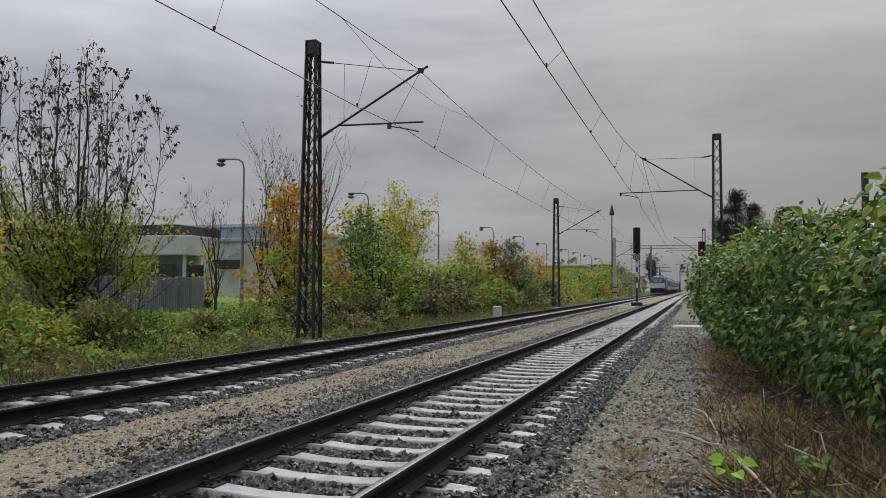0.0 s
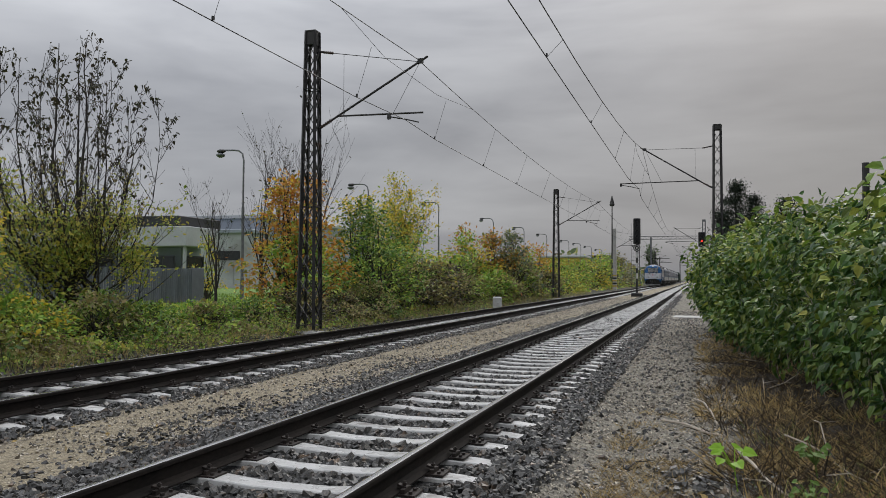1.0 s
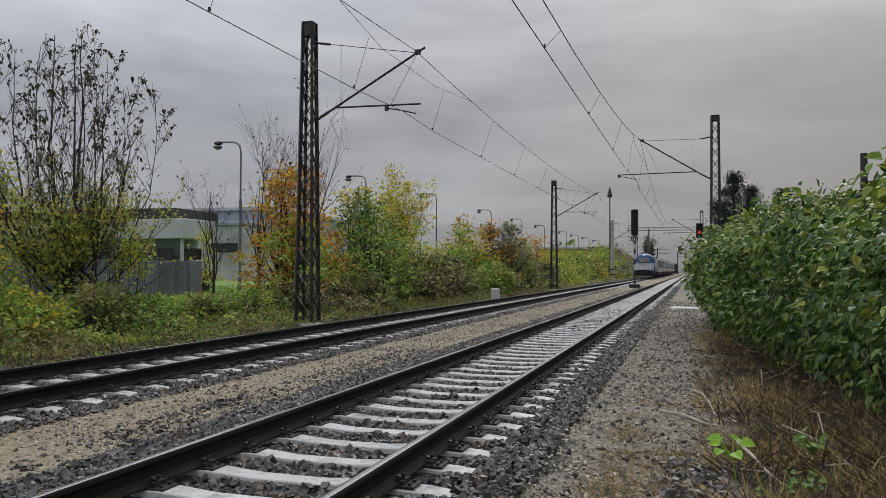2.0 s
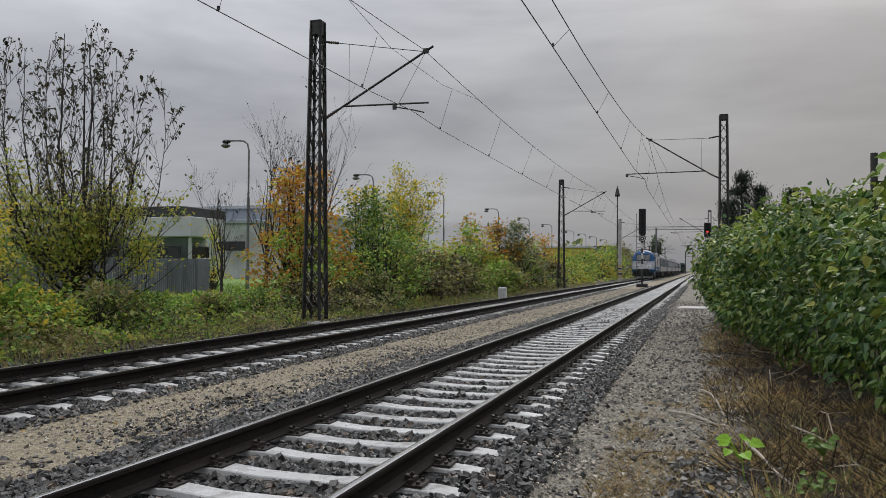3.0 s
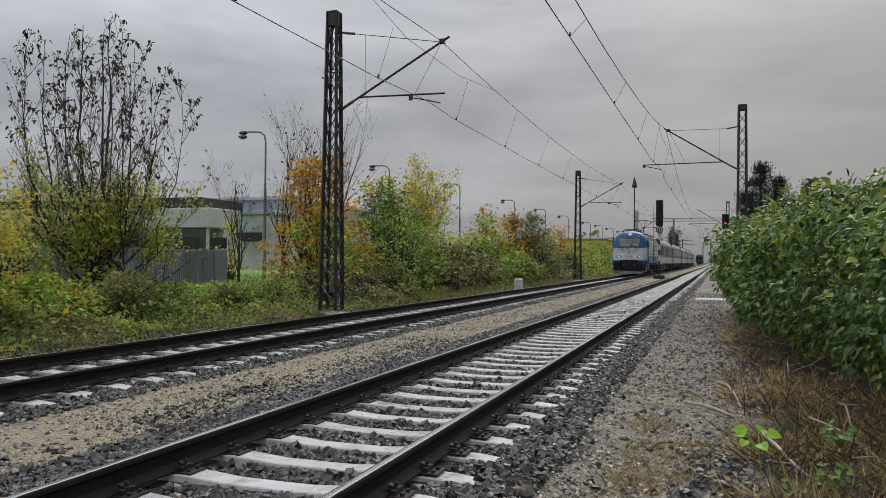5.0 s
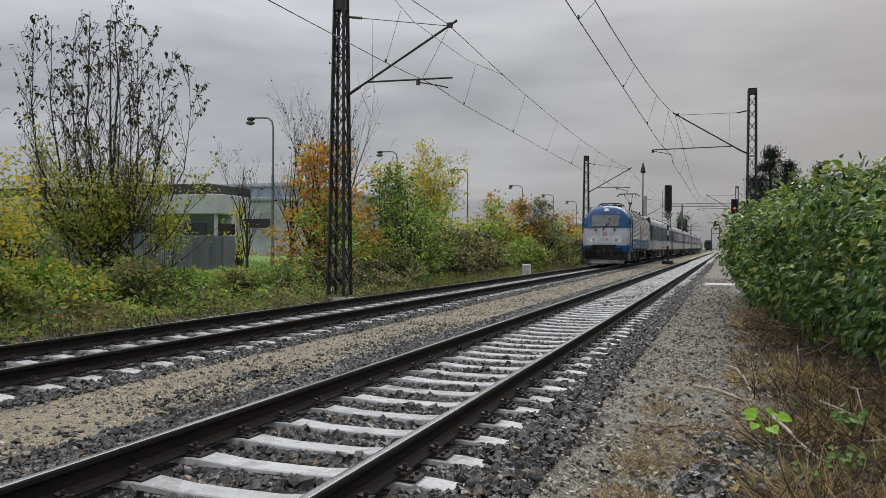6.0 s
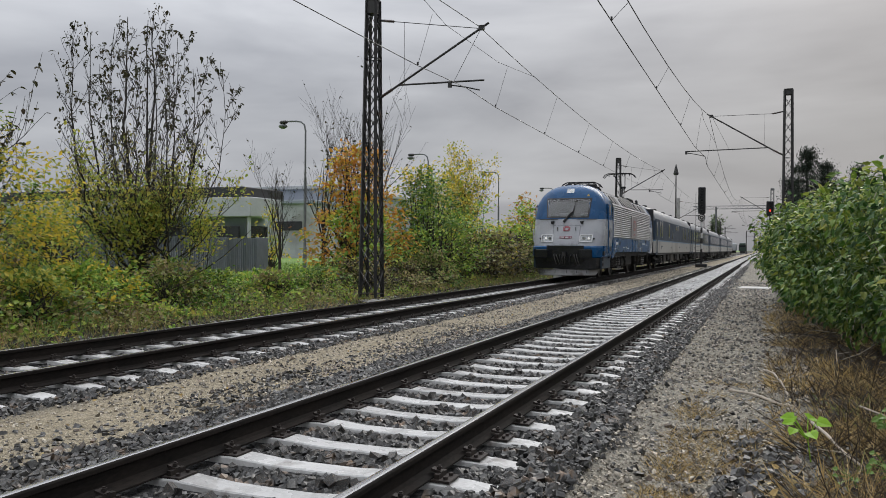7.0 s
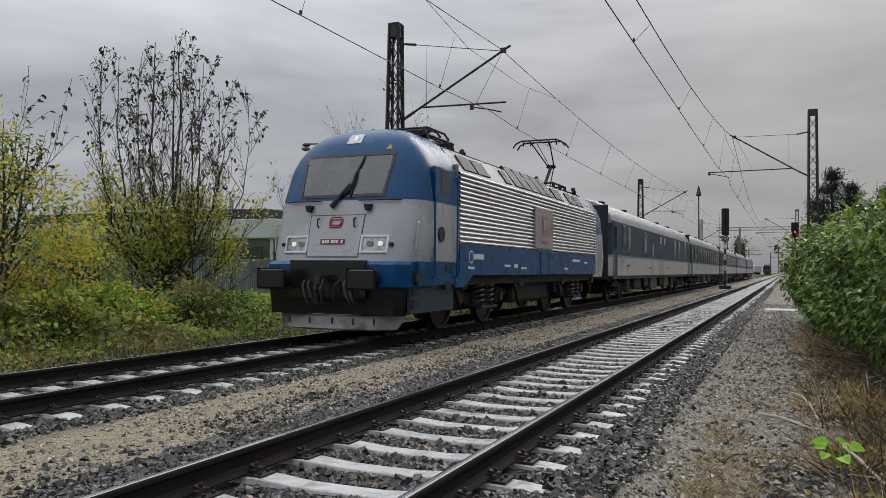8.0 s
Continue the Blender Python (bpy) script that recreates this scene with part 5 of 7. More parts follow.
make_loco()
bogie(LOCO, 4.0, 2.5, 0.61, 2)
bogie(LOCO, LOCO_END - 4.0, 2.5, 0.61, 2)
b = Build()
b.bevel_box((0, LOCO_END / 2, 0.72), (2.3, 3.2, 0.62), 0.08)
b.bevel_box((1.1, LOCO_END / 2 + 2.2, 0.80), (0.4, 0.8, 0.4), 0.05)
b.ob("transformer_case", T_DARK, LOCO)
for yy in (2.2, 5.9, 9.8, 13.5):
    b = Build()
    b.tube([(1.32, yy, 0.95), (1.36, yy + 0.15, 0.65), (1.30, yy + 0.35, 0.5)], 0.05, 7)
    b.bevel_box((1.28, yy + 0.5, 0.9), (0.2, 0.3, 0.2), 0.03)
    b.ob("sand_pipe", T_DARK, LOCO)


def make_coach(y0, i):
    """A coach behind the locomotive, in the train's space; its door end faces forward."""
    L = 25.5
    label = ("dark blue and cream passenger coach with few small windows", "dark blue and cream passenger coach with a row of windows")[min(i, 1)]
    c = thing("passenger_coach", label, "coach", group="coaches of the train")
    y0 = 0.0
    hw = 1.41
    # cream lower side, stripe, dark upper side, roof
    for name, m, za, zb, o in (("lower_side", T_CREAM, 1.02, 1.72, 0.0), ("side_stripe", T_SKY, 1.72, 1.80, 0.003), ("upper_side", T_NAVY, 1.80, 3.06, 0.0)):
        b = Build()
        ring = lambda z: [(-hw - o + 0.10, 0.02, z), (hw + o - 0.10, 0.02, z), (hw + o, 0.18, z), (hw + o, L - 0.18, z), (hw + o - 0.1, L - 0.02, z), (-hw - o + 0.1, L - 0.02, z), (-hw - o, L - 0.18, z), (-hw - o, 0.18, z)]
        b.loft([ring(za), ring(zb)], 0, True, za < 1.1, zb > 3)
        b.ob(name, m, c)
    b = Build()
    rp = [(-hw - 0.01, 3.05), (-1.34, 3.28), (-1.12, 3.58), (-0.75, 3.80), (-0.3, 3.90), (0.3, 3.90), (0.75, 3.80), (1.12, 3.58), (1.34, 3.28), (hw + 0.01, 3.05)]
    b.loft([[(x * 0.985, y, z - d) for x, z in rp] for y, d in ((0.0, 0.10), (0.3, 0.0), (L - 0.3, 0.0), (L, 0.10))], 0, False, True, True)
    b.ob("roof", T_ROOF, c, "pale grey curved coach roof", smooth=True)
    b = Build()
    for yy in (-0.28, L + 0.28):
        b.bevel_box((0, yy, 2.05), (1.1, 0.56, 2.2), 0.12)
    b.ob("gangway_bellows", BLACK, c)
    for yy in (-0.02, L + 0.02):
        Build().bevel_box((0, yy, 2.25), (2.62, 0.10, 2.75), 0.03).ob("end_wall", BLACK, c)
    for s in (-1, 1):
        for yy in (0.75, L - 0.75):
            b = Build()
            b.box((s * (hw - 0.005), yy, 1.98), (0.05, 0.78, 2.15))
            d = b.ob("coach_door", T_NAVY, c, "dark folding coach door")
            b = Build()
            b.bevel_box((s * (hw + 0.022), yy, 2.45), (0.02, 0.42, 0.85), 0.008)
            b.ob("door_window", T_WINDOW, d)
            b = Build()
            b.tube([(s * (hw + 0.03), yy - 0.5, 1.1), (s * (hw + 0.06), yy - 0.5, 1.15), (s * (hw + 0.06), yy - 0.5, 1.75), (s * (hw + 0.03), yy - 0.5, 1.8)], 0.018, 5)
            b.ob("door_hand_rail", T_CREAM, d)
            b = Build()
            for k in range(3):
                b.box((s * 1.28, yy, 0.90 - 0.25 * k), (0.22, 0.72, 0.03))
            b.ob("door_steps", T_DARK, c)
        if i == 0:
            spec = [(2.3, 0.50, 2.02, 0.95), (3.3, 0.50, 2.02, 0.95), (7.3, 0.55, 2.05, 0.85), (9.6, 0.4, 1.95, 0.5), (12.0, 0.6, 2.6, 0.32), (13.3, 0.6, 2.6, 0.32), (17.5, 0.6, 2.05, 0.85), (19.5, 0.6, 2.05, 0.85), (22.5, 0.5, 2.02, 0.95)]
        else:
            spec = [(2.3 + k * 1.92, 1.2, 2.0, 0.92) for k in range(11)]
        for yy, w, z, h in spec:
            b = Build()
            b.bevel_box((s * (hw + 0.006), yy + w / 2, z + h / 2), (0.03, w + 0.10, h + 0.10), 0.012)
            fr = b.ob("window_frame", T_ROOF if i == 0 else T_NAVY, c, "pale window frame" if i == 0 else "")
            b = Build()
            b.bevel_box((s * (hw + 0.020), yy + w / 2, z + h / 2), (0.02, w, h), 0.008)
            b.ob("pane", T_WINDOW, fr)
            if i:
                b = Build()
                b.box((s * (hw + 0.026), yy + w / 2, z - 0.05), (0.02, w * 0.8, 0.035))
                b.ob("window_sill", T_ROOF, fr)
        for yy, w, z, h in ((3.2, 0.10, 1.35, 0.22), (3.6, 0.55, 1.42, 0.07), (9.0, 0.5, 1.35, 0.06), (15.0, 0.7, 1.40, 0.06), (21, 0.4, 1.38, 0.08)):
            b = Build()
            b.box((s * (hw + 0.004), yy, z), (0.01, w, h))
            b.ob("side_marking", T_NAVY, c)
        b = Build()
        b.box((s * 1.33, L / 2, 0.96), (0.10, L - 0.4, 0.14))
        b.ob("sole_bar", T_DARK, c)
    for yy, w, h in ((6.6, 1.6, 0.5), (8.9, 1.1, 0.42), (11.2, 2.0, 0.55), (13.8, 0.9, 0.4), (15.6, 1.7, 0.52), (18.0, 1.2, 0.45)):
        b = Build()
        b.bevel_box((0.45, yy, 0.92 - h / 2), (1.6, w, h), 0.05)
        b.ob("underfloor_box", T_SPRING if w > 1.65 else T_DARK, c)
    for yy in (3.2, 8.0, 13.0, 18.0, 22.4):
        b = Build()
        b.tube([(0.35, yy, 3.86), (0.35, yy, 3.99), (0.35, yy, 4.03)], [0.16, 0.16, 0.10], 12)
        b.ob("roof_vent", T_DARK, c)
    bogie(c, 3.6, 2.5, 0.46, 1)
    bogie(c, L - 3.6, 2.5, 0.46, 1)
    return c


COACH_AT = [16.85 + 26.1 * i for i in range(5)]
COACHES = [make_coach(y, i) for i, y in enumerate(COACH_AT)]

# ---------- ballast ----------


def stone_shape():
    """A sharp-edged crushed stone: a skewed block with two corners knocked off."""
    v = np.array([(x, y, z) for z in (-1, 1) for y in (-1, 1) for x in (-1, 1)], float) * 0.72
    v += RNG.uniform(-0.34, 0.34, (8, 3))
    v[4:, :2] *= RNG.uniform(0.55, 0.95)
    f = [(0, 2, 3), (0, 3, 1), (4, 5, 7), (4, 7, 6), (0, 1, 5), (0, 5, 4), (1, 3, 7), (1, 7, 5), (3, 2, 6), (3, 6, 7), (2, 0, 4), (2, 4, 6)]
    return v, f


def stones(name, x0, x1, y0, y1, per_m2, r0, r1, material, parent, avoid=None, z=0.0, flat=0.7):
    n = int((x1 - x0) * (y1 - y0) * per_m2)
    x, y = RNG.uniform(x0, x1, n), RNG.uniform(y0, y1, n)
    keep = np.ones(n, bool)
    for xc, ph in avoid or ():
        d = np.abs(x - xc)
        k = (y + 8.0 - ph) / SPACING
        dy = np.abs(k - np.round(k)) * SPACING
        keep &= ~((d < 1.17) & (dy < 0.096 + r1 * 0.75) & (RNG.random(n) > 0.004))
        keep &= ~((d >= 1.17) & (d < 1.22) & (dy < 0.10) & (RNG.random(n) > 0.4))
        keep &= ~(np.abs(d - 0.7525) < 0.10)
    x, y = x[keep], y[keep]
    n = len(x)
    r = r0 + (r1 - r0) * RNG.random(n) ** 1.8
    zz = ground_z(x, y) + r * 0.3 + RNG.uniform(-0.010, 0.018, n) + z
    for xc, _ in avoid or ():
        zz -= np.where(np.abs(x - xc) < 1.0, 0.020, 0.0)
    for k in range(6):
        v, f = stone_shape()
        sel = np.arange(n) % 6 == k
        s = r[sel, None] * np.stack([RNG.uniform(0.8, 1.45, sel.sum()), RNG.uniform(0.7, 1.1, sel.sum()), RNG.uniform(0.5, 0.9, sel.sum())], 1)
        tagged(scatter(name, v, f, np.stack([x, y, zz], 1)[sel], turns(sel.sum(), flat), s, material, parent), kind="stuff")


BED = thing("ballast", "dark wet crushed-stone ballast under both tracks", "ballast", kind="structure")
AV = [(NEAR_X, NEAR_PHASE), (FAR_X, FAR_PHASE)]
stones("ballast_stones", -4.45, -1.10, 2.0, 12, 800, 0.017, 0.040, STONE, BED, AV, 0.004)
stones("ballast_chips", -4.45, -1.10, 2.0, 12, 420, 0.010, 0.020, STONE, BED, AV)
stones("ballast_stones", -4.45, -1.10, 12, 30, 560, 0.017, 0.040, STONE, BED, AV)
stones("ballast_stones", -4.45, -1.10, 30, 75, 90, 0.025, 0.045, STONE, BED, AV, -0.012)
stones("ballast_stones", -9.35, -5.85, 4, 24, 500, 0.018, 0.040, STONE, BED, AV)
stones("ballast_stones", -9.35, -5.85, 24, 60, 100, 0.03, 0.05, STONE, BED, AV)
stones("bank_stones", -10.2, -9.0, 5, 40, 70, 0.02, 0.045, STONE, BED, None, 0.0)
stones("strip_pebbles", -6.1, -4.0, 3.5, 30, 300, 0.006, 0.020, PEBBLE, BED, None, -0.006)
stones("strip_stones", -6.2, -3.9, 3.5, 26, 40, 0.008, 0.026, STONE, BED, None, -0.008)
stones("strip_stones", -5.1, -4.4, 3.5, 14, 210, 0.010, 0.034, STONE, BED, None, -0.008)
stones("strip_pebbles", -6.1, -4.0, 30, 62, 60, 0.015, 0.035, PEBBLE, BED, None, -0.008)
stones("path_pebbles", -1.25, 0.5, 3.0, 12, 900, 0.005, 0.018, PEBBLE, BED, None, -0.006)
stones("path_pebbles", -1.25, 0.5, 12, 22, 420, 0.006, 0.020, PEBBLE, BED, None, -0.006)
stones("path_pebbles", -1.25, 0.3, 22, 42, 90, 0.012, 0.030, PEBBLE, BED, None, -0.008)
stones("path_stones", -1.2, 0.55, 3.0, 40, 60, 0.012, 0.036, STONE, BED, None, -0.010)
stones("path_stones", -0.30, 0.60, 4.2, 6.7, 420, 0.014, 0.042, STONE, BED, None, 0.0)
# the nearest loose stones, one by one
for k in range(300):
    v, f = (None, None)
    if k % 12 == 0:
        v, f = stone_shape()
        sb = Build()
        sb.v, sb.f, sb.m = [tuple(p) for p in v], [tuple(q) for q in f], [0] * len(f)
        base = sb.ob("stone", STONE, BED)
        cur = base
    else:
        cur = share(base, "stone", Matrix(), BED)
    x, y = random.choice((random.uniform(-1.5, -1.12), random.uniform(-4.3, -3.8), random.uniform(-3.2, -2.1))), random.uniform(3.2, 8.5)
    kk = (y + 8.0 - NEAR_PHASE) / SPACING
    if abs(x - NEAR_X) < 1.25 and abs(kk - round(kk)) * SPACING < 0.15:
        y += SPACING * 0.5
    r = random.uniform(0.026, 0.05)
    cur.matrix_basis = Matrix.LocRotScale((x, y, float(ground_z(np.array(x), np.array(y))) + r * 0.55), Euler([random.uniform(-0.6, 0.6), random.uniform(-0.6, 0.6), random.uniform(0, 6.3)]), (r * random.uniform(0.9, 1.4), r, r * random.uniform(0.6, 0.9)))


# ---------- plants ----------
BARK = mat("dark_damp_bark", (0.045, 0.038, 0.032), (0.018, 0.016, 0.014), 6, 0.8, 0, fine=50, bump=0.4, vary=0.2)
BARK_PALE = mat("pale_bare_twig", (0.48, 0.42, 0.34), (0.32, 0.28, 0.22), 8, 0.8, 0, vary=0.2)
LEAF_KNOT = leafmat("broad_green_leaf", [(0.020, 0.058, 0.012), (0.042, 0.105, 0.018), (0.080, 0.165, 0.026), (0.17, 0.24, 0.042), (0.030, 0.078, 0.016), (0.24, 0.28, 0.06)], 0.36, 0.16, 0.35)
LEAF_DULL = leafmat("dull_brown_green_leaf", [(0.036, 0.041, 0.022), (0.066, 0.062, 0.030), (0.084, 0.060, 0.036), (0.048, 0.060, 0.024)], 0.5, 0.2)
LEAF_GREEN = leafmat("mid_green_leaf", [(0.095, 0.20, 0.034), (0.20, 0.37, 0.055), (0.35, 0.50, 0.08), (0.52, 0.55, 0.09)], 0.5, 0.35)
LEAF_YELLOW = leafmat("yellow_green_autumn_leaf", [(0.20, 0.25, 0.045), (0.42, 0.43, 0.06), (0.72, 0.57, 0.065), (0.78, 0.55, 0.07), (0.22, 0.27, 0.05)], 0.5, 0.5)
LEAF_ORANGE = leafmat("orange_autumn_leaf", [(0.56, 0.235, 0.045), (0.68, 0.36, 0.055), (0.44, 0.16, 0.035), (0.585, 0.390, 0.065), (0.195, 0.195, 0.048)], 0.5, 0.4)
LEAF_OLIVE = leafmat("olive_bramble_leaf", [(0.20, 0.225, 0.07), (0.33, 0.34, 0.10), (0.34, 0.26, 0.12), (0.13, 0.12, 0.07)], 0.6, 0.3)
LEAF_OLIVE_GREEN = leafmat("olive_green_autumn_leaf", [(0.18, 0.26, 0.05), (0.32, 0.41, 0.075), (0.50, 0.48, 0.085), (0.60, 0.50, 0.085)], 0.5, 0.35)
LEAF_GREYGREEN = leafmat("grey_green_leaf", [(0.126, 0.168, 0.105), (0.196, 0.231, 0.140), (0.098, 0.133, 0.070)], 0.55, 0.3)
NEEDLE = leafmat("dark_pine_needles", [(0.012, 0.022, 0.014), (0.02, 0.034, 0.02), (0.03, 0.045, 0.024)], 0.6, 0.1)
SPROUT = leafmat("bright_fresh_leaf", [(0.250, 0.49, 0.03), (0.32, 0.58, 0.04), (0.22, 0.43, 0.03)], 0.4, 0.45)
GRASS = leafmat("autumn_grass_blade", [(0.14, 0.20, 0.05), (0.23, 0.28, 0.08), (0.39, 0.33, 0.14), (0.42, 0.27, 0.13), (0.14, 0.22, 0.045)], 0.6, 0.3)
GRASS_GREEN = leafmat("fresh_lawn_blade", [(0.10, 0.19, 0.025), (0.15, 0.25, 0.035), (0.18, 0.26, 0.05)], 0.6, 0.35)
STRAW = leafmat("dry_straw_blade", [(0.42, 0.29, 0.11), (0.58, 0.42, 0.18), (0.16, 0.11, 0.05), (0.06, 0.045, 0.025), (0.68, 0.54, 0.28)], 0.7, 0.2)

LEAF_DEEP = leafmat("deep_green_leaf", [(0.05, 0.11, 0.022), (0.09, 0.18, 0.034), (0.15, 0.25, 0.045), (0.25, 0.31, 0.06)], 0.45, 0.25)
# lighter, yellower broad leaf: light from above painted into the thicket's upper leaves
LEAF_TOP_LIT = leafmat("top_lit_yellow_green_leaf", [(0.10, 0.19, 0.028), (0.19, 0.30, 0.042), (0.30, 0.37, 0.06), (0.38, 0.38, 0.08), (0.14, 0.24, 0.034)], 0.34, 0.28, 0.45)
DEAD = leafmat("dark_dead_stalk", [(0.03, 0.022, 0.015), (0.06, 0.042, 0.026), (0.11, 0.08, 0.05)], 0.7, 0.1)

LEAF_V = np.array([(0, 0, 0), (0.30, 0.30, 0.06), (0.24, 0.68, 0.04), (0, 1, -0.10), (-0.24, 0.68, 0.04), (-0.30, 0.30, 0.06)], float)
LEAF_F = [(0, 1, 2, 3), (0, 3, 4, 5)]
HEART_V = np.array([(0, 0.03, 0), (0.40, 0.12, 0.08), (0.34, 0.58, 0.05), (0, 1, -0.16), (-0.34, 0.58, 0.05), (-0.40, 0.12, 0.08)], float)
BLADE_V = np.array([(-0.5, 0, 0), (0.5, 0, 0), (0.35, 0.55, 0.10), (-0.35, 0.55, 0.10), (0.05, 1, 0.38), (-0.05, 1, 0.38)], float)
BLADE_F = [(0, 1, 2, 3), (3, 2, 4, 5)]


def unit(a):
    return a / np.maximum(np.linalg.norm(a, axis=1), 1e-6)[:, None]


def frames(along, up):
    """Turns whose y runs along and whose z lies towards up."""
    y = unit(along)
    x = unit(np.cross(y, up))
    return np.stack([x, y, np.cross(x, y)], 2)


def leaves(name, pos, out, size, material, parent, droop=0.5, shape=None, spread=0.8, wide=1.0):
    """Leaves at pos that point outward and hang by droop; size is a mean length."""
    n = len(pos)
    d = unit(out) + RNG.normal(0, spread, (n, 3)) * 0.6
    d[:, 2] -= droop
    up = unit(out) * 0.6 + np.array([0, 0, 1.0]) + RNG.normal(0, 0.45, (n, 3))
    s = size * RNG.uniform(0.5, 1.45, n)
    o = scatter(name, LEAF_V if shape is None else shape, LEAF_F, pos, frames(d, up), np.stack([s * wide, s, s], 1), material, parent)
    return tagged(o, kind="stuff")


def blob_points(blobs, n, inner=0.55, gap=0.0, gscale=1.2, bottom=-9):
    """Points in the outer layers of a heap of ellipsoids, none deep inside another, with ragged gaps."""
    c, r = np.array([b[0] for b in blobs], float), np.array([b[1] for b in blobs], float)
    w = (r[:, 0] * r[:, 1] + r[:, 0] * r[:, 2] + r[:, 1] * r[:, 2])
    m = int(n * 2.2)
    k = RNG.choice(len(blobs), m, p=w / w.sum())
    d = unit(RNG.normal(size=(m, 3)))
    rad = inner + (1.06 - inner) * RNG.random(m) ** 0.6
    p = c[k] + d * r[k] * rad[:, None]
    keep = p[:, 2] > bottom
    for i in range(len(blobs)):
        q = np.linalg.norm((p - c[i]) / r[i], axis=1)
        keep &= ~((q < inner * 0.9) & (k != i))
    if gap:
        val = np.array([noise.noise(tuple(x * gscale)) for x in p])
        keep &= val > gap - 0.5
    p, d = p[keep][:n], d[keep][:n]
    return p, d


def stems(parent, base, targets, r=0.03, material=None, bend=0.25, name="stem_tangle"):
    b = Build()
    for tx, ty, tz in targets:
        p0 = Vector(base) + Vector((random.uniform(-0.2, 0.2), random.uniform(-0.2, 0.2), 0))
        p3 = Vector((tx, ty, tz))
        p1 = p0.lerp(p3, 0.33) + Vector((random.uniform(-bend, bend), random.uniform(-bend, bend), bend * 0.6))
        p2 = p0.lerp(p3, 0.66) + Vector((random.uniform(-bend, bend), random.uniform(-bend, bend), bend * 0.5))
        b.tube([p0, p1, p2, p3], [r, r * 0.75, r * 0.5, r * 0.2], 5)
    return tagged(b.ob(name, material or BARK, parent), kind="stuff")


def cluster_points(x, y, w, h, n, z0=-0.15, per=30):
    """Leaf places in many small clumps that fill an uneven dome, with open gaps between; also each one's clump."""
    k = max(16, int(n / per))
    zz = RNG.uniform(0.04, 1.0, k)
    a = RNG.uniform(0, 2 * np.pi, k)
    lobes = np.array([noise.noise((math.cos(t) * 1.3 + x, math.sin(t) * 1.3 + y, q * 2.2)) for t, q in zip(a, zz)])
    lift = np.array([noise.noise((math.cos(t) * 1.1 + x, math.sin(t) * 1.1 + y, 7.7)) for t in a])
    r = w / 2 * np.interp(zz, [0, 0.15, 0.45, 0.75, 1.0], [0.72, 0.95, 1.0, 0.74, 0.22]) * (1 + 0.75 * lobes) * RNG.random(k) ** 0.38
    c = np.stack([x + np.cos(a) * r, y + np.sin(a) * r, z0 + zz * h * (1 + 0.30 * lift)], 1)
    sig = 0.30 * (w * w * h / k) ** (1 / 3)
    ids = RNG.integers(0, k, n)
    p = c[ids] + RNG.normal(0, 1, (n, 3)) * np.array([sig, sig, sig * 0.62])
    p[:, 2] = np.maximum(p[:, 2], z0 + 0.04)
    d = np.stack([np.cos(a[ids]), np.sin(a[ids]), 0.2 + zz[ids]], 1) + (p - c[ids]) / max(sig, 0.01) * 0.5
    return p, d, c, ids


def shrub(name, label, x, y, w, h, n, size, material, second=None, share2=0.0, z0=-0.15, droop=0.5, cat="shrub", group=""):
    """A shrub of leaf clumps on many stems; share2 of the clumps, most of them low, carry the second kind of leaf."""
    t = thing(name, label, cat, group=group)
    p, d, c, ids = cluster_points(x, y, w, h, n, z0)
    pick = RNG.choice(len(c), min(len(c), 60), replace=False)
    stems(t, (x, y, z0 - 0.05), [tuple(q) for q in c[pick]], 0.010 + 0.006 * h)
    low = 1.15 - (c[:, 2] - z0) / h
    m = (RNG.random(len(c)) < share2 * (0.5 + low))[ids] if second else np.zeros(len(p), bool)
    m ^= RNG.random(len(p)) < (0.10 if second else 0.0)
    leaves("foliage", p[~m], d[~m], size, material, t, droop)
    if m.any():
        leaves("foliage", p[m], d[m], size, second, t, droop)
    return t


def grow(b, tips, p, d, length, r, depth, up=0.25, wob=0.16, kids=5, seg=6):
    """A limb with side limbs; its finest ends are gathered in tips."""
    pts, rs = [p], [r]
    step = length / seg
    for i in range(seg):
        d = (d + Vector((random.gauss(0, wob), random.gauss(0, wob), random.gauss(0, wob) + up * 0.3))).normalized()
        p = p + d * step
        pts.append(p)
        rs.append(max(0.0042, r * (1 - 0.85 * (i + 1) / seg)))
    b.tube(pts, rs, 6 if r > 0.03 else (4 if r > 0.008 else 3))
    if depth == 0:
        for q in pts[2:]:
            tips.append((q, d))
        return
    for k in range(kids):
        i = random.randint(1, seg - 1)
        a = random.uniform(0, 6.28)
        side = Vector((math.cos(a), math.sin(a), random.uniform(0.2, 0.8))).normalized()
        nd = (d * 0.65 + side * 0.6).normalized()
        grow(b, tips, pts[i], nd, length * random.uniform(0.32, 0.55), rs[i] * 0.55, depth - 1, up, wob, max(2, kids - 1), max(3, seg - 2))
    tips.append((pts[-1], d))


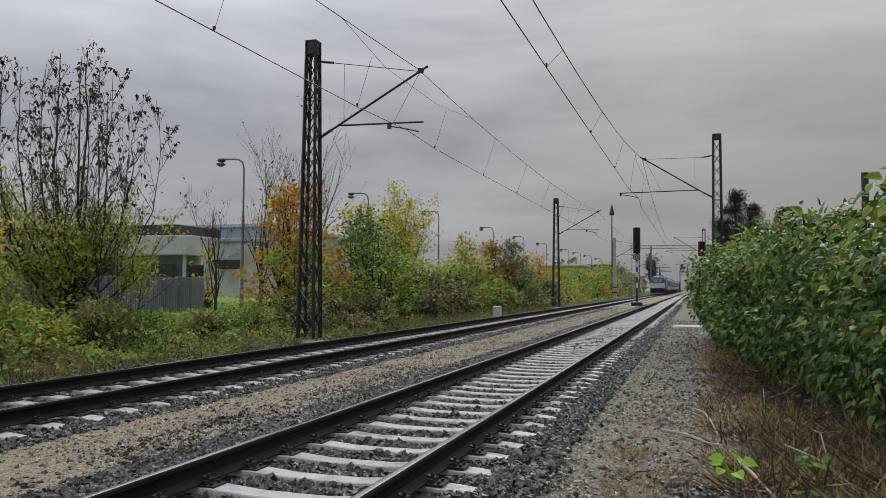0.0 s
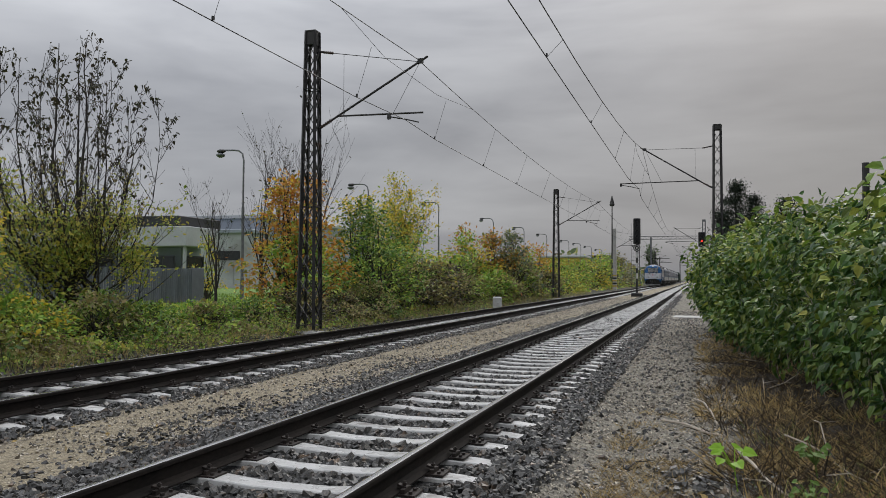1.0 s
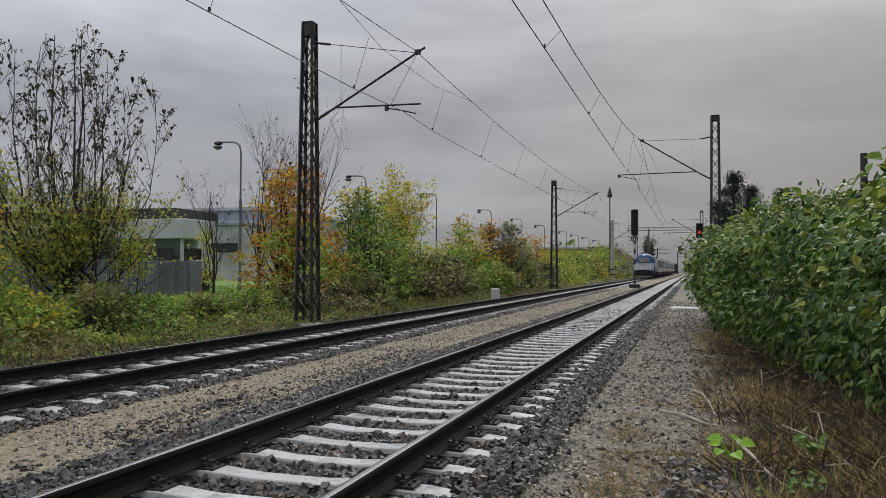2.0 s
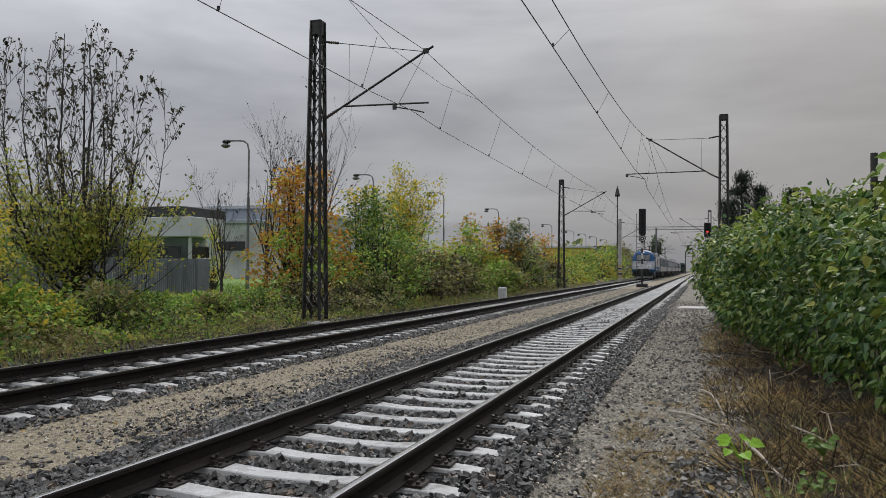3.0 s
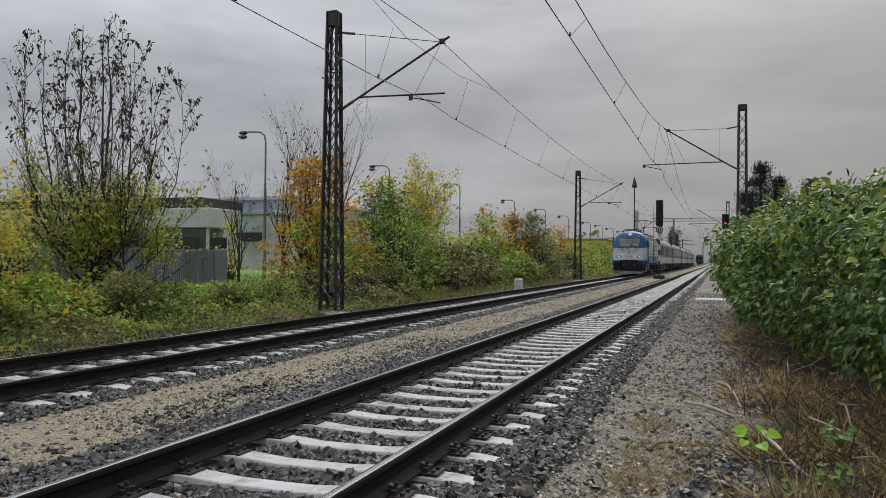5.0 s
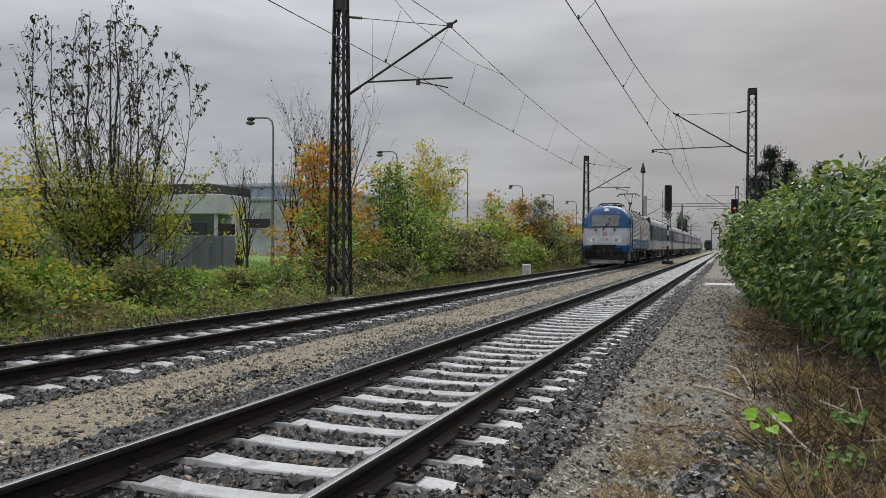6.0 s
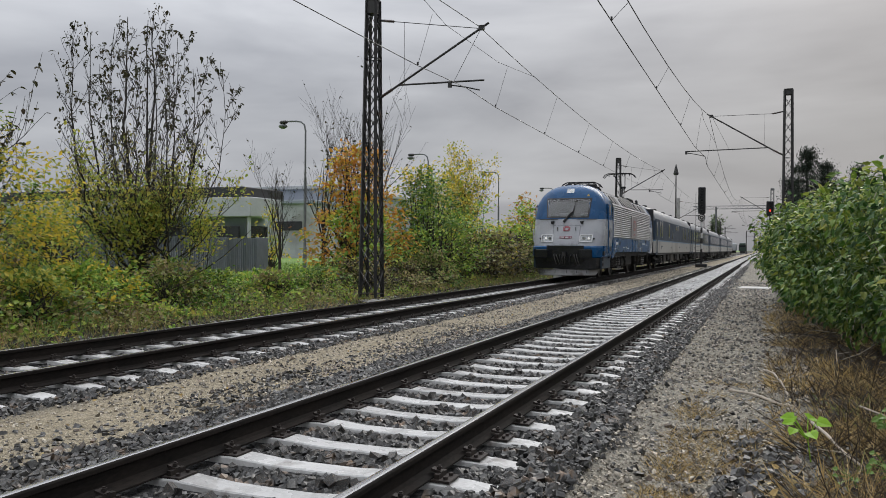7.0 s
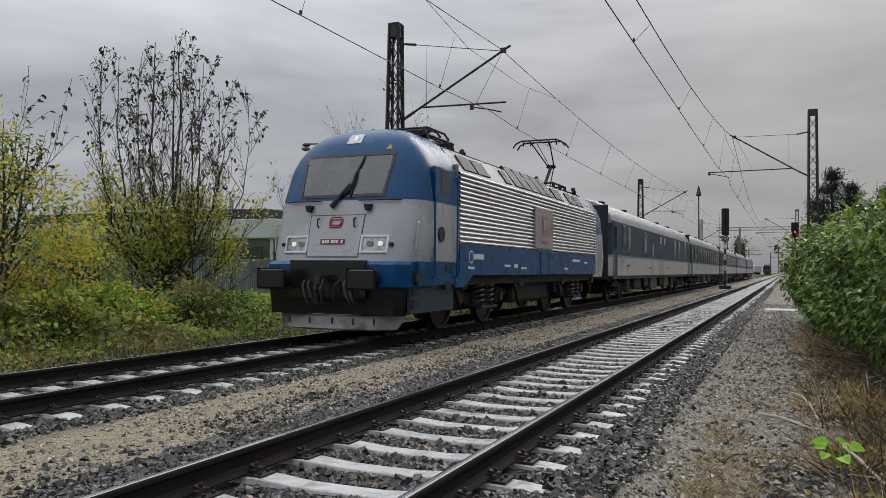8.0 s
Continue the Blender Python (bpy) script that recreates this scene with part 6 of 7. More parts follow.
# sparse many-stemmed tree by the far track
def spray(b, tips, p, d, length, r, depth):
    """A thin twig that bends upwards, with side twigs; its outer points are gathered in tips."""
    n = 5
    pts = [p]
    for i in range(n):
        d = (d + Vector((random.gauss(0, 0.07), random.gauss(0, 0.07), 0.13 + random.gauss(0, 0.05)))).normalized()
        pts.append(pts[-1] + d * (length / n))
    b.tube(pts, [max(0.0045, r * (1 - 0.16 * i)) for i in range(n + 1)], 4 if r > 0.009 else 3)
    tips.append((pts[-1], d, True))
    tips.append((pts[-2], d, False))
    tips.append((pts[-3], d, False))
    if depth:
        for k in range(random.randint(3, 5)):
            i = random.randint(1, n - 1)
            a = random.uniform(0, 6.28)
            spray(b, tips, pts[i], (d + Vector((math.cos(a), math.sin(a), 0.1)) * 0.75).normalized(), length * random.uniform(0.35, 0.6), r * 0.6, depth - 1)


def stemmed_tree(x, y, label):
    t = thing("tree", label, "tree")
    b, tips, low = Build(), [], []
    feet = [Vector((x, y, -0.35)), Vector((x + 0.55, y + 0.2, -0.35)), Vector((x - 0.55, y + 0.25, -0.35))]
    for f, r in zip(feet, (0.16, 0.11, 0.075)):
        b.tube([f, f + Vector((0.02, 0, 0.6)), f + Vector((0, 0, 1.35))], [r, r * 0.8, r * 0.62], 8)
    for i in range(19):
        a = 2.4 * i + random.uniform(-0.25, 0.25)
        u = ((i + 0.5) / 19) ** 0.55
        out = Vector((math.cos(a), math.sin(a), 0)) * u * 2.05
        top = 6.75 - 1.9 * u * u * random.uniform(0.6, 1.3) + random.uniform(-0.35, 0.1)
        f = feet[(0, 1, 0, 2)[i % 4]] + Vector((0, 0, random.uniform(0.9, 1.6)))
        g = Vector((x, y, 0))
        ctl = [f, g + out * 0.80 + Vector((0, 0, f.z + 0.8)), g + out * 1.05 + Vector((0, 0, f.z + (top - f.z) * 0.55)), g + out * 0.92 + Vector((0, 0, top))]
        pts = []
        for k in range(13):
            q = k / 12
            pts.append(ctl[0] * (1 - q) ** 3 + ctl[1] * 3 * q * (1 - q) ** 2 + ctl[2] * 3 * q * q * (1 - q) + ctl[3] * q ** 3 + Vector((random.gauss(0, 0.025), random.gauss(0, 0.025), 0)))
        r0 = 0.060 if i < 3 else random.uniform(0.020, 0.036)
        b.tube(pts, [max(0.006, r0 * (1 - 0.86 * k / 12)) for k in range(13)], 5)
        tips.append((pts[-1], Vector((0, 0, 1)), True))
        for k in range(2, 12):
            for j in range(1 + k % 2):
                e = random.uniform(0, 6.28)
                away = (Vector((math.cos(e), math.sin(e), 0)) + out.normalized() * 0.5).normalized()
                d = (away * 0.62 + Vector((0, 0, 0.8))).normalized()
                spray(b, tips, pts[k], d, random.uniform(0.55, 1.2) * (1.4 - 0.07 * k), 0.009, 1)
    for i in range(26):
        a = random.uniform(0, 6.28)
        f = feet[i % 3] + Vector((0, 0, random.uniform(0.6, 1.9)))
        spray(b, low, f, Vector((math.cos(a), math.sin(a), random.uniform(0.0, 0.45))).normalized(), random.uniform(1.5, 2.7), 0.018, 2)
    b.ob("trunk", BARK, t)
    ends = [(q, d) for q, d, e in tips if q.z > 2.6 and random.random() < (0.20 + 0.80 * min(1, max(0, (q.z - 2.6) / 2.6))) * (0.46 if e else 0.10)]
    tp, td = np.array([tuple(q) for q, _ in ends]), np.array([tuple(d) for _, d in ends])
    k = np.repeat(np.arange(len(tp)), 4)
    leaves("foliage", tp[k] + RNG.normal(0, 0.035, (len(k), 3)), td[k] * 0.3 + RNG.normal(0, 0.7, (len(k), 3)), 0.098, LEAF_DULL, t, 0.9, None, 0.7, 0.8)
    lp, ld = np.array([tuple(q) for q, _, _ in low]), np.array([tuple(d) for _, d, _ in low])
    k = np.repeat(np.arange(len(lp)), 5)
    leaves("foliage", lp[k] + RNG.normal(0, 0.10, (len(k), 3)), ld[k], 0.085, LEAF_OLIVE_GREEN, t, 0.6)
    mid = np.array([tuple(q) for q, _, _ in tips if q.z < 3.6])
    k = RNG.choice(len(mid), 1400)
    leaves("foliage", mid[k] + RNG.normal(0, 0.08, (len(k), 3)), RNG.normal(size=(len(k), 3)), 0.08, LEAF_OLIVE, t, 0.6)
    return t


stemmed_tree(-13.4, 14.5, "many-stemmed bare tree with drooping dark leaves at its tips")


def big_shrub_tree(x, y, h, w, label, n, mats, size=0.10):
    t = thing("tree", label, "tree")
    b, tips = Build(), []
    for i in range(5):
        a = 6.28 * i / 5 + random.uniform(-0.4, 0.4)
        grow(b, tips, Vector((x, y, -0.3)), Vector((math.cos(a) * 0.25, math.sin(a) * 0.25, 1)).normalized(), h * random.uniform(0.8, 1.0), 0.05, 2, 0.15, 0.09, 6, 8)
    b.ob("trunk", BARK, t)
    p, d, c, ids = cluster_points(x, y, w, h * 0.86, n, -0.1)
    pick = RNG.integers(0, len(mats), len(c))
    pick = np.where(np.array([noise.noise(tuple(q * 0.9)) for q in c]) > 0.12, 0, pick)[ids]
    for i, m in enumerate(mats):
        leaves("foliage", p[pick == i], d[pick == i], size, m, t, 0.6)
    tp, td = np.array([tuple(q) for q, _ in tips]), np.array([tuple(e) for _, e in tips])
    k = RNG.choice(len(tp), 500)
    leaves("foliage", tp[k], td[k], size * 1.1, LEAF_DULL, t, 1.0)
    return t


big_shrub_tree(-12.9, 9.5, 4.5, 3.5, "leafy young tree in yellow and green autumn colours", 9500, [LEAF_YELLOW, LEAF_DEEP, LEAF_YELLOW, LEAF_OLIVE_GREEN], 0.085)
big_shrub_tree(-16.9, 12.0, 4.3, 4.2, "leafy green and yellow young tree on the bank", 6500, [LEAF_DEEP, LEAF_YELLOW, LEAF_GREEN], 0.085)

# undergrowth along the bank
BANK = "undergrowth on the bank"
for x, y, w, h, n, m, m2, lab in (
    (-12.0, 11.4, 2.4, 1.0, 2000, LEAF_GREEN, LEAF_YELLOW, "low green shrub with yellowing leaves"),
    (-14.2, 11.6, 2.4, 1.2, 1800, LEAF_YELLOW, LEAF_OLIVE, "yellow-green shrub at the tree's foot"),
    (-16.4, 14.6, 3.4, 2.6, 1500, LEAF_GREEN, LEAF_OLIVE, "dense green shrub behind the bare tree"),
    (-18.6, 16.6, 3.8, 2.4, 1500, LEAF_GREEN, LEAF_YELLOW, "dense green shrub behind the bare tree"),
    (-21.0, 17.6, 4.0, 2.8, 1700, LEAF_OLIVE, LEAF_GREEN, "tall olive-green shrub on the bank"),
    (-11.6, 8.4, 2.0, 0.9, 2000, LEAF_OLIVE, LEAF_GREEN, "low olive bramble in the grass"),
    (-11.2, 6.2, 2.2, 1.1, 2400, LEAF_OLIVE, LEAF_YELLOW, "low bramble with brown-green leaves"),
    (-15.0, 10.2, 3.0, 2.6, 3000, LEAF_YELLOW, LEAF_GREEN, "yellow-green shrub at the tree's foot")):
    shrub("shrub", lab, x, y, w, h, int(n * 1.5), 0.085, m, m2, 0.35, group=BANK)



for x, y, w, h, m, m2, lab in (
    (-11.3, 9.6, 1.7, 0.9, LEAF_OLIVE_GREEN, LEAF_DEEP, "low bramble clump at the track's edge"), (-11.6, 13.2, 1.9, 1.0, LEAF_OLIVE, LEAF_DEEP, "low bramble clump at the track's edge"),
    (-12.3, 15.6, 1.8, 0.7, LEAF_GREEN, LEAF_DEEP, "leafy green weed clump on the bank"), (-11.5, 17.0, 1.8, 0.7, LEAF_OLIVE, LEAF_GREEN, "low brown-green bramble clump"),
    (-13.0, 18.0, 2.2, 0.6, LEAF_GREEN, LEAF_DEEP, "leafy green weed clump on the bank"), (-11.9, 19.6, 1.9, 0.75, LEAF_GREEN, LEAF_DEEP, "leafy green weed clump on the bank"),
    (-13.2, 20.8, 2.0, 0.55, LEAF_DEEP, LEAF_GREEN, "dark green weed clump on the bank"),
    (-11.4, 21.8, 1.8, 0.9, LEAF_OLIVE, LEAF_DULL, "low brown-green bramble clump"),
    (-11.0, 24.0, 1.8, 0.8, LEAF_DULL, LEAF_OLIVE, "dark brown bramble clump by the mast"), (-11.2, 26.6, 2.2, 1.1, LEAF_OLIVE, LEAF_DEEP, "brown-green bramble clump by the mast")):
    shrub("shrub", lab, x, y, w, h, int(900 * w), 0.095, m, m2, 0.45, group=BANK)


def undergrowth(name, label, n, x0, x1, y0, y1, top, size, mats, nscale=0.45, inner_x=None):
    """A tangle of leafy weeds and brambles of uneven height over a strip of bank."""
    t = thing(name, label, "undergrowth", kind="stuff")
    x, y = RNG.uniform(x0, x1, n), y0 + (y1 - y0) * RNG.random(n) ** 1.25
    hv = np.array([0.5 + noise.noise((a * nscale, b * nscale, 1.7)) + 0.4 * noise.noise((a * nscale * 3, b * nscale * 3, 5.1)) for a, b in zip(x, y)])
    edge = np.clip((x1 - x) / 1.4, 0.12, 1)
    h = np.clip(hv, 0.06, 1.3) * top * edge * np.where(y1 < 36, np.clip(1.5 - (y - 8) / 10, 0.34, 1.2), 1.0)
    z = ground_z(x, y) + h * RNG.random(n) ** 0.55
    p = np.stack([x, y, z], 1)
    pick = np.clip(((np.array([noise.noise((a * 0.7, b * 0.7, 9.3)) for a, b in zip(x, y)]) + 0.45 + RNG.normal(0, 0.16, n)) * len(mats)).astype(int), 0, len(mats) - 1)
    sz = size
    for i, m in enumerate(mats):
        k = pick == i
        leaves("foliage", p[k], np.stack([RNG.normal(size=k.sum()) + 0.4, RNG.normal(size=k.sum()) - 0.3, RNG.random(k.sum())], 1), sz, m, t, 0.3)
    b = Build()
    for k in RNG.choice(n, 260, replace=False):
        q = Vector(p[k])
        b.tube([(q.x + random.uniform(-0.3, 0.3), q.y + random.uniform(-0.3, 0.3), -0.2), q, q + Vector((random.uniform(-0.2, 0.2), random.uniform(-0.2, 0.2), random.uniform(0.1, 0.5)))], [0.010, 0.006, 0.003], 4)
    tagged(b.ob("stem_tangle", BARK, t), kind="stuff")


undergrowth("undergrowth", "tangled green and yellow weeds on the bank", 30000, -21.5, -10.6, 6, 33, 1.1, 0.115, [LEAF_GREEN, LEAF_OLIVE, LEAF_GREEN, LEAF_GREEN])
undergrowth("undergrowth", "leafy nettles and brambles beside the track", 30000, -15.0, -10.2, 7, 33, 0.95, 0.095, [LEAF_OLIVE, LEAF_GREEN, LEAF_OLIVE_GREEN, LEAF_GREEN, LEAF_DULL], 0.7)
undergrowth("undergrowth", "low weeds and brambles at the track's edge", 16000, -12.2, -9.75, 4.5, 44, 0.6, 0.075, [LEAF_OLIVE, GRASS, LEAF_DULL, LEAF_GREEN, LEAF_OLIVE])
undergrowth("undergrowth", "tangled hedge undergrowth beside the line", 13000, -19.0, -10.6, 30, 75, 2.3, 0.15, [LEAF_DULL, LEAF_OLIVE, LEAF_GREEN, LEAF_YELLOW], 0.22)
undergrowth("undergrowth", "far hedge undergrowth beside the line", 8000, -26.0, -10.8, 70, 185, 3.2, 0.34, [LEAF_OLIVE, LEAF_GREEN, LEAF_YELLOW, LEAF_GREEN], 0.10)

# shrubs and small trees round the mast and beyond
shrub("shrub", "orange maple shrub behind the lattice mast", -13.6, 25.2, 3.2, 4.9, 4600, 0.145, LEAF_ORANGE, LEAF_YELLOW, 0.25)
shrub("shrub", "orange maple shrub turning green at its foot", -12.4, 23.8, 2.4, 3.0, 2600, 0.13, LEAF_ORANGE, LEAF_GREEN, 0.65)
shrub("shrub", "green shrub with first yellow leaves", -13.6, 31.0, 4.2, 4.7, 4800, 0.14, LEAF_YELLOW, LEAF_DEEP, 0.75)
shrub("shrub", "green and yellow shrub beside the mast", -12.0, 29.0, 3.2, 3.7, 3600, 0.135, LEAF_DEEP, LEAF_GREEN, 0.45)
shrub("shrub", "slender yellow shrub behind the fence", -27.2, 40.0, 1.5, 3.3, 700, 0.15, LEAF_YELLOW, LEAF_GREEN, 0.2)
shrub("shrub", "bright green shrub in the hedge", -13.6, 36.5, 4.5, 3.4, 3000, 0.15, LEAF_GREEN, LEAF_YELLOW, 0.3)
for x, y, w, h, m, m2, lab in (
    (-11.6, 31.5, 2.8, 1.5, LEAF_OLIVE, LEAF_DULL, "dark brown bramble thicket by the track"), (-11.8, 34.5, 3.2, 1.9, LEAF_OLIVE, LEAF_DULL, "dark brown bramble thicket by the track"),
    (-11.6, 38.0, 3.0, 1.8, LEAF_OLIVE, LEAF_DULL, "dark brown bramble thicket by the track"), (-12.2, 41.5, 3.4, 2.2, LEAF_GREEN, LEAF_OLIVE, "green shrub in the hedge"),
    (-11.2, 45.0, 3.0, 1.6, LEAF_GREEN, LEAF_OLIVE, "low green shrub near the track"), (-13.2, 47.0, 4.2, 3.6, LEAF_GREEN, LEAF_YELLOW, "green shrub in the hedge"),
    (-14.0, 49.5, 3.8, 4.4, LEAF_ORANGE, LEAF_GREEN, "maple shrub with orange and green leaves"), (-12.6, 50.5, 3.2, 4.0, LEAF_ORANGE, LEAF_OLIVE, "maple shrub with orange and green leaves"),
    (-11.6, 51.5, 3.2, 4.3, LEAF_GREYGREEN, LEAF_OLIVE, "willow shrub with grey-green leaves"), (-11.6, 56, 3.4, 2.0, LEAF_GREEN, LEAF_OLIVE, "green shrub in the hedge"),
    (-11.8, 62, 4.0, 1.8, LEAF_OLIVE, LEAF_DULL, "brown-green bramble thicket in the hedge"), (-13.5, 66, 4.5, 2.4, LEAF_OLIVE, LEAF_GREEN, "brown-green bramble thicket in the hedge"),
    (-15.5, 78, 5.0, 4.6, LEAF_ORANGE, LEAF_GREEN, "orange shrub in the far hedge"), (-17.5, 82, 5.0, 4.0, LEAF_GREEN, LEAF_YELLOW, "green shrub in the far hedge"),
    (-13.0, 80, 5.0, 3.2, LEAF_GREEN, LEAF_YELLOW, "green shrub in the far hedge"), (-13.4, 92, 6.0, 3.6, LEAF_GREEN, LEAF_OLIVE, "green shrub in the far hedge"),
    (-13.0, 108, 7.0, 4.2, LEAF_GREEN, LEAF_YELLOW, "green shrub in the far hedge"), (-13.5, 122, 7.0, 4.4, LEAF_OLIVE, LEAF_GREEN, "olive shrub in the far hedge"),
    (-13.0, 140, 8.0, 5.0, LEAF_OLIVE, LEAF_GREYGREEN, "olive shrub in the far hedge"), (-15.0, 160, 9.0, 6.0, LEAF_GREYGREEN, LEAF_OLIVE, "grey-green trees in the far hedge"),
    (-20, 95, 7.0, 2.6, LEAF_GREEN, LEAF_OLIVE, "green shrub in the far hedge"), (-24, 80, 8.0, 2.2, LEAF_GREEN, LEAF_YELLOW, "green shrub in the far hedge"),
    (-19, 60, 6.0, 2.4, LEAF_GREEN, LEAF_YELLOW, "green shrub in the hedge"), (-17, 42, 5.0, 2.6, LEAF_GREEN, LEAF_YELLOW, "green shrub in the hedge"),
    (-16.5, 52, 5.0, 2.8, LEAF_GREEN, LEAF_YELLOW, "green shrub in the hedge"), (-21, 70, 6.0, 2.0, LEAF_GREEN, LEAF_OLIVE, "green shrub in the hedge")):
    shrub("shrub", lab, x, y, w, h, 2400 if y < 70 else 1500, 0.10 + y * 0.0017, m, m2, 0.4, group="hedge along the line")


def feathery_tree(x, y, h, w, label, n, mats, size, bare=False):
    t = thing("tree", label, "tree")
    b, tips = Build(), []
    b.tube([(x, y, -0.3), (x, y, h * 0.35)], [0.012 * h, 0.009 * h], 7)
    for i in range(10 if not bare else 5):
        a = random.uniform(0, 6.28)
        lean = random.uniform(0.1, w / h)
        grow(b, tips, Vector((x, y, h * random.uniform(0.08, 0.35))), Vector((math.cos(a) * lean, math.sin(a) * lean, 1)).normalized(), h * random.uniform(0.5, 0.68), 0.006 * h, 2, 0.3, 0.09, 6, 7)
    b.ob("trunk", BARK, t)
    tp, td = np.array([tuple(q) for q, _ in tips]), np.array([tuple(e) for _, e in tips])
    for m, k in mats:
        i = RNG.choice(len(tp), int(n * k))
        leaves("foliage", tp[i] + RNG.normal(0, 0.18 if not bare else 0.05, (len(i), 3)), td[i], size, m, t, 0.5)
    return t


feathery_tree(-18.6, 48.5, 7.4, 3.4, "slender poplar with yellow-green autumn leaves", 3400, [(LEAF_YELLOW, 0.95), (LEAF_GREEN, 0.05)], 0.16)
feathery_tree(-17.2, 47.0, 6.2, 3.0, "slender poplar with yellow-green autumn leaves", 2000, [(LEAF_YELLOW, 0.9), (LEAF_GREEN, 0.1)], 0.16)
for x, y, h in ((-18.0, 30.5, 7.6), (-16.6, 30.0, 7.0), (-15.6, 29.0, 6.6), (-19.6, 29.5, 5.6), (-14.6, 28.5, 7.2)):
    feathery_tree(x, y, h, 1.6, "young tree with bare autumn twigs", 60, [(LEAF_DULL, 1.0)], 0.12, True)
feathery_tree(-13.6, 260, 11, 6, "far rounded tree beside the line", 700, [(LEAF_GREYGREEN, 1.0)], 0.8)

# far woods close the view
def far_woods():
    t = thing("far_woods", "far hazy belt of mixed autumn trees", "woods", kind="stuff")
    n = 9000
    x = np.concatenate([RNG.uniform(-420, -16, n // 2), RNG.uniform(6, 260, n - n // 2)])
    y = np.where(x < 0, 330 + 60 * np.sin(x * 0.05), 260 + 40 * np.sin(x * 0.07)) + RNG.normal(0, 8, n)
    top = 6 + 3 * np.sin(x * 0.11) + 2 * np.sin(x * 0.29 + 1)
    z = RNG.random(n) ** 0.8 * top
    p = np.stack([x, y, z], 1)
    leaves("crowns", p[::2], RNG.normal(size=(n // 2 + n % 2, 3)), 2.2, LEAF_GREYGREEN, t, 0.2)
    leaves("crowns", p[1::2], RNG.normal(size=(n // 2, 3)), 2.2, LEAF_OLIVE, t, 0.2)


far_woods()


def pine(x, y, h, label):
    t = thing("pine_tree", label, "tree")
    b = Build()
    b.tube([(x, y, -0.2), (x + 0.1, y, h * 0.5), (x, y, h)], [0.22, 0.14, 0.03], 7)
    pos, out = [], []
    for k in range(60):
        z = h * random.uniform(0.30, 0.97)
        r = (1.02 - z / h) * h * 0.23 + random.uniform(0, 0.35)
        a = random.uniform(0, 6.28)
        q = Vector((x + math.cos(a) * r, y + math.sin(a) * r, z + r * 0.22))
        b.tube([(x, y, z), q], [0.04, 0.012], 4)
        for j in range(130):
            u = random.uniform(0.35, 1.08)
            pos.append((x + math.cos(a) * r * u + random.gauss(0, 0.28), y + math.sin(a) * r * u + random.gauss(0, 0.28), z + r * 0.22 * u + random.gauss(0, 0.20)))
            out.append((math.cos(a) * 0.5, math.sin(a) * 0.5, 0.9))
    b.ob("trunk", BARK, t)
    leaves("needles", np.array(pos), np.array(out), 0.17, NEEDLE, t, -0.2, None, 1.2, 0.4)


pine(3.0, 66, 8.9, "dark pine behind the leafy bush")
pine(4.6, 68, 8.0, "dark pine with a rounded top")
pine(2.2, 70, 7.0, "dark pine behind the leafy bush")
pine(6.6, 66, 7.4, "dark pine behind the leafy bush")


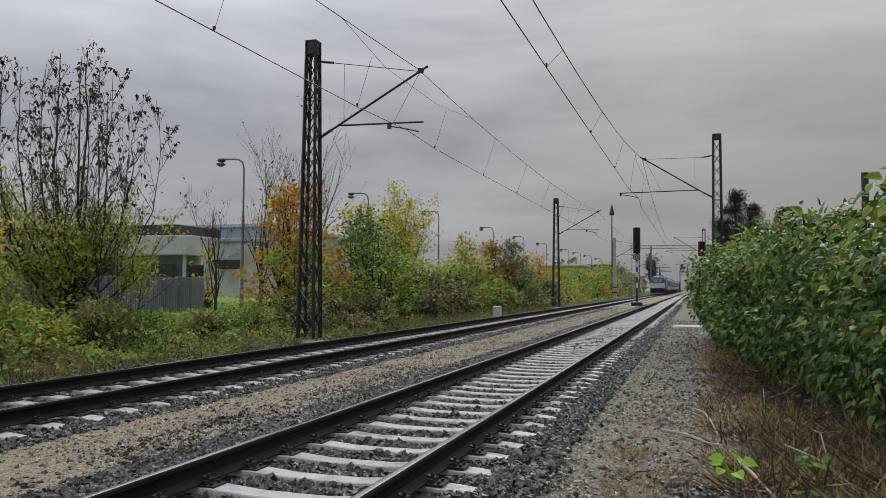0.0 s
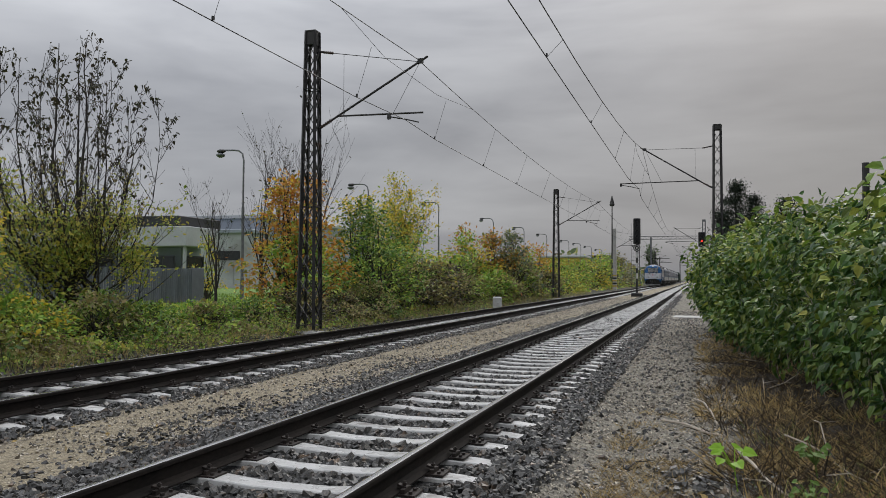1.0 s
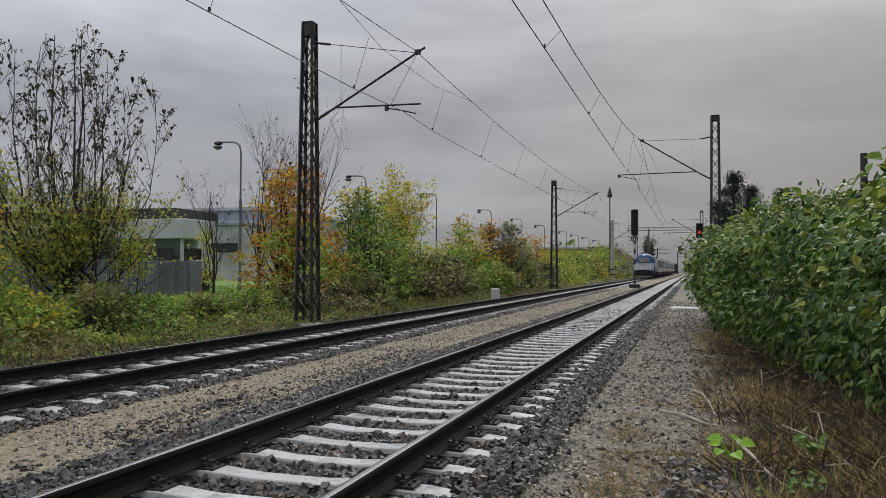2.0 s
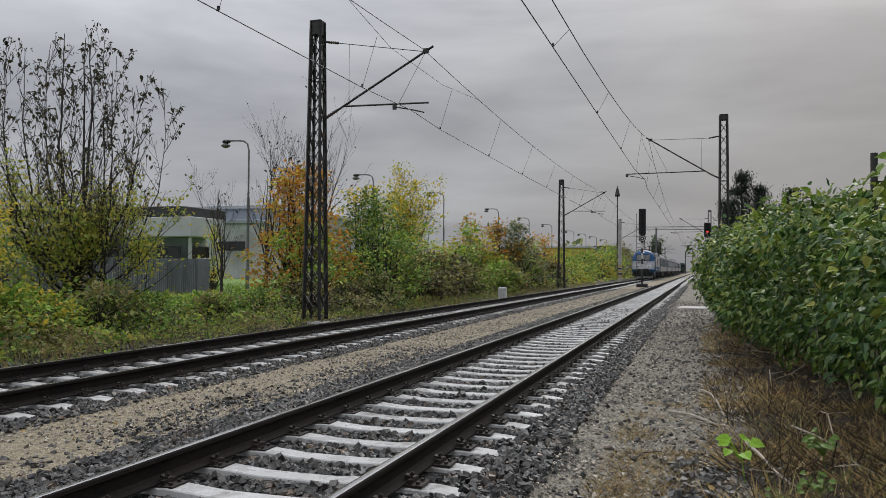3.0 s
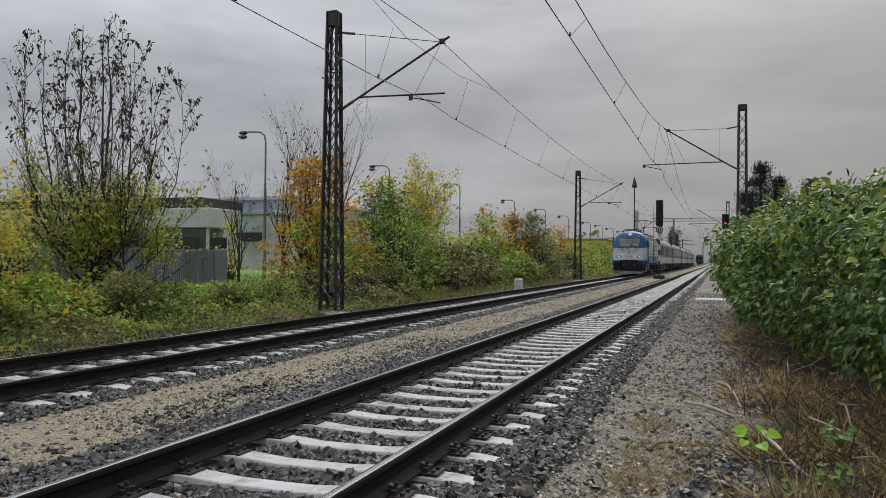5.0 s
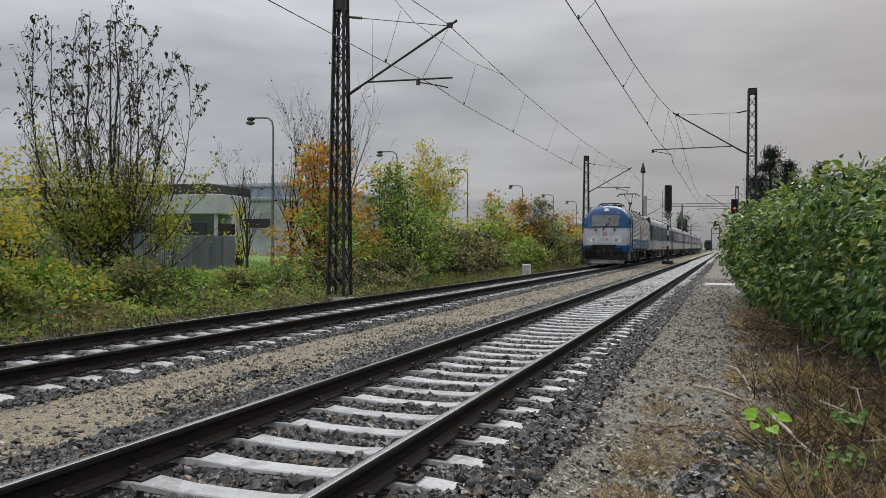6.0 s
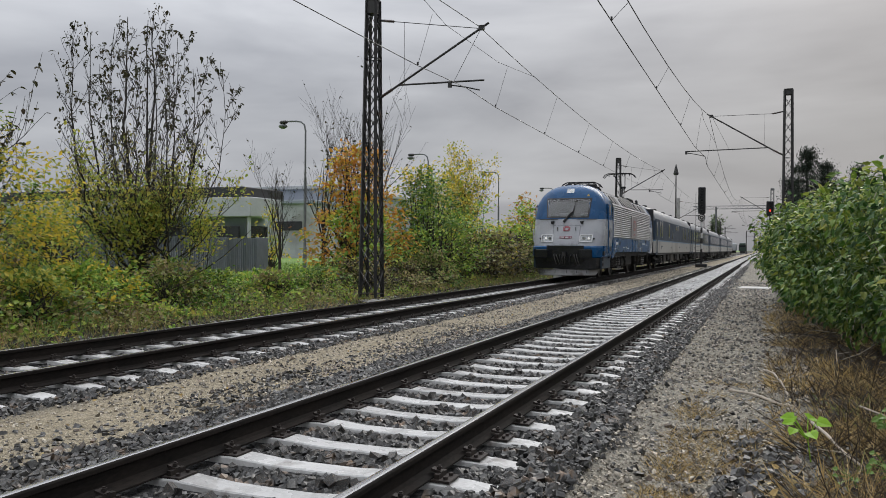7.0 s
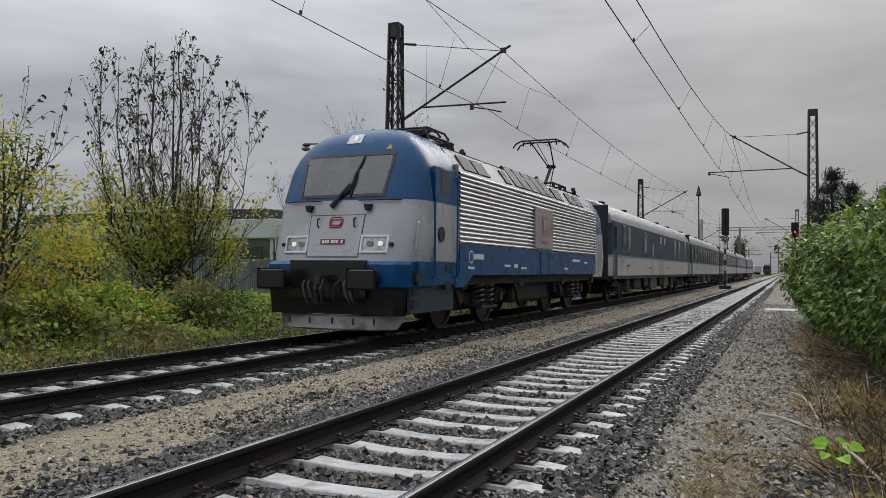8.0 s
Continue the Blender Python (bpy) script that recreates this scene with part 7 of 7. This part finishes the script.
# broad-leaved thicket on the right-hand bank
def thicket():
    t = thing("knotweed_thicket", "dense thicket of broad green leaves overhanging the path", "bush")
    bl = []
    for k in range(22):
        y = 5.8 + k * 1.02
        left = float(np.interp(y, [6, 8, 10, 13, 16, 20, 24, 28], [1.25, 1.02, 0.78, 0.52, 0.28, 0.02, -0.05, 0.05]))
        for j in range(2):
            rx, rz = random.uniform(0.6, 1.2), random.uniform(0.5, 0.9)
            bl.append(((left + rx + random.uniform(-0.05, 0.2), y + random.uniform(-0.4, 0.4), (0.90, 1.52)[j] + random.uniform(-0.15, 0.15)), (rx, random.uniform(0.7, 1.0), rz)))
        if y > 14:
            bl.append(((left + 1.0 + random.uniform(-0.1, 0.3), y + random.uniform(-0.3, 0.3), 0.42), (random.uniform(0.6, 0.9), 0.7, 0.5)))
        for j in range(3):
            q = random.uniform(0.25, 0.45)
            bl.append(((left + random.uniform(0.0, 0.8), y + random.uniform(-0.6, 0.6), random.uniform(0.6, 1.95)), (q, q, q * 0.8)))
        bl.append(((left + 2.5 + random.uniform(-0.2, 0.3), y, 1.76 + random.uniform(-0.2, 0.12)), (1.2, 1.0, 0.9)))
        if y < 14.5:
            bl.append(((left + 0.72 + random.uniform(-0.1, 0.2), y, 0.42 + random.uniform(-0.12, 0.1)), (random.uniform(0.45, 0.7), 0.6, 0.45)))
            bl.append(((left + 1.5 + random.uniform(-0.1, 0.2), y, 0.30 + random.uniform(-0.12, 0.1)), (random.uniform(0.5, 0.8), 0.6, 0.5)))
    p, d = blob_points(bl, 62000, 0.40, 0.45, 2.1, -0.05)
    near = p[:, 1] < 13
    # young marks upper leaves: yellower, and painted lighter as if lit from above
    patch = np.array([noise.noise(tuple(q * 0.9)) for q in p])
    young = RNG.random(len(p)) < np.clip((p[:, 2] - 0.75) / 1.5, 0, 1) * 0.52 + patch * 0.5
    for sel, size in ((near, 0.092), (~near, 0.104)):
        for kind, m in ((young, LEAF_TOP_LIT), (~young, LEAF_KNOT)):
            k = sel & kind
            leaves("foliage", p[k], d[k] + np.array([-0.3, -0.4, 0]), size, m, t, 0.6, HEART_V, 1.1, 0.76)
    top = p[p[:, 2] > 1.95]
    k = RNG.choice(len(top), min(len(top), 260), replace=False)
    b, tp = Build(), []
    for q in top[k]:
        a = Vector(q) - Vector((0, 0, 0.2))
        e = a + Vector((random.uniform(-0.2, 0.15), random.uniform(-0.2, 0.2), random.uniform(0.12, 0.36)))
        b.tube([a, e], [0.006, 0.003], 3)
        for u in (0.6, 0.8, 1.0):
            tp.append(tuple(a.lerp(e, u)))
    for i in range(90):
        y = random.uniform(6, 27)
        left = float(np.interp(y, [6, 8, 10, 13, 16, 20, 24, 28], [1.25, 1.02, 0.78, 0.52, 0.28, 0.02, -0.05, 0.05]))
        p0 = Vector((left + random.uniform(0.7, 1.8), y, -0.25))
        e = p0 + Vector((random.uniform(-0.7, 0.2), random.uniform(-0.6, 0.6), random.uniform(0.9, 2.1)))
        b.tube([p0, p0.lerp(e, 0.5) + Vector((0.1, 0, 0.15)), e], [0.008, 0.006, 0.004], 4)
    tagged(b.ob("stem_tangle", BARK_PALE, t), kind="stuff")
    tp = np.array(tp)
    leaves("foliage", tp, np.tile([(-0.4, -0.3, 0.2)], (len(tp), 1)), 0.085, LEAF_KNOT, t, 0.6, HEART_V, 0.9, 0.85)


thicket()


# grass and straw
def blades(name, n, x0, x1, y0, y1, h0, h1, width, material, label, cat="grass", lean=0.5, clump=None, zoff=0.0, flat=0.0):
    x, y = RNG.uniform(x0, x1, n), y0 + (y1 - y0) * RNG.random(n) ** 1.4
    if clump is not None:
        val = np.array([noise.noise((a * clump[0], b * clump[0], 3.3)) for a, b in zip(x, y)])
        m = val > clump[1]
        x, y = x[m], y[m]
    n = len(x)
    d = np.stack([RNG.normal(0, lean, n), RNG.normal(0, lean, n), np.ones(n) * (1 - flat) + 0.05], 1)
    up = np.stack([RNG.normal(0, 1, n), RNG.normal(0, 1, n), np.zeros(n) + 0.2], 1)
    h = RNG.uniform(h0, h1, n)
    w = width * RNG.uniform(0.7, 1.4, n)
    o = scatter(name, BLADE_V, BLADE_F, np.stack([x, y, ground_z(x, y) - 0.02 + zoff], 1), frames(d, up), np.stack([w, h, h * 0.8], 1), material)
    return tagged(o, label, cat, kind="stuff")


blades("grass", 15000, -13.5, -9.75, 4, 34, 0.12, 0.38, 0.010, GRASS, "rough autumn grass along the far track", clump=(0.9, -0.28))
blades("grass", 5000, -22, -13, 6, 40, 0.2, 0.5, 0.016, GRASS, "tall rough grass on the bank", clump=(0.6, -0.3))
blades("grass", 7000, -14, -9.8, 30, 80, 0.15, 0.40, 0.022, GRASS, "rough autumn grass along the hedge")
blades("lawn", 9000, -46, -22.3, 24, 52, 0.10, 0.22, 0.05, GRASS_GREEN, "fresh green lawn behind the fence", "lawn")
blades("dry_grass", 22000, 0.10, 1.7, 4.0, 22, 0.10, 0.30, 0.010, STRAW, "matted dry straw-coloured grass under the bush", lean=1.3, clump=(1.5, 0.15), flat=0.40)
blades("dry_grass", 5000, 0.05, 1.2, 4.0, 12, 0.12, 0.30, 0.007, STRAW, "tufts of upright dry grass at the path's edge", lean=0.55, clump=(2.6, 0.28))
blades("brown_stalks", 5000, 0.2, 1.9, 4.0, 16, 0.15, 0.50, 0.008, DEAD, "dark dead stalks and runners under the bush", "dead stalks", lean=1.2, clump=(1.7, -0.1), flat=0.3)
blades("dry_grass", 9000, -0.75, -0.05, 4.6, 9.5, 0.05, 0.15, 0.006, STRAW, "thin dry grass patches on the path", lean=1.2, clump=(1.5, 0.0), flat=0.5)
blades("green_weeds", 1500, 0.4, 1.6, 4.2, 9, 0.08, 0.22, 0.012, GRASS, "green weeds among dry grass", lean=0.8, clump=(1.8, 0.12))


def litter():
    n = 1300
    x, y = RNG.uniform(0.0, 1.7, n), 4 + 20 * RNG.random(n) ** 1.3
    p = np.stack([x, y, ground_z(x, y) + 0.012], 1)
    o = leaves("fallen_leaves", p, np.stack([RNG.normal(size=n), RNG.normal(size=n), np.zeros(n)], 1), 0.07, STRAW, None, 0.0)
    tagged(o, "scattered dry fallen leaves", "fallen leaves")
    n = 400
    x, y = RNG.uniform(-6.2, -4.0, n), RNG.uniform(4, 26, n)
    p = np.stack([x, y, ground_z(x, y) + 0.012], 1)
    o = leaves("fallen_leaves", p, np.stack([RNG.normal(size=n), RNG.normal(size=n), np.zeros(n)], 1), 0.05, STRAW, None, 0.0)
    tagged(o, "fallen leaves on the sandy strip", "fallen leaves")


litter()


def stick(label, pts, r, material):
    t = thing("fallen_twig", label, "twig", group="fallen twigs")
    pts = [Vector((x, y, float(ground_z(np.array(x), np.array(y))) + 0.035 + z)) for x, y, z in pts]
    Build().tube(pts, [r, r * 0.95, r * 0.8, r * 0.6][:len(pts)] + [r * 0.5] * max(0, len(pts) - 4), 6).ob("stem", material, t)
    q, d = pts[len(pts) // 2], pts[-1] - pts[-2]
    Build().tube([q, q + Vector((d.y, -d.x, 0.05)).normalized() * 0.16], [r * 0.6, r * 0.25], 5).ob("side_twig", material, t)


stick("long pale twig lying across the path", [(-0.34, 8.9, 0), (-0.10, 8.62, 0.02), (0.12, 8.22, 0.01), (0.27, 8.0, 0.02)], 0.014, BARK_PALE)
stick("crooked pale twig on the straw", [(0.02, 10.2, 0.05), (0.10, 9.9, 0.06), (0.17, 9.3, 0.05), (0.22, 8.75, 0.0)], 0.012, BARK_PALE)
stick("pale twig among the weeds", [(0.34, 6.9, 0.10), (0.42, 6.5, 0.09), (0.50, 6.1, 0.05), (0.62, 5.7, 0.02)], 0.012, BARK_PALE)
stick("thin dry stalk under the bush", [(0.75, 7.6, 0.10), (0.9, 7.3, 0.08), (1.05, 7.05, 0.02)], 0.008, BARK_PALE)
stick("short dry stick on the gravel", [(-0.52, 6.5, 0), (-0.46, 6.75, 0.01)], 0.008, BARK)
for k in range(34):
    x, y = random.uniform(0.3, 1.6), random.uniform(5, 20)
    a, L = random.uniform(0, 6.28), random.uniform(0.25, 0.9)
    stick("dry brown stalk under the bush", [(x, y, 0.02), (x + math.cos(a) * L * 0.5, y + math.sin(a) * L * 0.5, random.uniform(0.05, 0.25)), (x + math.cos(a) * L, y + math.sin(a) * L, random.uniform(0.02, 0.3))], random.uniform(0.003, 0.007), BARK if k % 3 else BARK_PALE)


def sprout(name, label, x, y, n, size, z, material, parts=True):
    t = thing(name, label, "plant")
    for i in range(n):
        a = 6.28 * i / n + random.uniform(-0.4, 0.4)
        r = random.uniform(0.03, 0.10)
        p = Vector((x + math.cos(a) * r, y + math.sin(a) * r, z + random.uniform(-0.04, 0.07)))
        Build().tube([(x + 0.05, y, -0.26), (x + 0.03, y, z * 0.4 - 0.1), p], [0.005, 0.004, 0.003], 4).ob("stalk", material, t)
        s = size * random.uniform(0.8, 1.2)
        d = np.array([[math.cos(a) * 0.9, math.sin(a) * 0.9 - 0.3, random.uniform(-0.4, 0.1)]])
        up = np.array([[random.gauss(0, 0.25), -0.75, 0.8]])
        o = scatter("leaf", HEART_V, LEAF_F, np.array([tuple(p)]), frames(d, up), np.array([[s * 1.1, s, s]]), material, t)


sprout("seedling", "bright fresh green seedling on the gravel", 0.24, 6.05, 7, 0.088, -0.02, SPROUT)
sprout("weed", "dark green broad-leaved weed in dry grass", 0.80, 6.3, 18, 0.055, 0.02, LEAF_DEEP)
sprout("weed", "dark green broad-leaved weed in dry grass", 0.68, 5.5, 14, 0.045, -0.10, LEAF_DEEP)
sprout("weed", "small green weed at the gravel's edge", 0.46, 5.35, 6, 0.035, -0.16, LEAF_DEEP)


def train_y(t):
    return 12.05 + 19.45 * (8.0 - t)


def motions():
    stops = [k * 0.5 for k in range(17)]
    walk(LOCO, [(t, pose(FAR_X, train_y(t), 0)) for t in stops])
    for c, back in zip(COACHES, COACH_AT):
        walk(c, [(t, pose(FAR_X, train_y(t) + back, 0)) for t in stops])
    for o, y, r in WHEELSETS:
        walk(o, [(k / 30, pose(0, y, r, math.degrees((train_y(0) - train_y(k / 30)) / r))) for k in range(241)])


motions()
